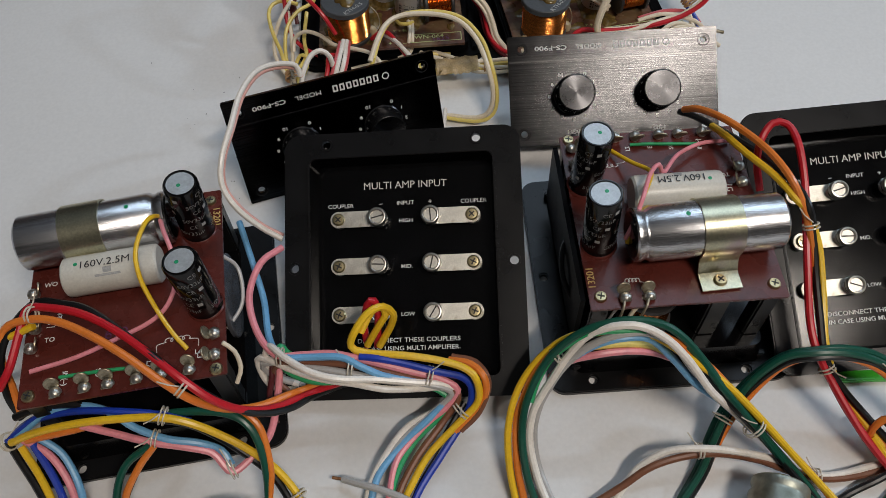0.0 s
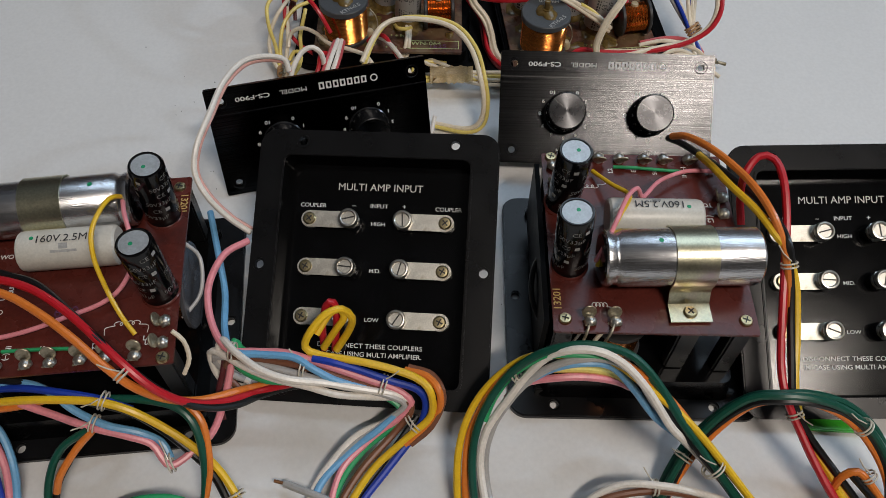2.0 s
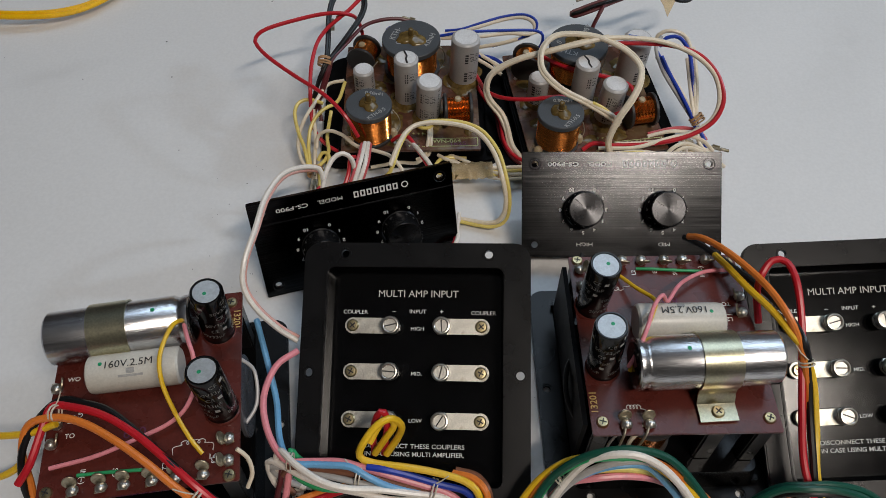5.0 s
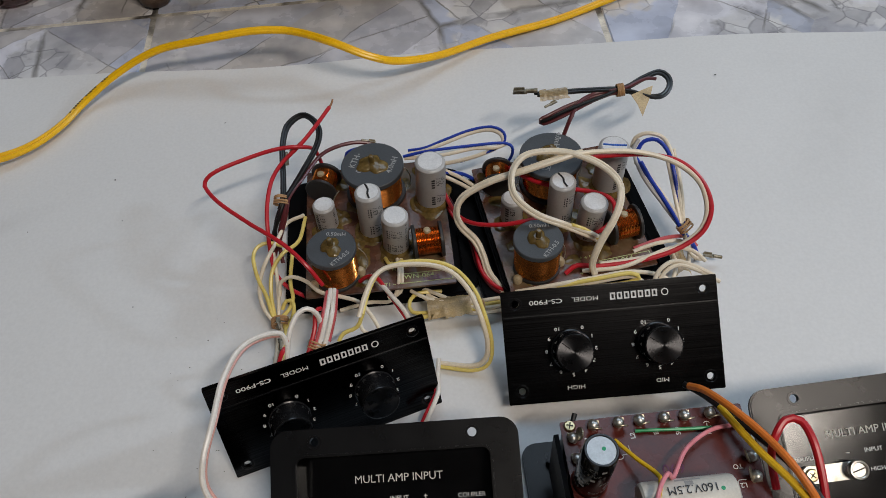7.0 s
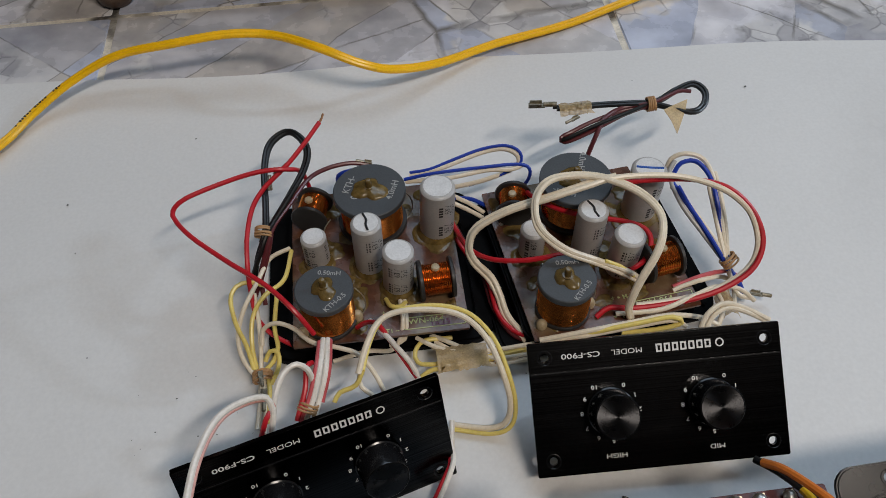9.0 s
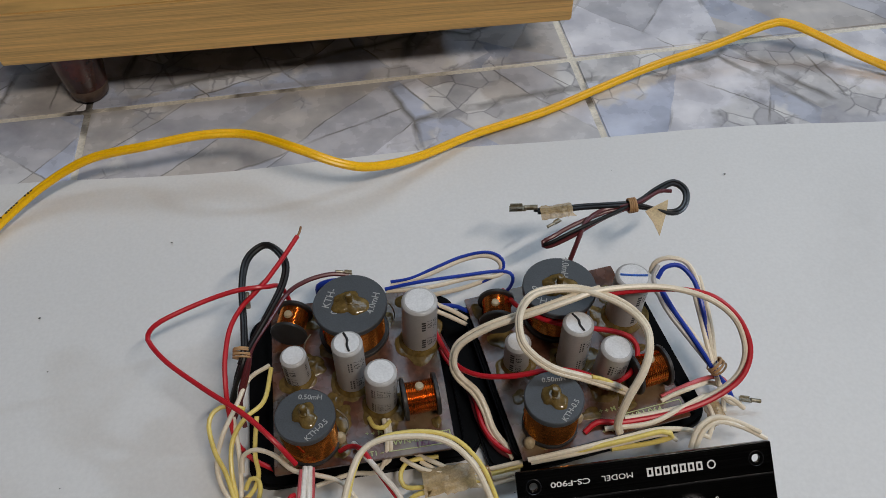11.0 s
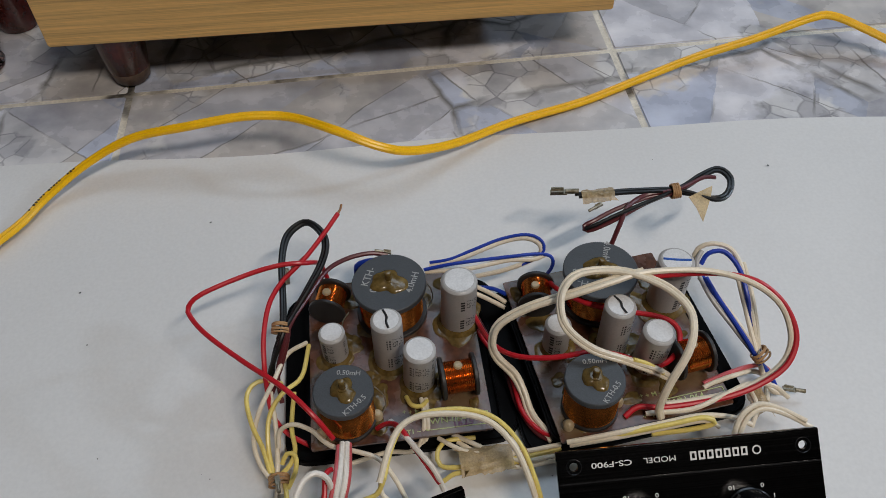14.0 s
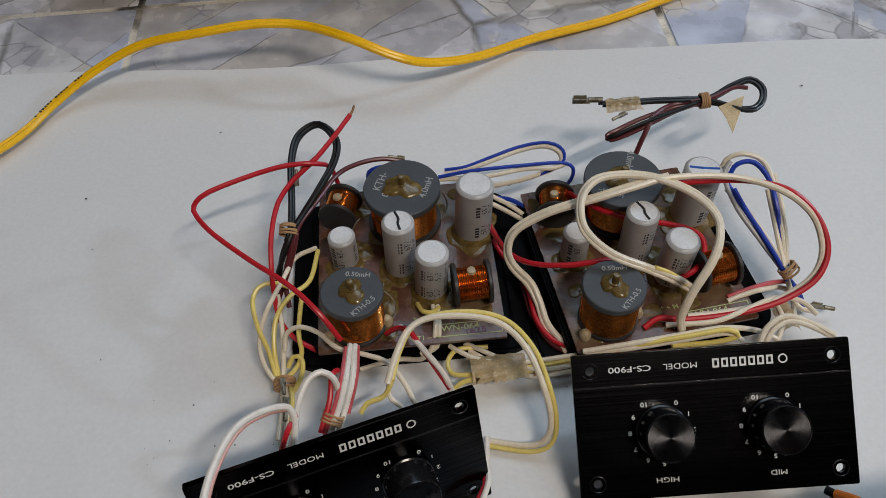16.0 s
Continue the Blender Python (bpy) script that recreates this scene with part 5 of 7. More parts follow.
strand(h, "orange", 0.0015, (0.1127, 0.1678, 0.0040), (0.1269, 0.1855, 0.0040), (0.1400, 0.2018, 0.0060), (0.1483, 0.2150, 0.0120), (0.1565, 0.2257, 0.0190), (0.1669, 0.2351, 0.0310), (0.1775, 0.2404, 0.0430), (0.1890, 0.2405, 0.0490), (0.2024, 0.2399, 0.0490), (0.2168, 0.2374, 0.0430), (0.2298, 0.2321, 0.0330), (0.2408, 0.2229, 0.0210), (0.2457, 0.2130, 0.0110), (0.2432, 0.2016, 0.0040), (0.2288, 0.1885, 0.0040), (0.2108, 0.1720, 0.0040))
tie(h, 0.007, (0.2269, 0.2343, 0.0400))
tie(h, 0.007, (0.1506, 0.2239, 0.0180))
h = harness("wire_harness", "red, black, orange and yellow wires falling over a terminal plate", "wire harness")
strand(h, "red", 0.0019, (0.1781, 0.3254, 0.0660), (0.1765, 0.3360, 0.0750), (0.1766, 0.3416, 0.0850), (0.1827, 0.3489, 0.0900), (0.1898, 0.3480, 0.0900), (0.1931, 0.3378, 0.0880), (0.1945, 0.3211, 0.0800), (0.1940, 0.3001, 0.0680), (0.1932, 0.2794, 0.0560), (0.1933, 0.2618, 0.0450), (0.1956, 0.2491, 0.0380), (0.2019, 0.2371, 0.0300), (0.2147, 0.2148, 0.0180), (0.2261, 0.2004, 0.0100), (0.2367, 0.1869, 0.0040), (0.2449, 0.1702, 0.0040))
strand(h, "black", 0.0018, (0.1500, 0.3867, 0.0600), (0.1565, 0.3787, 0.0640), (0.1660, 0.3627, 0.0700), (0.1773, 0.3433, 0.0760), (0.1856, 0.3268, 0.0800), (0.1907, 0.3148, 0.0800), (0.1934, 0.3053, 0.0780), (0.1963, 0.2988, 0.0700), (0.1979, 0.2802, 0.0550), (0.1984, 0.2621, 0.0450), (0.1997, 0.2470, 0.0360), (0.2066, 0.2351, 0.0280), (0.2184, 0.2219, 0.0200), (0.2323, 0.2059, 0.0120), (0.2457, 0.1888, 0.0040), (0.2537, 0.1720, 0.0040))
strand(h, "orange", 0.0019, (0.1505, 0.3824, 0.0660), (0.1553, 0.3751, 0.0740), (0.1627, 0.3610, 0.0820), (0.1710, 0.3465, 0.0860), (0.1786, 0.3315, 0.0880), (0.1849, 0.3181, 0.0860), (0.1897, 0.3095, 0.0800), (0.1937, 0.3009, 0.0720), (0.1970, 0.2876, 0.0600), (0.1997, 0.2638, 0.0420), (0.2034, 0.2414, 0.0280), (0.2167, 0.2242, 0.0180), (0.2300, 0.2050, 0.0100), (0.2400, 0.1885, 0.0040), (0.2464, 0.1708, 0.0040))
strand(h, "yellow", 0.0019, (0.1624, 0.3682, 0.0680), (0.1649, 0.3538, 0.0760), (0.1708, 0.3383, 0.0800), (0.1796, 0.3229, 0.0820), (0.1870, 0.3108, 0.0800), (0.1933, 0.3042, 0.0750), (0.1991, 0.2922, 0.0640), (0.2008, 0.2730, 0.0500), (0.2007, 0.2526, 0.0380), (0.2066, 0.2360, 0.0260), (0.2192, 0.2189, 0.0160), (0.2329, 0.2014, 0.0080))
strand(h, "red", 0.0018, (0.2019, 0.2413, 0.0280), (0.2102, 0.2246, 0.0200), (0.2213, 0.2084, 0.0120), (0.2310, 0.1961, 0.0060), (0.2364, 0.1854, 0.0040), (0.2432, 0.1679, 0.0040))
tie(h, 0.006, (0.1945, 0.2987, 0.0720))
tie(h, 0.006, (0.2007, 0.2419, 0.0320))
h = harness("wire_harness", "tangle of orange, yellow, black and red wire ends", "wire harness")
strand(h, "orange", 0.0019, (0.2197, 0.2144, 0.0120), (0.2219, 0.2180, 0.0200), (0.2277, 0.2192, 0.0240), (0.2345, 0.2144, 0.0200), (0.2464, 0.2014, 0.0100), (0.2562, 0.1908, 0.0040), (0.2646, 0.1745, 0.0040))
strand(h, "yellow", 0.0018, (0.2212, 0.2137, 0.0140), (0.2261, 0.2041, 0.0120), (0.2343, 0.1956, 0.0080), (0.2436, 0.1858, 0.0040), (0.2533, 0.1706, 0.0040))
strand(h, "black", 0.0018, (0.2255, 0.2183, 0.0220), (0.2368, 0.2077, 0.0160), (0.2520, 0.1942, 0.0060), (0.2594, 0.1866, 0.0040), (0.2701, 0.1723, 0.0040))
strand(h, "red", 0.0018, (0.2399, 0.2110, 0.0140), (0.2490, 0.2060, 0.0100), (0.2648, 0.1993, 0.0060))
strand(h, "black", 0.0018, (0.1840, 0.1787, 0.0040), (0.2059, 0.1896, 0.0040), (0.2199, 0.1948, 0.0080), (0.2348, 0.2008, 0.0100), (0.2534, 0.1996, 0.0060))
strand(h, "dark_green", 0.0018, (0.2092, 0.1764, 0.0040), (0.2291, 0.1908, 0.0040), (0.2435, 0.2013, 0.0100), (0.2599, 0.2058, 0.0080))
tie(h, 0.006, (0.2331, 0.2178, 0.0220))
h = harness("wire_pair", "white and brown wire pair tied together, arched over the sheet", "wire pair")
strand(h, "brown", 0.0018, (0.0498, 0.1718, 0.0040), (0.0699, 0.1826, 0.0040), (0.0857, 0.1892, 0.0060), (0.0985, 0.1952, 0.0100), (0.1124, 0.2021, 0.0160), (0.1297, 0.2062, 0.0180), (0.1476, 0.2073, 0.0160), (0.1657, 0.2049, 0.0120), (0.1806, 0.2002, 0.0080), (0.1984, 0.1971, 0.0050), (0.2196, 0.1997, 0.0040), (0.2385, 0.2061, 0.0040))
strand(h, "white", 0.0018, (0.0774, 0.1676, 0.0040), (0.0911, 0.1851, 0.0040), (0.0988, 0.1945, 0.0080), (0.1076, 0.2032, 0.0140), (0.1209, 0.2082, 0.0200), (0.1363, 0.2082, 0.0220), (0.1529, 0.2077, 0.0180), (0.1715, 0.2052, 0.0120), (0.1866, 0.1994, 0.0070), (0.2016, 0.1988, 0.0050), (0.2198, 0.2024, 0.0050), (0.2357, 0.2066, 0.0040))
tie(h, 0.006, (0.1355, 0.2082, 0.0190))
tie(h, 0.006, (0.1925, 0.1982, 0.0060))
h = harness("wire_harness", "twisted multicoloured wire harness lying across a black terminal plate", "wire harness")
strand(h, "pink", 0.0018, (-0.0672, 0.3147, 0.0460), (-0.0770, 0.3040, 0.0480), (-0.0816, 0.2867, 0.0450), (-0.0769, 0.2687, 0.0420), (-0.0662, 0.2548, 0.0420), (-0.0525, 0.2542, 0.0420), (-0.0372, 0.2537, 0.0430), (-0.0188, 0.2491, 0.0420), (-0.0009, 0.2460, 0.0370), (0.0142, 0.2434, 0.0320), (0.0219, 0.2392, 0.0280), (0.0167, 0.2339, 0.0220), (0.0045, 0.2252, 0.0160), (-0.0081, 0.2119, 0.0120), (-0.0126, 0.1947, 0.0080), (-0.0140, 0.1782, 0.0040), (-0.0151, 0.1573, 0.0040))
strand(h, "light_blue", 0.0018, (-0.0970, 0.3434, 0.0300), (-0.0867, 0.3164, 0.0300), (-0.0788, 0.2942, 0.0280), (-0.0724, 0.2689, 0.0330), (-0.0629, 0.2536, 0.0420), (-0.0486, 0.2513, 0.0450), (-0.0334, 0.2502, 0.0460), (-0.0242, 0.2461, 0.0440), (-0.0125, 0.2432, 0.0380), (0.0052, 0.2423, 0.0320), (0.0188, 0.2400, 0.0260), (0.0102, 0.2309, 0.0200), (-0.0056, 0.2182, 0.0140), (-0.0184, 0.2028, 0.0100), (-0.0227, 0.1833, 0.0050), (-0.0236, 0.1734, 0.0040), (-0.0252, 0.1527, 0.0040))
strand(h, "brown", 0.0018, (-0.0640, 0.2459, 0.0180), (-0.0696, 0.2500, 0.0260), (-0.0649, 0.2523, 0.0380), (-0.0584, 0.2516, 0.0400), (-0.0397, 0.2494, 0.0420), (-0.0246, 0.2473, 0.0410), (-0.0068, 0.2446, 0.0360), (0.0112, 0.2419, 0.0300), (0.0220, 0.2375, 0.0260), (0.0149, 0.2281, 0.0180), (0.0010, 0.2113, 0.0130), (-0.0082, 0.1949, 0.0080), (-0.0126, 0.1783, 0.0040), (-0.0172, 0.1580, 0.0040))
strand(h, "white", 0.0018, (-0.0579, 0.2486, 0.0200), (-0.0676, 0.2523, 0.0220), (-0.0722, 0.2549, 0.0340), (-0.0697, 0.2595, 0.0420), (-0.0603, 0.2508, 0.0460), (-0.0471, 0.2428, 0.0460), (-0.0338, 0.2399, 0.0440), (-0.0182, 0.2414, 0.0390), (-0.0005, 0.2411, 0.0350), (0.0143, 0.2412, 0.0310), (0.0210, 0.2388, 0.0260), (0.0101, 0.2323, 0.0190), (-0.0033, 0.2263, 0.0150), (-0.0143, 0.2132, 0.0120), (-0.0211, 0.2019, 0.0080), (-0.0246, 0.1892, 0.0050))
strand(h, "white", 0.0018, (-0.0599, 0.2471, 0.0160), (-0.0709, 0.2479, 0.0200), (-0.0760, 0.2531, 0.0280), (-0.0745, 0.2564, 0.0360), (-0.0549, 0.2467, 0.0380), (-0.0423, 0.2427, 0.0380), (-0.0271, 0.2403, 0.0370), (-0.0123, 0.2383, 0.0340), (0.0053, 0.2400, 0.0300), (0.0187, 0.2417, 0.0280))
strand(h, "grey", 0.0018, (-0.0553, 0.2498, 0.0180), (-0.0641, 0.2500, 0.0220), (-0.0722, 0.2523, 0.0280), (-0.0736, 0.2541, 0.0340), (-0.0620, 0.2524, 0.0370), (-0.0489, 0.2486, 0.0400), (-0.0304, 0.2446, 0.0400), (-0.0125, 0.2419, 0.0360), (0.0053, 0.2411, 0.0330), (0.0189, 0.2382, 0.0270), (0.0072, 0.2303, 0.0180), (-0.0086, 0.2172, 0.0130), (-0.0182, 0.2032, 0.0090), (-0.0217, 0.1893, 0.0050))
strand(h, "green", 0.0018, (-0.0578, 0.2572, 0.0300), (-0.0629, 0.2599, 0.0340), (-0.0649, 0.2610, 0.0380), (-0.0625, 0.2508, 0.0360), (-0.0517, 0.2439, 0.0360), (-0.0395, 0.2422, 0.0360), (-0.0249, 0.2445, 0.0350), (-0.0011, 0.2446, 0.0300), (0.0175, 0.2362, 0.0220), (0.0002, 0.2199, 0.0130), (-0.0083, 0.2065, 0.0100), (-0.0136, 0.1894, 0.0060), (-0.0162, 0.1767, 0.0040), (-0.0198, 0.1562, 0.0040))
strand(h, "yellow", 0.0019, (-0.0167, 0.2635, 0.0300), (-0.0099, 0.2686, 0.0420), (-0.0084, 0.2709, 0.0500), (-0.0128, 0.2721, 0.0550), (-0.0198, 0.2683, 0.0560), (-0.0264, 0.2607, 0.0520), (-0.0288, 0.2558, 0.0460), (-0.0221, 0.2532, 0.0440), (-0.0040, 0.2511, 0.0440), (0.0110, 0.2493, 0.0420), (0.0245, 0.2463, 0.0390), (0.0310, 0.2414, 0.0350), (0.0315, 0.2339, 0.0250), (0.0211, 0.2255, 0.0180), (0.0074, 0.2134, 0.0120), (-0.0007, 0.2011, 0.0090), (-0.0069, 0.1886, 0.0050), (-0.0096, 0.1770, 0.0040), (-0.0139, 0.1568, 0.0040))
strand(h, "yellow", 0.0018, (-0.0224, 0.2620, 0.0340), (-0.0160, 0.2671, 0.0440), (-0.0120, 0.2707, 0.0500), (-0.0144, 0.2727, 0.0540), (-0.0187, 0.2702, 0.0530), (-0.0242, 0.2618, 0.0480))
strand(h, "red", 0.0018, (-0.0229, 0.2644, 0.0280), (-0.0235, 0.2709, 0.0400), (-0.0206, 0.2741, 0.0540), (-0.0172, 0.2751, 0.0560), (-0.0159, 0.2717, 0.0480), (-0.0182, 0.2657, 0.0260))
strand(h, "black", 0.0016, (-0.0149, 0.2682, 0.0220), (-0.0149, 0.2743, 0.0320), (-0.0154, 0.2753, 0.0440), (-0.0181, 0.2748, 0.0480))
strand(h, "blue", 0.0018, (-0.0248, 0.2511, 0.0440), (-0.0157, 0.2498, 0.0440), (-0.0039, 0.2484, 0.0410), (0.0111, 0.2456, 0.0370), (0.0246, 0.2439, 0.0320), (0.0288, 0.2387, 0.0270), (0.0254, 0.2297, 0.0180), (0.0134, 0.2130, 0.0120), (0.0025, 0.1979, 0.0080), (-0.0052, 0.1831, 0.0040), (-0.0139, 0.1640, 0.0040))
strand(h, "orange", 0.0018, (0.0181, 0.2527, 0.0340), (0.0289, 0.2491, 0.0360), (0.0352, 0.2421, 0.0340), (0.0350, 0.2352, 0.0260), (0.0284, 0.2289, 0.0200), (0.0197, 0.2228, 0.0160))
strand(h, "brown", 0.0016, (0.0195, 0.2545, 0.0340), (0.0312, 0.2510, 0.0340), (0.0370, 0.2411, 0.0310), (0.0322, 0.2304, 0.0220), (0.0227, 0.2230, 0.0160))
strand(h, "black", 0.0016, (0.0251, 0.2359, 0.0200), (0.0111, 0.2161, 0.0120), (0.0002, 0.2000, 0.0080), (-0.0055, 0.1860, 0.0040))
strand(h, "maroon", 0.0016, (-0.0696, 0.2578, 0.0340), (-0.0695, 0.2496, 0.0300), (-0.0716, 0.2400, 0.0220), (-0.0684, 0.2297, 0.0160))
tie(h, 0.008, (-0.0291, 0.2474, 0.0410))
tie(h, 0.008, (0.0081, 0.2447, 0.0340))
tie(h, 0.008, (0.0232, 0.2314, 0.0210))
tie(h, 0.007, (-0.0641, 0.2547, 0.0400))
h = harness("cut_wire", "grey insulated wire with a bare copper end", "wire")
strand(h, "grey", 0.0018, (-0.0355, 0.2037, 0.0070), (-0.0263, 0.2000, 0.0100), (-0.0154, 0.1961, 0.0120), (-0.0031, 0.1908, 0.0120), (0.0089, 0.1839, 0.0080), (0.0210, 0.1743, 0.0040), (0.0368, 0.1603, 0.0040))
strand(h, "bare", 0.0008, (-0.0408, 0.2047, 0.0070), (-0.0355, 0.2037, 0.0070))
h = harness("cut_wire", "green insulated wire with a bare copper end", "wire")
strand(h, "green", 0.0018, (-0.0399, 0.1883, 0.0070), (-0.0334, 0.1855, 0.0090), (-0.0258, 0.1827, 0.0080), (-0.0140, 0.1777, 0.0040), (0.0055, 0.1675, 0.0040))
strand(h, "bare", 0.0008, (-0.0453, 0.1889, 0.0070), (-0.0399, 0.1883, 0.0070))
h = harness("wire_harness", "red, orange and black wires tied over the red-brown board", "wire harness")
strand(h, "red", 0.0019, (-0.1863, 0.2328, 0.0600), (-0.1807, 0.2404, 0.0660), (-0.1767, 0.2556, 0.0730), (-0.1736, 0.2647, 0.0770), (-0.1633, 0.2639, 0.0790), (-0.1467, 0.2593, 0.0810), (-0.1301, 0.2509, 0.0810), (-0.1133, 0.2394, 0.0800), (-0.0979, 0.2282, 0.0760), (-0.0851, 0.2216, 0.0660), (-0.0738, 0.2216, 0.0540), (-0.0624, 0.2268, 0.0440), (-0.0509, 0.2367, 0.0340), (-0.0348, 0.2456, 0.0280), (-0.0201, 0.2491, 0.0260))
strand(h, "orange", 0.0019, (-0.1835, 0.2280, 0.0420), (-0.1858, 0.2382, 0.0520), (-0.1871, 0.2462, 0.0640), (-0.1831, 0.2566, 0.0740), (-0.1692, 0.2588, 0.0780), (-0.1544, 0.2552, 0.0800), (-0.1378, 0.2472, 0.0800), (-0.1214, 0.2374, 0.0790), (-0.1062, 0.2274, 0.0750), (-0.0935, 0.2218, 0.0660), (-0.0825, 0.2227, 0.0540), (-0.0706, 0.2267, 0.0460), (-0.0566, 0.2370, 0.0360), (-0.0435, 0.2441, 0.0300), (-0.0260, 0.2488, 0.0280))
strand(h, "black", 0.0018, (-0.1833, 0.2267, 0.0400), (-0.1876, 0.2343, 0.0500), (-0.1868, 0.2445, 0.0640), (-0.1822, 0.2559, 0.0720), (-0.1717, 0.2683, 0.0760), (-0.1566, 0.2656, 0.0790), (-0.1433, 0.2612, 0.0800), (-0.1240, 0.2479, 0.0800), (-0.1070, 0.2350, 0.0790), (-0.0932, 0.2262, 0.0710), (-0.0810, 0.2219, 0.0600), (-0.0689, 0.2216, 0.0500), (-0.0573, 0.2275, 0.0400), (-0.0482, 0.2368, 0.0320), (-0.0349, 0.2450, 0.0260), (-0.0202, 0.2485, 0.0240))
strand(h, "yellow", 0.0018, (-0.1698, 0.2570, 0.0750), (-0.1838, 0.2541, 0.0700), (-0.2056, 0.2556, 0.0620), (-0.2343, 0.2602, 0.0500))
strand(h, "yellow", 0.0018, (-0.1869, 0.2442, 0.0600), (-0.1984, 0.2402, 0.0520), (-0.2241, 0.2379, 0.0400))
tie(h, 0.006, (-0.1705, 0.2611, 0.0780))
tie(h, 0.006, (-0.0977, 0.2243, 0.0730))
h = harness("wire_harness", "blue, yellow, pink and green wires tied in loops before the board", "wire harness")
strand(h, "blue", 0.0018, (-0.1919, 0.2189, 0.0320), (-0.1805, 0.2240, 0.0400), (-0.1683, 0.2259, 0.0450), (-0.1503, 0.2256, 0.0500), (-0.1326, 0.2246, 0.0500), (-0.1160, 0.2238, 0.0470), (-0.1021, 0.2215, 0.0430))
strand(h, "blue", 0.0018, (-0.1875, 0.2198, 0.0360), (-0.1743, 0.2252, 0.0440), (-0.1590, 0.2281, 0.0480), (-0.1454, 0.2262, 0.0480))
strand(h, "light_blue", 0.0018, (-0.1857, 0.2189, 0.0360), (-0.1696, 0.2266, 0.0460), (-0.1510, 0.2281, 0.0500), (-0.1373, 0.2245, 0.0490), (-0.1272, 0.2190, 0.0440), (-0.1127, 0.2145, 0.0400), (-0.0991, 0.2137, 0.0360), (-0.0899, 0.2119, 0.0300), (-0.0852, 0.2061, 0.0260))
strand(h, "yellow", 0.0019, (-0.1890, 0.2175, 0.0340), (-0.1744, 0.2188, 0.0420), (-0.1550, 0.2200, 0.0480), (-0.1340, 0.2206, 0.0510), (-0.1141, 0.2207, 0.0510), (-0.1004, 0.2190, 0.0470), (-0.0875, 0.2158, 0.0380), (-0.0767, 0.2116, 0.0300), (-0.0658, 0.2056, 0.0200), (-0.0567, 0.1964, 0.0120), (-0.0500, 0.1860, 0.0060), (-0.0454, 0.1737, 0.0040), (-0.0378, 0.1537, 0.0040))
strand(h, "black", 0.0018, (-0.1814, 0.2233, 0.0500), (-0.1675, 0.2275, 0.0520), (-0.1510, 0.2281, 0.0500), (-0.1218, 0.2227, 0.0460), (-0.1051, 0.2212, 0.0420), (-0.0914, 0.2170, 0.0350), (-0.0771, 0.2096, 0.0260), (-0.0671, 0.2027, 0.0180), (-0.0592, 0.1922, 0.0100), (-0.0504, 0.1778, 0.0040), (-0.0388, 0.1588, 0.0040))
strand(h, "orange", 0.0018, (-0.1808, 0.2176, 0.0360), (-0.1663, 0.2186, 0.0400), (-0.1525, 0.2201, 0.0430), (-0.1428, 0.2227, 0.0440))
strand(h, "pink", 0.0018, (-0.1514, 0.2200, 0.0460), (-0.1355, 0.2166, 0.0430), (-0.1211, 0.2135, 0.0400), (-0.1045, 0.2118, 0.0360), (-0.0935, 0.2102, 0.0320), (-0.0881, 0.2051, 0.0280), (-0.0839, 0.2028, 0.0260), (-0.0770, 0.2087, 0.0260), (-0.0688, 0.2201, 0.0260), (-0.0664, 0.2372, 0.0280), (-0.0651, 0.2528, 0.0340))
strand(h, "black", 0.0018, (-0.1919, 0.2189, 0.0320), (-0.1874, 0.2118, 0.0260), (-0.1791, 0.2000, 0.0180), (-0.1699, 0.1852, 0.0100), (-0.1596, 0.1693, 0.0040), (-0.1455, 0.1503, 0.0040))
strand(h, "yellow", 0.0018, (-0.1849, 0.2161, 0.0320), (-0.1778, 0.2052, 0.0220), (-0.1705, 0.1911, 0.0120), (-0.1639, 0.1757, 0.0060), (-0.1596, 0.1664, 0.0040), (-0.1488, 0.1463, 0.0040))
strand(h, "blue", 0.0018, (-0.1793, 0.2170, 0.0320), (-0.1695, 0.2025, 0.0220), (-0.1618, 0.1855, 0.0120), (-0.1562, 0.1694, 0.0040), (-0.1457, 0.1492, 0.0040))
strand(h, "pink", 0.0018, (-0.1840, 0.2189, 0.0330), (-0.1721, 0.2129, 0.0280), (-0.1628, 0.2006, 0.0200), (-0.1593, 0.1864, 0.0100), (-0.1564, 0.1694, 0.0040), (-0.1501, 0.1487, 0.0040))
strand(h, "light_blue", 0.0018, (-0.1763, 0.2194, 0.0340), (-0.1662, 0.2132, 0.0280), (-0.1587, 0.2008, 0.0200), (-0.1561, 0.1866, 0.0100), (-0.1547, 0.1695, 0.0040), (-0.1501, 0.1487, 0.0040))
strand(h, "dark_green", 0.0019, (-0.1172, 0.2253, 0.0440), (-0.0993, 0.2252, 0.0460), (-0.0844, 0.2234, 0.0460), (-0.0755, 0.2191, 0.0430), (-0.0703, 0.2107, 0.0350), (-0.0685, 0.1986, 0.0220), (-0.0696, 0.1867, 0.0120), (-0.0739, 0.1737, 0.0040), (-0.0767, 0.1536, 0.0040))
strand(h, "orange", 0.0018, (-0.0777, 0.2249, 0.0450), (-0.0702, 0.2183, 0.0400), (-0.0669, 0.2053, 0.0280), (-0.0676, 0.1964, 0.0200), (-0.0703, 0.1850, 0.0100))
strand(h, "dark_green", 0.0018, (-0.1202, 0.2120, 0.0400), (-0.1318, 0.2055, 0.0340), (-0.1373, 0.1964, 0.0260), (-0.1393, 0.1854, 0.0140), (-0.1332, 0.1721, 0.0040), (-0.1211, 0.1527, 0.0040))
strand(h, "orange", 0.0017, (-0.1183, 0.2115, 0.0400), (-0.1257, 0.2043, 0.0340), (-0.1326, 0.1951, 0.0260), (-0.1355, 0.1900, 0.0180))
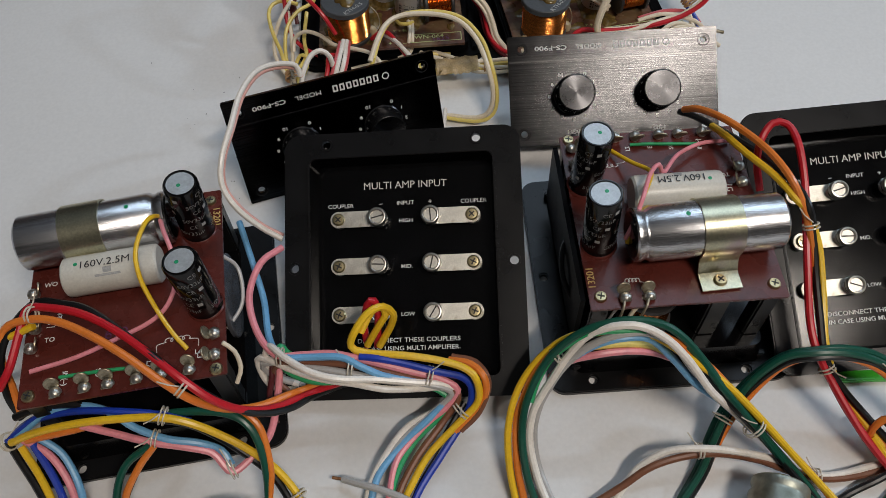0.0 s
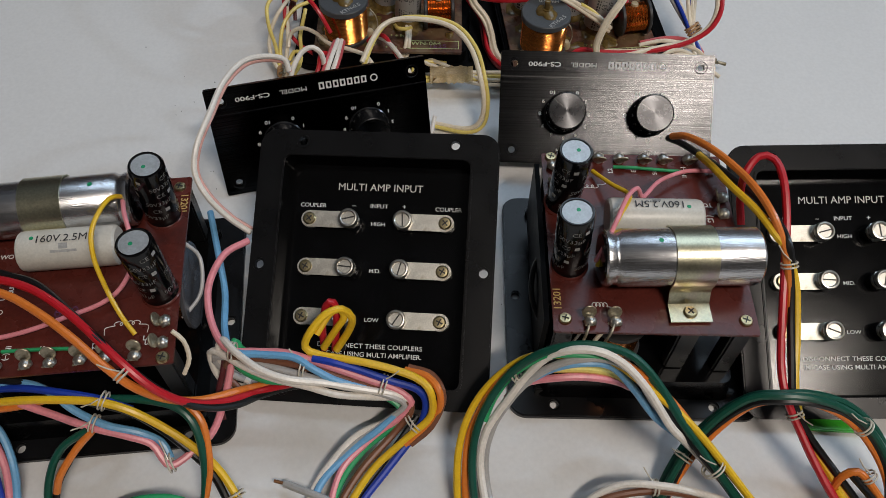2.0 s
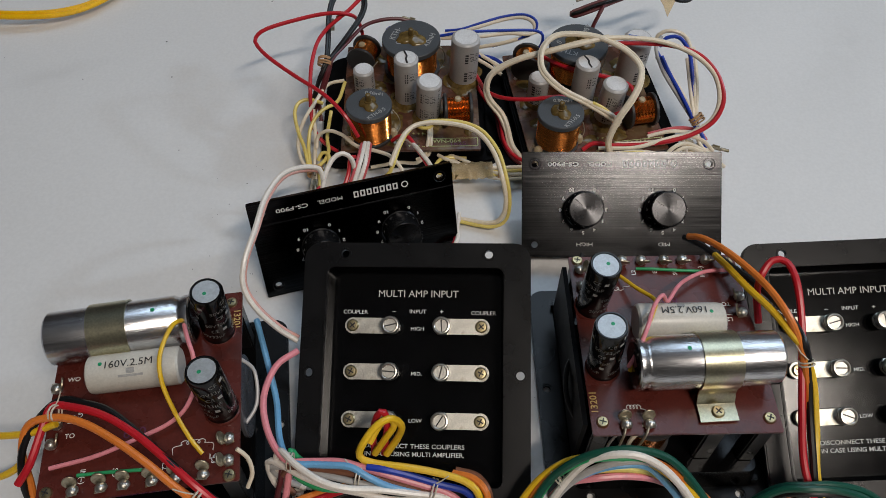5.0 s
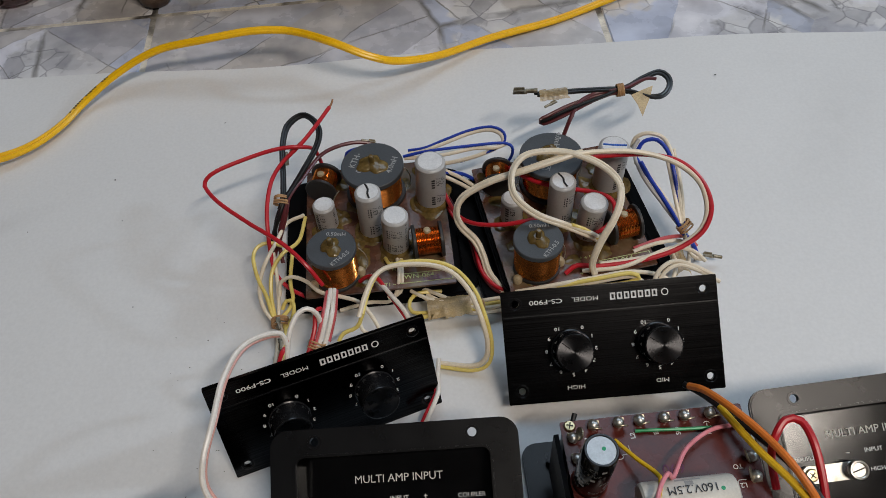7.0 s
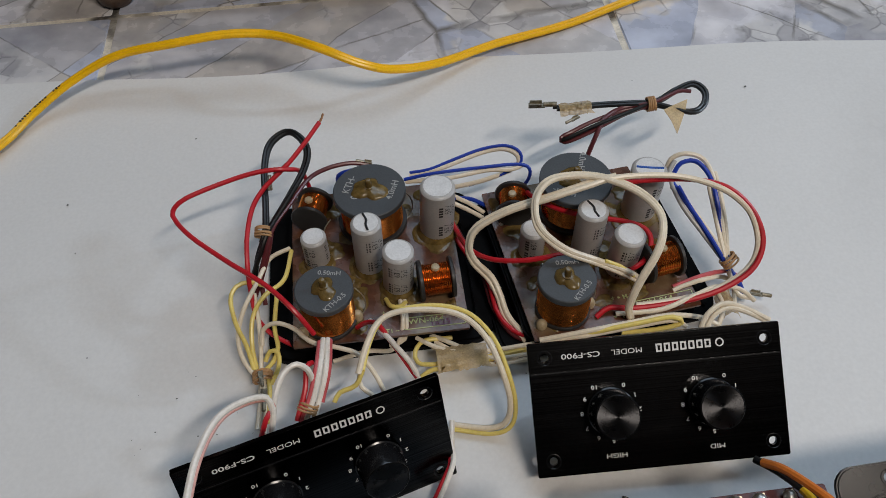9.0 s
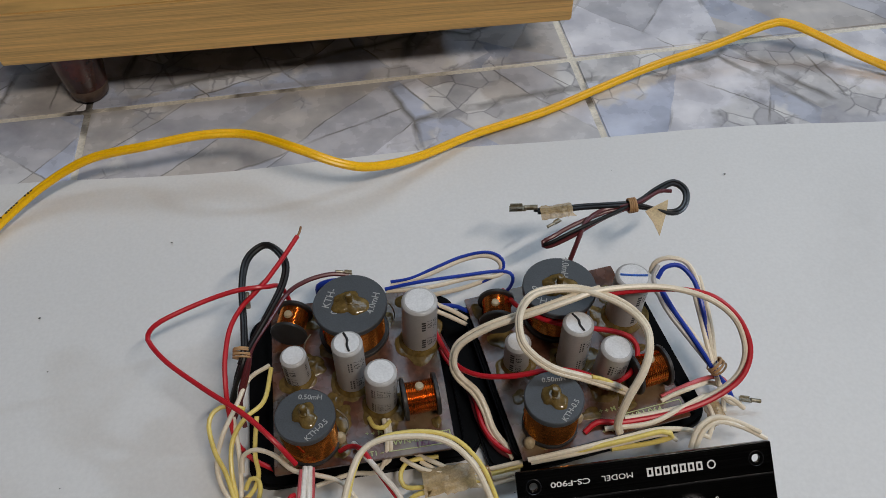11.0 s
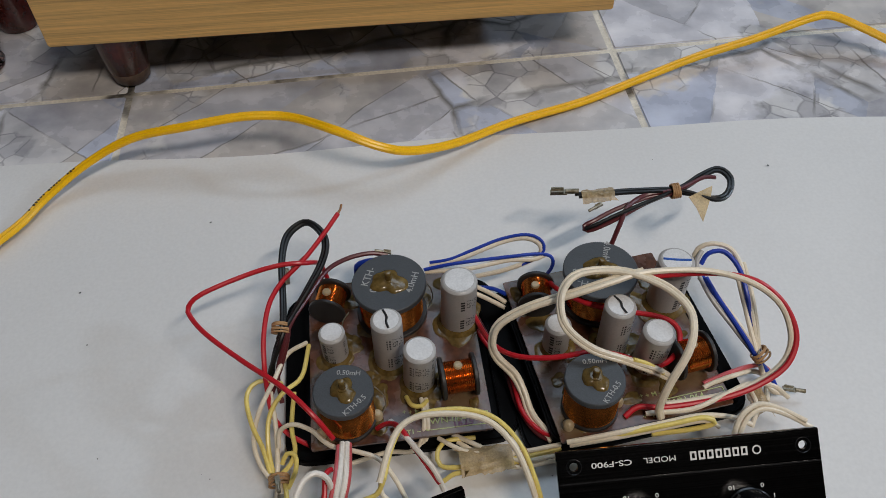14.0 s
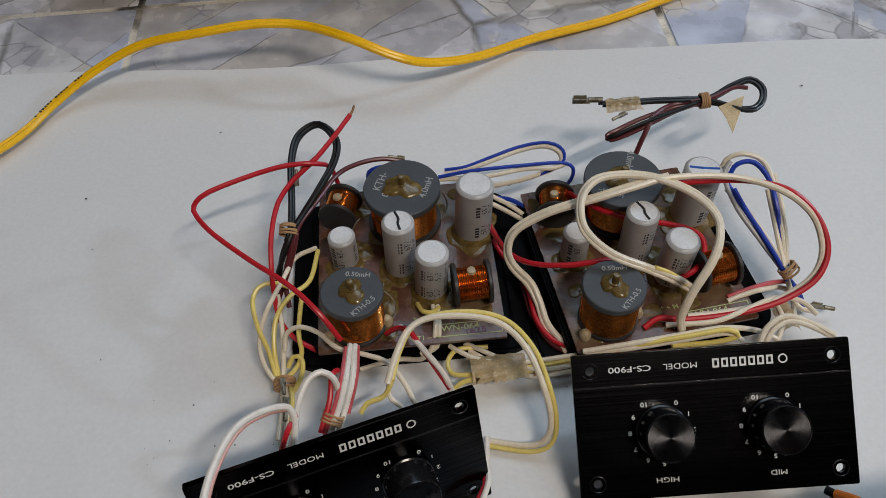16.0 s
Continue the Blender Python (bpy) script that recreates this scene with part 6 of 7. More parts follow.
strand(h, "black", 0.0017, (-0.1285, 0.2028, 0.0300), (-0.1351, 0.1929, 0.0200), (-0.1360, 0.1816, 0.0100), (-0.1305, 0.1708, 0.0040), (-0.1182, 0.1514, 0.0040))
tie(h, 0.007, (-0.1907, 0.2185, 0.0330))
tie(h, 0.007, (-0.1131, 0.2223, 0.0490))
tie(h, 0.007, (-0.1183, 0.2149, 0.0400))
tie(h, 0.007, (-0.0845, 0.2036, 0.0270))
tie(h, 0.006, (-0.0556, 0.1955, 0.0120))
h = harness("wire_pair", "green, white and brown wires arched on the sheet", "wire pair")
strand(h, "green", 0.0018, (-0.1358, 0.1569, 0.0040), (-0.1255, 0.1731, 0.0040), (-0.1153, 0.1820, 0.0120), (-0.1019, 0.1876, 0.0180), (-0.0861, 0.1900, 0.0200), (-0.0736, 0.1886, 0.0160), (-0.0634, 0.1824, 0.0100), (-0.0526, 0.1734, 0.0040), (-0.0362, 0.1584, 0.0040))
strand(h, "white", 0.0017, (-0.1337, 0.1567, 0.0040), (-0.1223, 0.1721, 0.0040), (-0.1118, 0.1798, 0.0120), (-0.0975, 0.1850, 0.0160), (-0.0840, 0.1876, 0.0140), (-0.0739, 0.1843, 0.0100), (-0.0632, 0.1757, 0.0040), (-0.0460, 0.1610, 0.0040))
strand(h, "brown", 0.0017, (-0.1319, 0.1604, 0.0040), (-0.1166, 0.1724, 0.0040), (-0.1010, 0.1811, 0.0100), (-0.0865, 0.1835, 0.0120), (-0.0724, 0.1821, 0.0080), (-0.0586, 0.1745, 0.0040), (-0.0394, 0.1630, 0.0040))
strand(h, "orange", 0.0018, (-0.1972, 0.1559, 0.0040), (-0.1846, 0.1694, 0.0040), (-0.1772, 0.1740, 0.0080), (-0.1669, 0.1740, 0.0080), (-0.1567, 0.1694, 0.0040), (-0.1353, 0.1591, 0.0040))
h = harness("capacitor_lead", "yellow and pink insulated leads of the capacitors on the turned board", "wire")
strand(h, "yellow", 0.0011, (-0.1176, 0.3117, 0.0820), (-0.1202, 0.3018, 0.0920), (-0.1221, 0.2851, 0.0930), (-0.1203, 0.2738, 0.0870), (-0.1139, 0.2624, 0.0790), (-0.1070, 0.2533, 0.0700), (-0.1013, 0.2480, 0.0645))
strand(h, "pink", 0.0011, (-0.1203, 0.3127, 0.0820), (-0.1127, 0.2968, 0.0880), (-0.1084, 0.2876, 0.0860), (-0.1096, 0.2814, 0.0720), (-0.1129, 0.2697, 0.0680), (-0.1204, 0.2620, 0.0660), (-0.1330, 0.2545, 0.0660), (-0.1506, 0.2452, 0.0660), (-0.1716, 0.2391, 0.0645))
h = harness("capacitor_lead", "yellow and pink insulated leads of the capacitors on the board", "wire")
strand(h, "yellow", 0.0011, (0.1069, 0.3554, 0.0660), (0.1143, 0.3426, 0.0720), (0.1208, 0.3322, 0.0780), (0.1204, 0.3253, 0.0820), (0.1138, 0.3105, 0.0870), (0.1076, 0.2978, 0.0840), (0.1047, 0.2912, 0.0740))
strand(h, "pink", 0.0011, (0.1702, 0.3600, 0.0650), (0.1545, 0.3565, 0.0680), (0.1391, 0.3459, 0.0720), (0.1282, 0.3302, 0.0780), (0.1238, 0.3288, 0.0860), (0.1177, 0.3205, 0.0890), (0.1111, 0.3043, 0.0910), (0.1062, 0.2948, 0.0840), (0.1039, 0.2926, 0.0760))
strand(h, "grey", 0.0007, (0.1016, 0.2697, 0.0650), (0.0998, 0.2656, 0.0620), (0.0956, 0.2634, 0.0500), (0.0938, 0.2600, 0.0450))
strand(h, "cream", 0.0011, (0.1138, 0.2703, 0.0650), (0.1088, 0.2656, 0.0600), (0.1053, 0.2634, 0.0520), (0.1057, 0.2607, 0.0450))
strand(h, "black", 0.0014, (0.0910, 0.3767, 0.0550), (0.0850, 0.3607, 0.0500), (0.0820, 0.3411, 0.0420), (0.0819, 0.3129, 0.0360), (0.0860, 0.2863, 0.0300), (0.0908, 0.2761, 0.0260))
strand(h, "black", 0.0014, (0.0894, 0.3191, 0.0500), (0.0796, 0.3104, 0.0450), (0.0778, 0.2945, 0.0400), (0.0838, 0.2801, 0.0340))
strand(h, "cream", 0.0011, (-0.0854, 0.2505, 0.0650), (-0.0808, 0.2484, 0.0600), (-0.0792, 0.2438, 0.0520), (-0.0818, 0.2387, 0.0460))
strand(h, "grey", 0.001, (-0.0942, 0.3021, 0.0600), (-0.0870, 0.2987, 0.0520), (-0.0850, 0.2834, 0.0440), (-0.0920, 0.2709, 0.0400))
h = harness("wire_harness", "red and black wires with clips, bound by a rubber band", "wire harness")
strand(h, "red", 0.0014, (-0.0486, 0.4826, 0.0400), (-0.0574, 0.4897, 0.0530), (-0.0719, 0.5037, 0.0580), (-0.0941, 0.5220, 0.0580), (-0.1143, 0.5401, 0.0580), (-0.1248, 0.5530, 0.0580), (-0.1266, 0.5590, 0.0600), (-0.1192, 0.5641, 0.0640), (-0.0968, 0.5731, 0.0660), (-0.0774, 0.5773, 0.0680), (-0.0618, 0.5795, 0.0660), (-0.0565, 0.5913, 0.0500), (-0.0541, 0.5955, 0.0260))
strand(h, "red", 0.0014, (-0.0647, 0.4956, 0.0100), (-0.0766, 0.5023, 0.0130), (-0.0843, 0.5099, 0.0200), (-0.0864, 0.5212, 0.0320), (-0.0866, 0.5304, 0.0420), (-0.0862, 0.5444, 0.0500), (-0.0832, 0.5600, 0.0560), (-0.0767, 0.5710, 0.0600), (-0.0685, 0.5776, 0.0640), (-0.0620, 0.5841, 0.0660), (-0.0519, 0.5968, 0.0700), (-0.0433, 0.6085, 0.0740))
strand(h, "bare", 0.0007, (-0.0433, 0.6085, 0.0740), (-0.0419, 0.6113, 0.0745), (-0.0412, 0.6146, 0.0750))
strand(h, "black", 0.0014, (-0.0790, 0.5428, 0.0460), (-0.0766, 0.5476, 0.0500), (-0.0766, 0.5646, 0.0550), (-0.0777, 0.5870, 0.0600), (-0.0749, 0.6039, 0.0640), (-0.0648, 0.6120, 0.0660), (-0.0562, 0.6072, 0.0660), (-0.0508, 0.5967, 0.0640), (-0.0531, 0.5845, 0.0600), (-0.0614, 0.5688, 0.0560), (-0.0696, 0.5558, 0.0520), (-0.0746, 0.5466, 0.0500), (-0.0791, 0.5383, 0.0440), (-0.0859, 0.5314, 0.0300), (-0.0881, 0.5228, 0.0200))
strand(h, "black", 0.0014, (-0.0764, 0.5459, 0.0470), (-0.0753, 0.5491, 0.0490), (-0.0756, 0.5654, 0.0540), (-0.0766, 0.5878, 0.0590), (-0.0734, 0.6033, 0.0630), (-0.0643, 0.6110, 0.0650), (-0.0573, 0.6064, 0.0650), (-0.0527, 0.5970, 0.0630), (-0.0550, 0.5857, 0.0590), (-0.0632, 0.5690, 0.0550), (-0.0711, 0.5555, 0.0510), (-0.0763, 0.5471, 0.0480), (-0.0818, 0.5376, 0.0400), (-0.0854, 0.5303, 0.0260))
strand(h, "maroon", 0.0014, (-0.0171, 0.5995, 0.0450), (-0.0279, 0.5990, 0.0480), (-0.0413, 0.5941, 0.0500), (-0.0528, 0.5849, 0.0510), (-0.0631, 0.5660, 0.0510), (-0.0716, 0.5505, 0.0500), (-0.0760, 0.5400, 0.0440), (-0.0814, 0.5310, 0.0300), (-0.0805, 0.5195, 0.0180))
strand(h, "maroon", 0.0014, (-0.0732, 0.5523, 0.0490), (-0.0741, 0.5432, 0.0450), (-0.0789, 0.5338, 0.0340), (-0.0862, 0.5246, 0.0200))
band(h, 0.0075, (-0.0774, 0.5477, 0.0490))
clip(h, 0.004, (-0.0680, 0.5794, 0.0640))
clip(h, 0.004, (-0.0734, 0.5748, 0.0580))
clip(h, 0.004, (-0.0177, 0.6005, 0.0460))
h = harness("wire_harness", "cream and yellow wires in loops, bound beside the filter board", "wire harness")
strand(h, "cream", 0.0013, (-0.0665, 0.5519, 0.0280), (-0.0760, 0.5405, 0.0340), (-0.0824, 0.5241, 0.0340), (-0.0902, 0.5083, 0.0290), (-0.0940, 0.4965, 0.0200), (-0.0913, 0.4860, 0.0130), (-0.0841, 0.4763, 0.0100))
strand(h, "lemon", 0.0013, (-0.0651, 0.5500, 0.0280), (-0.0681, 0.5277, 0.0300), (-0.0781, 0.5180, 0.0300), (-0.0856, 0.5082, 0.0240), (-0.0869, 0.4947, 0.0160), (-0.0841, 0.4799, 0.0100))
strand(h, "lemon", 0.0013, (-0.0777, 0.5220, 0.0330), (-0.0872, 0.5246, 0.0340), (-0.0940, 0.5221, 0.0340), (-0.0972, 0.5152, 0.0310), (-0.0941, 0.5020, 0.0260), (-0.0895, 0.4930, 0.0180), (-0.0858, 0.4812, 0.0110))
strand(h, "lemon", 0.0013, (-0.0722, 0.5196, 0.0280), (-0.0740, 0.5021, 0.0200), (-0.0721, 0.4909, 0.0170), (-0.0746, 0.4833, 0.0150), (-0.0791, 0.4795, 0.0130))
strand(h, "lemon", 0.0013, (-0.0792, 0.4843, 0.0140), (-0.0762, 0.4881, 0.0180), (-0.0717, 0.4866, 0.0180), (-0.0718, 0.4800, 0.0140), (-0.0762, 0.4721, 0.0100))
strand(h, "cream", 0.0013, (-0.0807, 0.4921, 0.0180), (-0.0793, 0.4986, 0.0240), (-0.0716, 0.4990, 0.0290), (-0.0613, 0.4938, 0.0300), (-0.0513, 0.4842, 0.0300), (-0.0367, 0.4793, 0.0300), (-0.0263, 0.4742, 0.0300), (-0.0185, 0.4631, 0.0290), (-0.0133, 0.4531, 0.0250))
strand(h, "cream", 0.0013, (-0.0850, 0.5208, 0.0280), (-0.0827, 0.5054, 0.0220), (-0.0817, 0.4905, 0.0160), (-0.0820, 0.4761, 0.0100), (-0.0820, 0.4600, 0.0080), (-0.0831, 0.4478, 0.0060))
strand(h, "cream", 0.0013, (-0.0807, 0.4760, 0.0100), (-0.0787, 0.4592, 0.0090), (-0.0790, 0.4442, 0.0060))
strand(h, "lemon", 0.0013, (-0.0779, 0.4758, 0.0100), (-0.0764, 0.4652, 0.0100), (-0.0773, 0.4501, 0.0070))
band(h, 0.0085, (-0.0808, 0.4762, 0.0110))
clip(h, 0.005, (-0.0790, 0.4644, 0.0120))
clip(h, 0.004, (-0.0802, 0.4732, 0.0180))
h = harness("wire_harness", "white and red wires in loops behind the leaning control panel", "wire harness")
strand(h, "white", 0.0016, (-0.0498, 0.4580, 0.0360), (-0.0510, 0.4602, 0.0420), (-0.0561, 0.4616, 0.0460), (-0.0626, 0.4579, 0.0450), (-0.0673, 0.4483, 0.0400), (-0.0694, 0.4386, 0.0320), (-0.0721, 0.4307, 0.0200))
strand(h, "white", 0.0015, (-0.0447, 0.4832, 0.0340), (-0.0456, 0.4637, 0.0380), (-0.0491, 0.4510, 0.0320), (-0.0546, 0.4397, 0.0240), (-0.0589, 0.4323, 0.0140))
strand(h, "salmon", 0.0014, (-0.0465, 0.4816, 0.0340), (-0.0474, 0.4639, 0.0380), (-0.0511, 0.4512, 0.0320), (-0.0566, 0.4399, 0.0240))
strand(h, "white", 0.0015, (-0.0423, 0.4830, 0.0340), (-0.0427, 0.4629, 0.0360), (-0.0473, 0.4491, 0.0280), (-0.0523, 0.4383, 0.0200))
strand(h, "red", 0.0014, (-0.0498, 0.4679, 0.0360), (-0.0526, 0.4643, 0.0380), (-0.0535, 0.4535, 0.0340), (-0.0584, 0.4406, 0.0260))
strand(h, "salmon", 0.0014, (-0.0412, 0.4828, 0.0330), (-0.0414, 0.4634, 0.0350), (-0.0458, 0.4495, 0.0270))
strand(h, "red", 0.0014, (-0.0706, 0.4424, 0.0340), (-0.0726, 0.4379, 0.0340), (-0.0761, 0.4329, 0.0260))
band(h, 0.008, (-0.0528, 0.4464, 0.0280))
strand(h, "white", 0.0015, (-0.0202, 0.4991, 0.0240), (-0.0138, 0.4876, 0.0310), (-0.0065, 0.4761, 0.0330), (0.0012, 0.4670, 0.0280), (0.0054, 0.4603, 0.0180))
strand(h, "red", 0.0014, (-0.0276, 0.4959, 0.0230), (-0.0221, 0.4948, 0.0290), (-0.0157, 0.4912, 0.0320), (-0.0094, 0.4805, 0.0320), (-0.0033, 0.4713, 0.0290), (0.0036, 0.4623, 0.0220))
strand(h, "cream", 0.0013, (-0.0030, 0.5113, 0.0240), (-0.0019, 0.4997, 0.0250), (-0.0041, 0.4915, 0.0160), (-0.0100, 0.4876, 0.0100), (-0.0235, 0.4893, 0.0080), (-0.0427, 0.4851, 0.0070))
strand(h, "cream", 0.0013, (-0.0005, 0.5110, 0.0240), (-0.0001, 0.4984, 0.0240), (-0.0020, 0.4919, 0.0140), (-0.0106, 0.4907, 0.0100))
strand(h, "lemon", 0.0013, (-0.0111, 0.5142, 0.0220), (-0.0082, 0.5065, 0.0260), (-0.0031, 0.5050, 0.0270), (0.0001, 0.5098, 0.0240))
strand(h, "lemon", 0.0013, (-0.0393, 0.4483, 0.0280), (-0.0360, 0.4520, 0.0310), (-0.0276, 0.4538, 0.0340), (-0.0234, 0.4589, 0.0400))
strand(h, "cream", 0.0013, (-0.0230, 0.4673, 0.0340), (-0.0260, 0.4609, 0.0310), (-0.0253, 0.4559, 0.0280), (-0.0198, 0.4526, 0.0240))
h = harness("wire_harness", "long cream and yellow wire pair arched beside the control panel", "wire pair")
strand(h, "lemon", 0.0012, (-0.0234, 0.4589, 0.0400), (-0.0189, 0.4716, 0.0460), (-0.0121, 0.4819, 0.0500), (-0.0004, 0.4865, 0.0520), (0.0188, 0.4865, 0.0520), (0.0336, 0.4812, 0.0500), (0.0443, 0.4701, 0.0440), (0.0498, 0.4575, 0.0360), (0.0534, 0.4434, 0.0240), (0.0512, 0.4355, 0.0120), (0.0411, 0.4342, 0.0060), (0.0201, 0.4391, 0.0050))
strand(h, "cream", 0.0016, (-0.0258, 0.4568, 0.0400), (-0.0209, 0.4694, 0.0460), (-0.0145, 0.4800, 0.0500), (-0.0034, 0.4847, 0.0520), (0.0171, 0.4838, 0.0520), (0.0311, 0.4789, 0.0500), (0.0412, 0.4690, 0.0440), (0.0470, 0.4564, 0.0360), (0.0508, 0.4437, 0.0240), (0.0489, 0.4383, 0.0120), (0.0403, 0.4375, 0.0060), (0.0203, 0.4417, 0.0050))
h = harness("wire_pair", "white and red wire pair hanging over the leaning control panel", "wire pair")
strand(h, "white", 0.0016, (-0.0662, 0.4352, 0.0500), (-0.0682, 0.4387, 0.0560), (-0.0777, 0.4342, 0.0620), (-0.0878, 0.4234, 0.0670), (-0.0940, 0.4031, 0.0700), (-0.0963, 0.3790, 0.0700), (-0.1005, 0.3617, 0.0640), (-0.1011, 0.3502, 0.0550), (-0.0945, 0.3415, 0.0460), (-0.0812, 0.3310, 0.0420), (-0.0695, 0.3254, 0.0380))
strand(h, "blush", 0.0013, (-0.0663, 0.4384, 0.0470), (-0.0687, 0.4393, 0.0530), (-0.0775, 0.4344, 0.0590), (-0.0870, 0.4241, 0.0640), (-0.0933, 0.4044, 0.0670), (-0.0959, 0.3811, 0.0670), (-0.1002, 0.3635, 0.0610), (-0.1009, 0.3528, 0.0520), (-0.0940, 0.3441, 0.0440), (-0.0810, 0.3338, 0.0400), (-0.0695, 0.3283, 0.0370))
h = harness("wire_pair", "white and red wires passing under the leaning panel's corner", "wire pair")
strand(h, "white", 0.0014, (0.0203, 0.4405, 0.0120), (0.0191, 0.4264, 0.0120), (0.0192, 0.4178, 0.0140), (0.0153, 0.4086, 0.0120), (0.0096, 0.3998, 0.0060))
strand(h, "red", 0.0013, (0.0179, 0.4234, 0.0120), (0.0174, 0.4167, 0.0120), (0.0126, 0.4081, 0.0100), (0.0067, 0.3990, 0.0050))
h = harness("wire_bundle", "cream and yellow wires folded under yellowed tape", "wire bundle")
strand(h, "lemon", 0.0013, (0.0248, 0.4927, 0.0100), (0.0093, 0.4909, 0.0120), (0.0035, 0.4844, 0.0120), (0.0047, 0.4771, 0.0120), (0.0124, 0.4747, 0.0130), (0.0296, 0.4754, 0.0140), (0.0485, 0.4769, 0.0140), (0.0697, 0.4813, 0.0120))
strand(h, "cream", 0.0013, (0.0047, 0.4926, 0.0130), (0.0132, 0.4854, 0.0150), (0.0238, 0.4802, 0.0160), (0.0423, 0.4785, 0.0160), (0.0697, 0.4823, 0.0140))
strand(h, "cream", 0.0013, (0.0122, 0.4961, 0.0100), (0.0213, 0.4889, 0.0130), (0.0333, 0.4812, 0.0140), (0.0482, 0.4748, 0.0140), (0.0678, 0.4787, 0.0100))
strand(h, "lemon", 0.0013, (0.0056, 0.4689, 0.0100), (0.0121, 0.4712, 0.0130), (0.0230, 0.4714, 0.0140), (0.0387, 0.4735, 0.0140), (0.0681, 0.4805, 0.0100))
strand(h, "cream", 0.0013, (0.0150, 0.4909, 0.0100), (0.0299, 0.4791, 0.0120), (0.0449, 0.4724, 0.0120), (0.0677, 0.4766, 0.0080))
band(h, 0.0075, (0.0486, 0.4772, 0.0130))
tape(h, 0.014, (0.0290, 0.4765, 0.0165))
h = harness("wire_bundle", "blue and white wires looped behind the filter board", "wire bundle")
strand(h, "blue", 0.0011, (0.0040, 0.5897, 0.0400), (0.0232, 0.5893, 0.0440), (0.0508, 0.5894, 0.0460), (0.0733, 0.5900, 0.0460), (0.0807, 0.5874, 0.0440), (0.0794, 0.5861, 0.0340), (0.0705, 0.5867, 0.0240), (0.0549, 0.5898, 0.0180))
strand(h, "cream", 0.0015, (0.0076, 0.5922, 0.0400), (0.0269, 0.5932, 0.0440), (0.0519, 0.5999, 0.0480), (0.0664, 0.5999, 0.0500), (0.0743, 0.5952, 0.0480), (0.0727, 0.5916, 0.0420), (0.0544, 0.5886, 0.0360), (0.0334, 0.5896, 0.0300), (0.0139, 0.5913, 0.0260))
strand(h, "cream", 0.0014, (0.0049, 0.5896, 0.0380), (0.0298, 0.5862, 0.0420), (0.0542, 0.5886, 0.0440), (0.0697, 0.5880, 0.0440), (0.0769, 0.5902, 0.0450))
strand(h, "blue", 0.001, (0.0078, 0.5932, 0.0420), (0.0200, 0.5929, 0.0440), (0.0341, 0.5963, 0.0470), (0.0519, 0.6008, 0.0500), (0.0675, 0.6007, 0.0520), (0.0757, 0.5960, 0.0500), (0.0747, 0.5914, 0.0440), (0.0613, 0.5889, 0.0380), (0.0440, 0.5895, 0.0310))
strand(h, "cream", 0.0014, (0.0295, 0.5852, 0.0300), (0.0431, 0.5808, 0.0240), (0.0542, 0.5773, 0.0160))
strand(h, "blue", 0.0013, (0.0328, 0.5829, 0.0280), (0.0452, 0.5839, 0.0240), (0.0547, 0.5821, 0.0180))
strand(h, "cream", 0.0014, (0.0258, 0.5836, 0.0280), (0.0411, 0.5780, 0.0220), (0.0515, 0.5748, 0.0160))
strand(h, "blue", 0.0018, (-0.0372, 0.5993, 0.0280), (-0.0362, 0.6004, 0.0360), (-0.0294, 0.5997, 0.0400), (-0.0216, 0.5980, 0.0420))
h = harness("wire_harness", "cream and red wires looped loosely over the filter board", "wire harness")
strand(h, "cream", 0.0017, (0.1225, 0.4868, 0.0260), (0.1204, 0.4877, 0.0360), (0.1248, 0.4930, 0.0500), (0.1338, 0.5019, 0.0620), (0.1388, 0.5120, 0.0680), (0.1396, 0.5237, 0.0700), (0.1317, 0.5362, 0.0720), (0.1172, 0.5455, 0.0740), (0.1025, 0.5503, 0.0740), (0.0866, 0.5493, 0.0740), (0.0779, 0.5427, 0.0720), (0.0743, 0.5324, 0.0700), (0.0760, 0.5216, 0.0660), (0.0877, 0.5117, 0.0600), (0.1068, 0.5092, 0.0500), (0.1238, 0.5082, 0.0400), (0.1316, 0.5087, 0.0320))
strand(h, "cream", 0.0012, (0.1244, 0.4873, 0.0250), (0.1223, 0.4882, 0.0350), (0.1268, 0.4935, 0.0480), (0.1359, 0.5025, 0.0600), (0.1410, 0.5130, 0.0660), (0.1416, 0.5260, 0.0690), (0.1338, 0.5390, 0.0710), (0.1189, 0.5484, 0.0730), (0.1032, 0.5534, 0.0730), (0.0859, 0.5521, 0.0730), (0.0767, 0.5446, 0.0710), (0.0729, 0.5330, 0.0690), (0.0744, 0.5210, 0.0650), (0.0866, 0.5103, 0.0590), (0.1060, 0.5077, 0.0490), (0.1226, 0.5070, 0.0380), (0.1311, 0.5078, 0.0300))
strand(h, "cream", 0.0017, (0.0673, 0.4867, 0.0120), (0.0580, 0.5015, 0.0140), (0.0544, 0.5135, 0.0200), (0.0503, 0.5216, 0.0260), (0.0414, 0.5281, 0.0340), (0.0388, 0.5323, 0.0420), (0.0435, 0.5378, 0.0500), (0.0610, 0.5404, 0.0600), (0.0858, 0.5414, 0.0680), (0.1047, 0.5443, 0.0720), (0.1207, 0.5473, 0.0740), (0.1428, 0.5472, 0.0740), (0.1616, 0.5451, 0.0720), (0.1807, 0.5403, 0.0660), (0.1935, 0.5332, 0.0580), (0.1987, 0.5245, 0.0500), (0.1988, 0.5155, 0.0420), (0.1936, 0.5085, 0.0340), (0.1805, 0.5027, 0.0280), (0.1646, 0.4988, 0.0250), (0.1466, 0.4973, 0.0230), (0.1287, 0.4962, 0.0230))
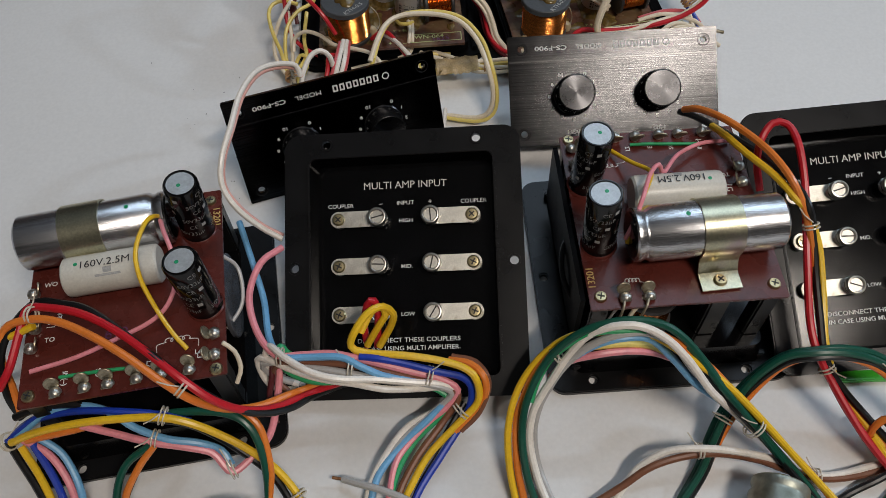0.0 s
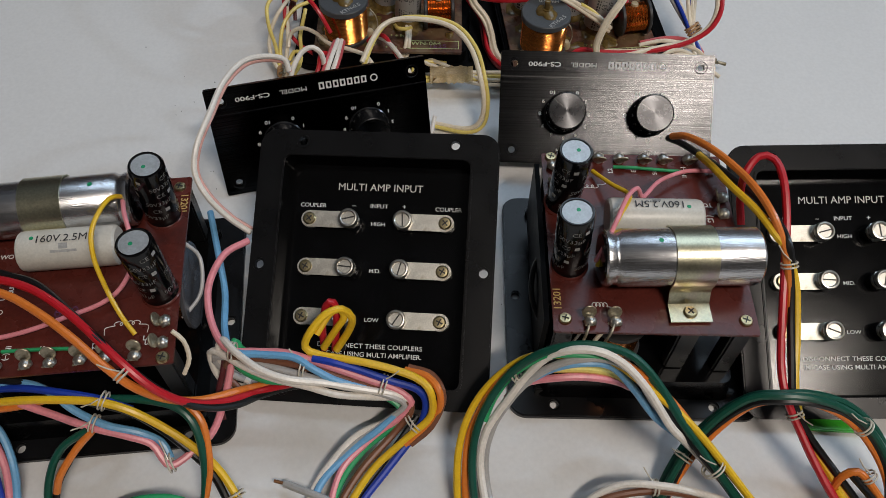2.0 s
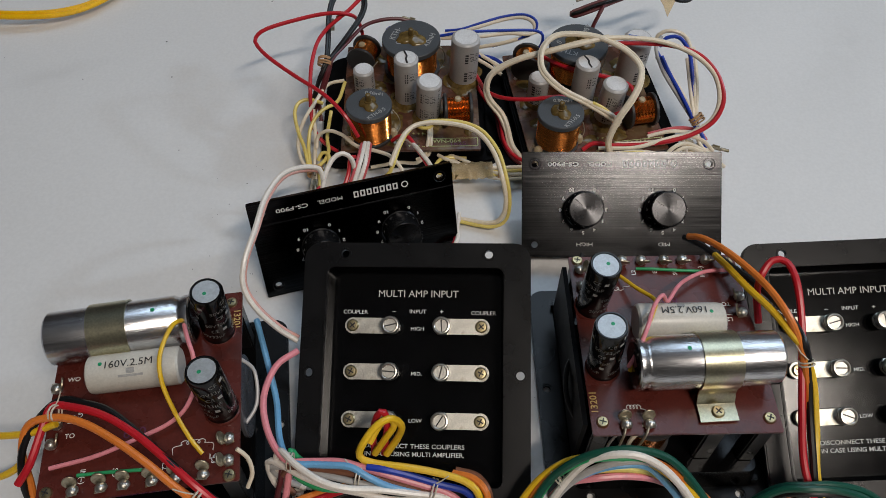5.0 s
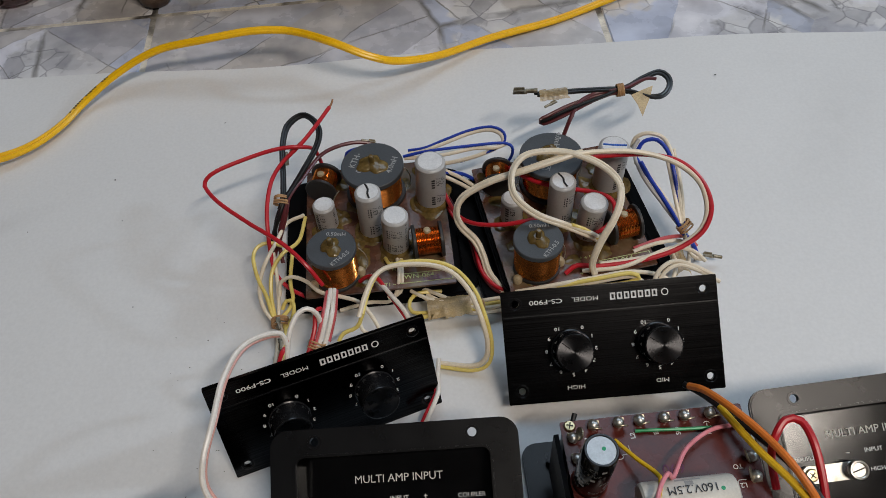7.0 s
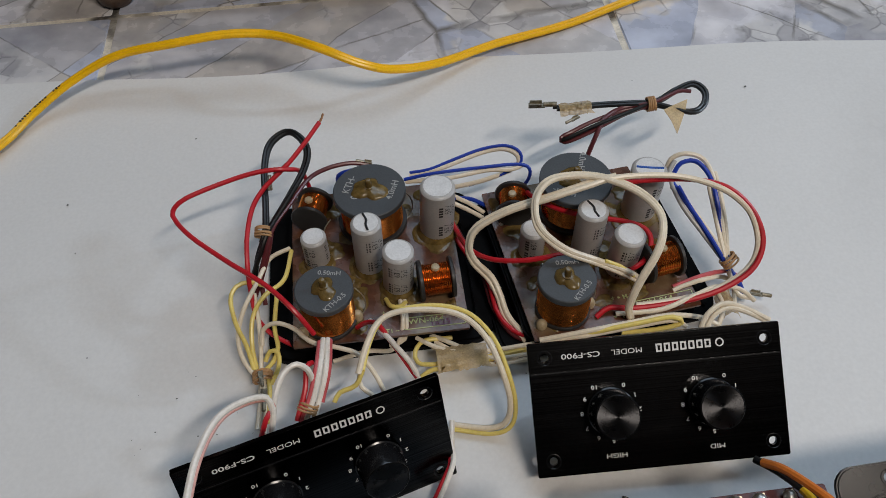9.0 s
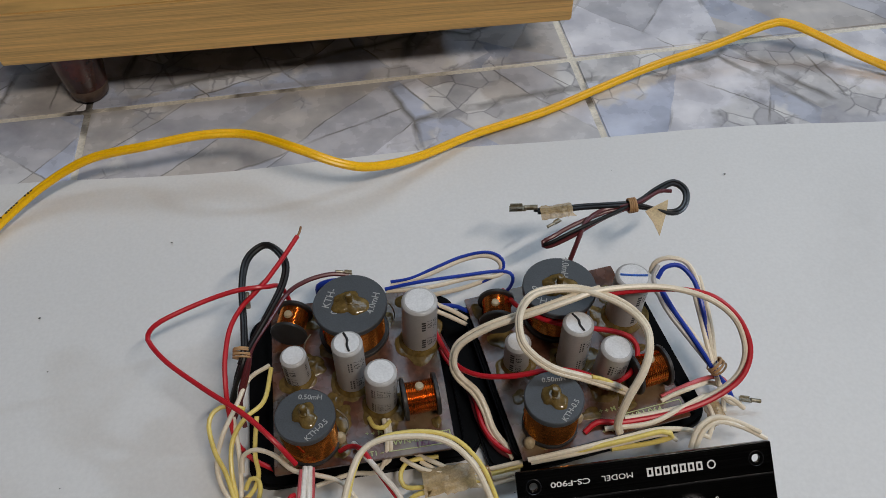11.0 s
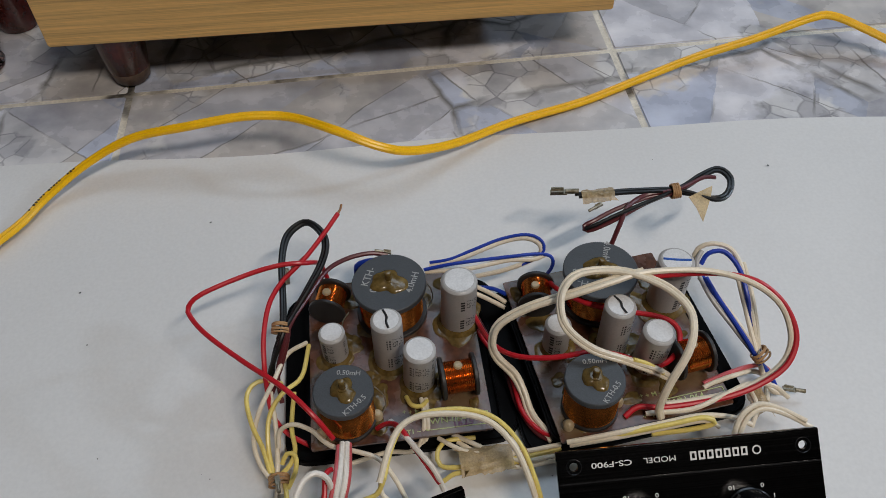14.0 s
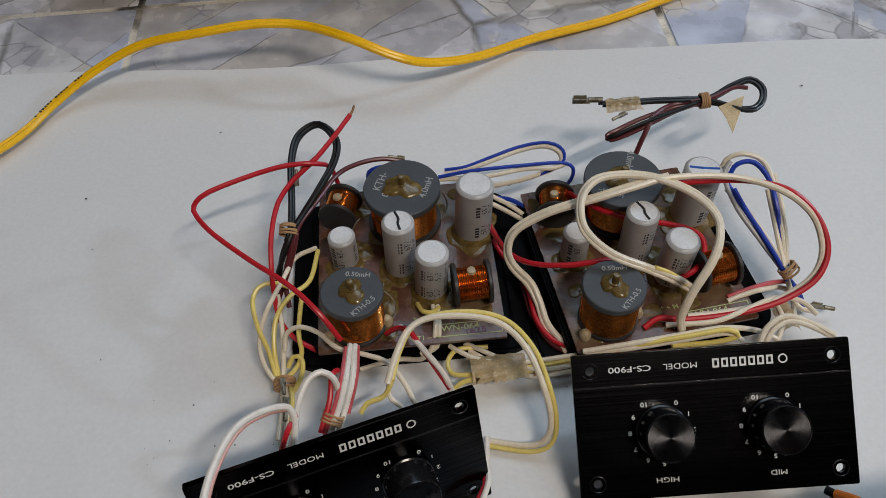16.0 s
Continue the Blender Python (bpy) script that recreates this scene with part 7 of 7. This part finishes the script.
strand(h, "cream", 0.0014, (0.0658, 0.4863, 0.0100), (0.0564, 0.5011, 0.0120), (0.0528, 0.5134, 0.0180), (0.0483, 0.5212, 0.0240), (0.0398, 0.5278, 0.0320), (0.0373, 0.5333, 0.0400), (0.0423, 0.5412, 0.0480), (0.0603, 0.5444, 0.0580), (0.0854, 0.5454, 0.0660), (0.1049, 0.5478, 0.0710), (0.1215, 0.5503, 0.0730))
strand(h, "red", 0.0016, (0.1217, 0.5480, 0.0690), (0.1440, 0.5484, 0.0690), (0.1642, 0.5465, 0.0690), (0.1828, 0.5418, 0.0660), (0.1956, 0.5338, 0.0580), (0.2013, 0.5234, 0.0500), (0.2009, 0.5141, 0.0430), (0.1944, 0.5057, 0.0360), (0.1811, 0.5000, 0.0300), (0.1646, 0.4959, 0.0270), (0.1454, 0.4941, 0.0250), (0.1260, 0.4932, 0.0250), (0.1130, 0.4948, 0.0250), (0.1053, 0.4911, 0.0220))
strand(h, "red", 0.0015, (0.0305, 0.5733, 0.0200), (0.0329, 0.5610, 0.0240), (0.0389, 0.5387, 0.0320), (0.0503, 0.5250, 0.0380), (0.0684, 0.5186, 0.0430), (0.0900, 0.5174, 0.0470), (0.1063, 0.5170, 0.0420), (0.1222, 0.5125, 0.0360), (0.1342, 0.5158, 0.0360), (0.1418, 0.5262, 0.0380), (0.1411, 0.5351, 0.0410), (0.1306, 0.5408, 0.0430), (0.1086, 0.5464, 0.0440), (0.0932, 0.5531, 0.0440), (0.0807, 0.5673, 0.0400), (0.0759, 0.5892, 0.0280))
strand(h, "red", 0.0014, (0.0289, 0.5724, 0.0180), (0.0351, 0.5516, 0.0190), (0.0479, 0.5276, 0.0170), (0.0519, 0.5052, 0.0140), (0.0601, 0.4927, 0.0120), (0.0703, 0.4863, 0.0140))
strand(h, "maroon", 0.0014, (0.0321, 0.5765, 0.0140), (0.0454, 0.5351, 0.0140), (0.0502, 0.5095, 0.0120), (0.0586, 0.4926, 0.0100), (0.0689, 0.4856, 0.0100))
strand(h, "lemon", 0.0012, (0.1099, 0.5089, 0.0500), (0.1195, 0.5087, 0.0440), (0.1281, 0.5076, 0.0360))
strand(h, "salmon", 0.0013, (0.1527, 0.5076, 0.0220), (0.1600, 0.5102, 0.0220), (0.1708, 0.5136, 0.0220), (0.1825, 0.5184, 0.0180), (0.1942, 0.5218, 0.0120), (0.2000, 0.5174, 0.0070))
strand(h, "cream", 0.0014, (0.1520, 0.5049, 0.0220), (0.1575, 0.5072, 0.0220), (0.1700, 0.5108, 0.0220), (0.1857, 0.5177, 0.0140), (0.1946, 0.5157, 0.0100), (0.2000, 0.5098, 0.0060))
h = harness("wire_harness", "blue and white wires bound by a rubber band beside the board", "wire harness")
strand(h, "cream", 0.0015, (0.1624, 0.5769, 0.0460), (0.1642, 0.5794, 0.0520), (0.1719, 0.5794, 0.0560), (0.1825, 0.5756, 0.0540), (0.1869, 0.5633, 0.0480), (0.1878, 0.5453, 0.0380), (0.1891, 0.5292, 0.0260), (0.1899, 0.5185, 0.0180), (0.1938, 0.5076, 0.0100), (0.2019, 0.5050, 0.0080))
strand(h, "blue", 0.0014, (0.1645, 0.5710, 0.0480), (0.1689, 0.5746, 0.0530), (0.1777, 0.5742, 0.0540), (0.1843, 0.5653, 0.0500), (0.1861, 0.5525, 0.0440), (0.1876, 0.5400, 0.0340), (0.1900, 0.5251, 0.0230))
strand(h, "blue", 0.0014, (0.1627, 0.5675, 0.0460), (0.1680, 0.5561, 0.0420), (0.1759, 0.5424, 0.0350), (0.1845, 0.5275, 0.0260), (0.1899, 0.5185, 0.0180))
strand(h, "blue", 0.0014, (0.1655, 0.5627, 0.0460), (0.1709, 0.5504, 0.0400), (0.1790, 0.5390, 0.0320), (0.1870, 0.5281, 0.0250), (0.1902, 0.5211, 0.0200))
strand(h, "cream", 0.0014, (0.1624, 0.5648, 0.0440), (0.1726, 0.5512, 0.0380), (0.1824, 0.5351, 0.0300), (0.1886, 0.5231, 0.0220), (0.1936, 0.5143, 0.0120))
strand(h, "cream", 0.0014, (0.1882, 0.5682, 0.0500), (0.1890, 0.5532, 0.0440), (0.1902, 0.5397, 0.0340), (0.1901, 0.5264, 0.0240), (0.1930, 0.5144, 0.0120), (0.1906, 0.5012, 0.0080))
strand(h, "grey", 0.0014, (0.1662, 0.5778, 0.0520), (0.1620, 0.5703, 0.0480), (0.1663, 0.5545, 0.0400), (0.1775, 0.5378, 0.0300), (0.1868, 0.5249, 0.0220))
strand(h, "cream", 0.0014, (0.1836, 0.5609, 0.0460), (0.1856, 0.5401, 0.0340), (0.1875, 0.5246, 0.0240))
strand(h, "blue", 0.0015, (0.1886, 0.5213, 0.0200), (0.1949, 0.5148, 0.0140), (0.1983, 0.5085, 0.0080))
band(h, 0.0085, (0.1899, 0.5226, 0.0230))
clip(h, 0.005, (0.2045, 0.5065, 0.0100))
h = harness("wire_bundle", "cream and yellow wires lying behind the control panel", "wire bundle")
strand(h, "cream", 0.0014, (0.0715, 0.4781, 0.0240), (0.0977, 0.4796, 0.0270), (0.1234, 0.4831, 0.0270), (0.1444, 0.4856, 0.0270), (0.1621, 0.4845, 0.0240), (0.1717, 0.4814, 0.0200))
strand(h, "cream", 0.0014, (0.0733, 0.4783, 0.0200), (0.0979, 0.4786, 0.0240), (0.1236, 0.4817, 0.0240), (0.1462, 0.4841, 0.0240), (0.1543, 0.4818, 0.0200))
strand(h, "lemon", 0.0014, (0.0860, 0.4793, 0.0200), (0.1041, 0.4796, 0.0260), (0.1256, 0.4808, 0.0290), (0.1452, 0.4837, 0.0280), (0.1510, 0.4821, 0.0240), (0.1400, 0.4817, 0.0200), (0.1177, 0.4808, 0.0200))
strand(h, "cream", 0.0014, (0.1162, 0.4910, 0.0240), (0.1410, 0.4904, 0.0260), (0.1600, 0.4967, 0.0270), (0.1766, 0.5029, 0.0260), (0.1905, 0.5025, 0.0220), (0.1990, 0.4980, 0.0160))
strand(h, "cream", 0.0014, (0.1564, 0.4715, 0.0300), (0.1613, 0.4787, 0.0360), (0.1714, 0.4834, 0.0380), (0.1838, 0.4817, 0.0340), (0.1961, 0.4759, 0.0300))
strand(h, "cream", 0.0014, (0.1586, 0.4701, 0.0280), (0.1648, 0.4783, 0.0340), (0.1739, 0.4816, 0.0360), (0.1866, 0.4791, 0.0320), (0.1997, 0.4738, 0.0260))
strand(h, "cream", 0.0014, (0.1768, 0.5026, 0.0220), (0.1772, 0.4909, 0.0220), (0.1729, 0.4820, 0.0160))
tape(h, 0.009, (0.1818, 0.4971, 0.0180))
h = harness("wire_bundle", "maroon and black wire bundle with a spade connector end", "wire bundle")
strand(h, "black", 0.0013, (0.1006, 0.6278, 0.0560), (0.1116, 0.6261, 0.0570), (0.1294, 0.6258, 0.0580), (0.1499, 0.6230, 0.0600), (0.1642, 0.6231, 0.0600), (0.1792, 0.6324, 0.0600), (0.1926, 0.6376, 0.0600), (0.1991, 0.6305, 0.0580), (0.1952, 0.6192, 0.0560), (0.1843, 0.6129, 0.0570), (0.1635, 0.6200, 0.0600), (0.1442, 0.6136, 0.0600), (0.1218, 0.6058, 0.0580), (0.1076, 0.6020, 0.0540), (0.1026, 0.6021, 0.0520))
strand(h, "black", 0.0013, (0.1027, 0.6255, 0.0560), (0.1130, 0.6238, 0.0570), (0.1296, 0.6237, 0.0580), (0.1501, 0.6209, 0.0600), (0.1644, 0.6210, 0.0600), (0.1792, 0.6297, 0.0600), (0.1911, 0.6350, 0.0600), (0.1969, 0.6291, 0.0580), (0.1938, 0.6205, 0.0560), (0.1842, 0.6150, 0.0570), (0.1646, 0.6201, 0.0580))
strand(h, "maroon", 0.0014, (0.1619, 0.6193, 0.0580), (0.1461, 0.6199, 0.0570), (0.1237, 0.6135, 0.0550), (0.1078, 0.6066, 0.0530), (0.1025, 0.6052, 0.0510), (0.1045, 0.6020, 0.0500), (0.1186, 0.6044, 0.0540), (0.1410, 0.6136, 0.0580), (0.1597, 0.6194, 0.0600))
strand(h, "maroon", 0.0015, (0.1600, 0.6204, 0.0600), (0.1425, 0.6202, 0.0580), (0.1301, 0.6121, 0.0580), (0.1233, 0.6019, 0.0540), (0.1175, 0.5950, 0.0420), (0.1153, 0.5933, 0.0340))
strand(h, "maroon", 0.0013, (0.1528, 0.6201, 0.0600), (0.1642, 0.6209, 0.0610), (0.1794, 0.6278, 0.0620), (0.1876, 0.6282, 0.0610))
band(h, 0.0075, (0.1607, 0.6203, 0.0600))
clip(h, 0.007, (0.0909, 0.6304, 0.0560))
clip(h, 0.004, (0.1128, 0.6161, 0.0560))
tape(h, 0.01, (0.1140, 0.6242, 0.0580))
flag(h, 0.01, (0.1741, 0.6132, 0.0600))
h = harness("power_cable", "yellow twin-core cable lying from the tiles over the sheet", "cable")
strand(h, "deep_yellow", 0.0021, (-0.4107, 0.6418, 0.0140), (-0.3727, 0.6387, 0.0140), (-0.3323, 0.6401, 0.0130), (-0.3076, 0.6477, 0.0110), (-0.2884, 0.6613, 0.0100), (-0.2718, 0.6823, 0.0100), (-0.2580, 0.7066, 0.0120), (-0.2314, 0.7272, 0.0220), (-0.1974, 0.7370, 0.0340), (-0.1554, 0.7361, 0.0420), (-0.1157, 0.7402, 0.0440), (-0.0840, 0.7388, 0.0420), (-0.0511, 0.7159, 0.0460), (-0.0209, 0.7061, 0.0370), (0.0023, 0.7099, 0.0270), (0.0359, 0.7287, 0.0150), (0.0821, 0.7563, 0.0080), (0.1399, 0.7794, 0.0040), (0.1899, 0.7989, 0.0070), (0.2404, 0.8153, 0.0130), (0.2880, 0.8220, 0.0220), (0.3380, 0.8340, 0.0300), (0.3573, 0.8341, 0.0300), (0.3840, 0.8222, 0.0220), (0.4124, 0.8052, 0.0130), (0.4492, 0.7827, 0.0040))
strand(h, "deep_yellow", 0.0021, (-0.4123, 0.6459, 0.0140), (-0.3744, 0.6435, 0.0140), (-0.3338, 0.6449, 0.0130), (-0.3090, 0.6526, 0.0110), (-0.2896, 0.6656, 0.0100), (-0.2728, 0.6862, 0.0100), (-0.2589, 0.7107, 0.0120), (-0.2321, 0.7309, 0.0220), (-0.1981, 0.7407, 0.0340), (-0.1558, 0.7399, 0.0420), (-0.1160, 0.7440, 0.0440), (-0.0842, 0.7426, 0.0420), (-0.0511, 0.7202, 0.0460), (-0.0208, 0.7096, 0.0370), (0.0025, 0.7135, 0.0270), (0.0363, 0.7325, 0.0150), (0.0826, 0.7603, 0.0080), (0.1407, 0.7836, 0.0040), (0.1910, 0.8033, 0.0070), (0.2417, 0.8199, 0.0130), (0.2896, 0.8266, 0.0220), (0.3399, 0.8389, 0.0300), (0.3593, 0.8390, 0.0300), (0.3861, 0.8269, 0.0220), (0.4146, 0.8097, 0.0130), (0.4523, 0.7885, 0.0040))
marks(h, (-0.2688, 0.6736, 0.0220), (-0.2411, 0.6976, 0.0300))

# ---- floor tiles ----
tile_meshes = []
for n in range(1):
    bm = box(TILE_EDGE - 0.0056, TILE_EDGE - 0.0056, 0.008, (0, 0, -0.004), 0.0009)
    me = bpy.data.meshes.new("tile")
    bm.to_mesh(me)
    bm.free()
    me.materials.append(TILE)
    tile_meshes.append(me)
turn = pose(TILE_AT[0], TILE_AT[1], 0, 0, 0, TILE_TURN)
for i in range(-9, 9):
    for j in range(-11, 7):
        m = turn @ pose((i + 0.5) * TILE_EDGE, (j + 0.5) * TILE_EDGE, 0)
        corners = [m @ Vector((sx * TILE_EDGE / 2, sy * TILE_EDGE / 2, 0)) for sx in (-1, 1) for sy in (-1, 1)]
        if min(abs(c.x) for c in corners) > 2.58 or min(abs(c.y) for c in corners) > 2.48:
            continue
        me = tile_meshes[0]
        if max(abs(c.x) for c in corners) > 2.60 or max(abs(c.y) for c in corners) > 2.50:
            # a tile cut along the wall
            bm = bmesh.new()
            bm.from_mesh(me)
            back = m.inverted()
            for p, d in (((2.60, 0, 0), (1, 0, 0)), ((-2.60, 0, 0), (-1, 0, 0)), ((0, 2.50, 0), (0, 1, 0)), ((0, -2.50, 0), (0, -1, 0))):
                bmesh.ops.bisect_plane(bm, geom=bm.verts[:] + bm.edges[:] + bm.faces[:], plane_co=back @ Vector(p), plane_no=back.to_3x3() @ Vector(d), clear_outer=True)
            if not bm.faces:
                bm.free()
                continue
            me = bpy.data.meshes.new("tile")
            bm.to_mesh(me)
            bm.free()
            me.materials.append(TILE)
        ob = new("tile", me)
        ob.parent = floor
        ob.matrix_basis = m
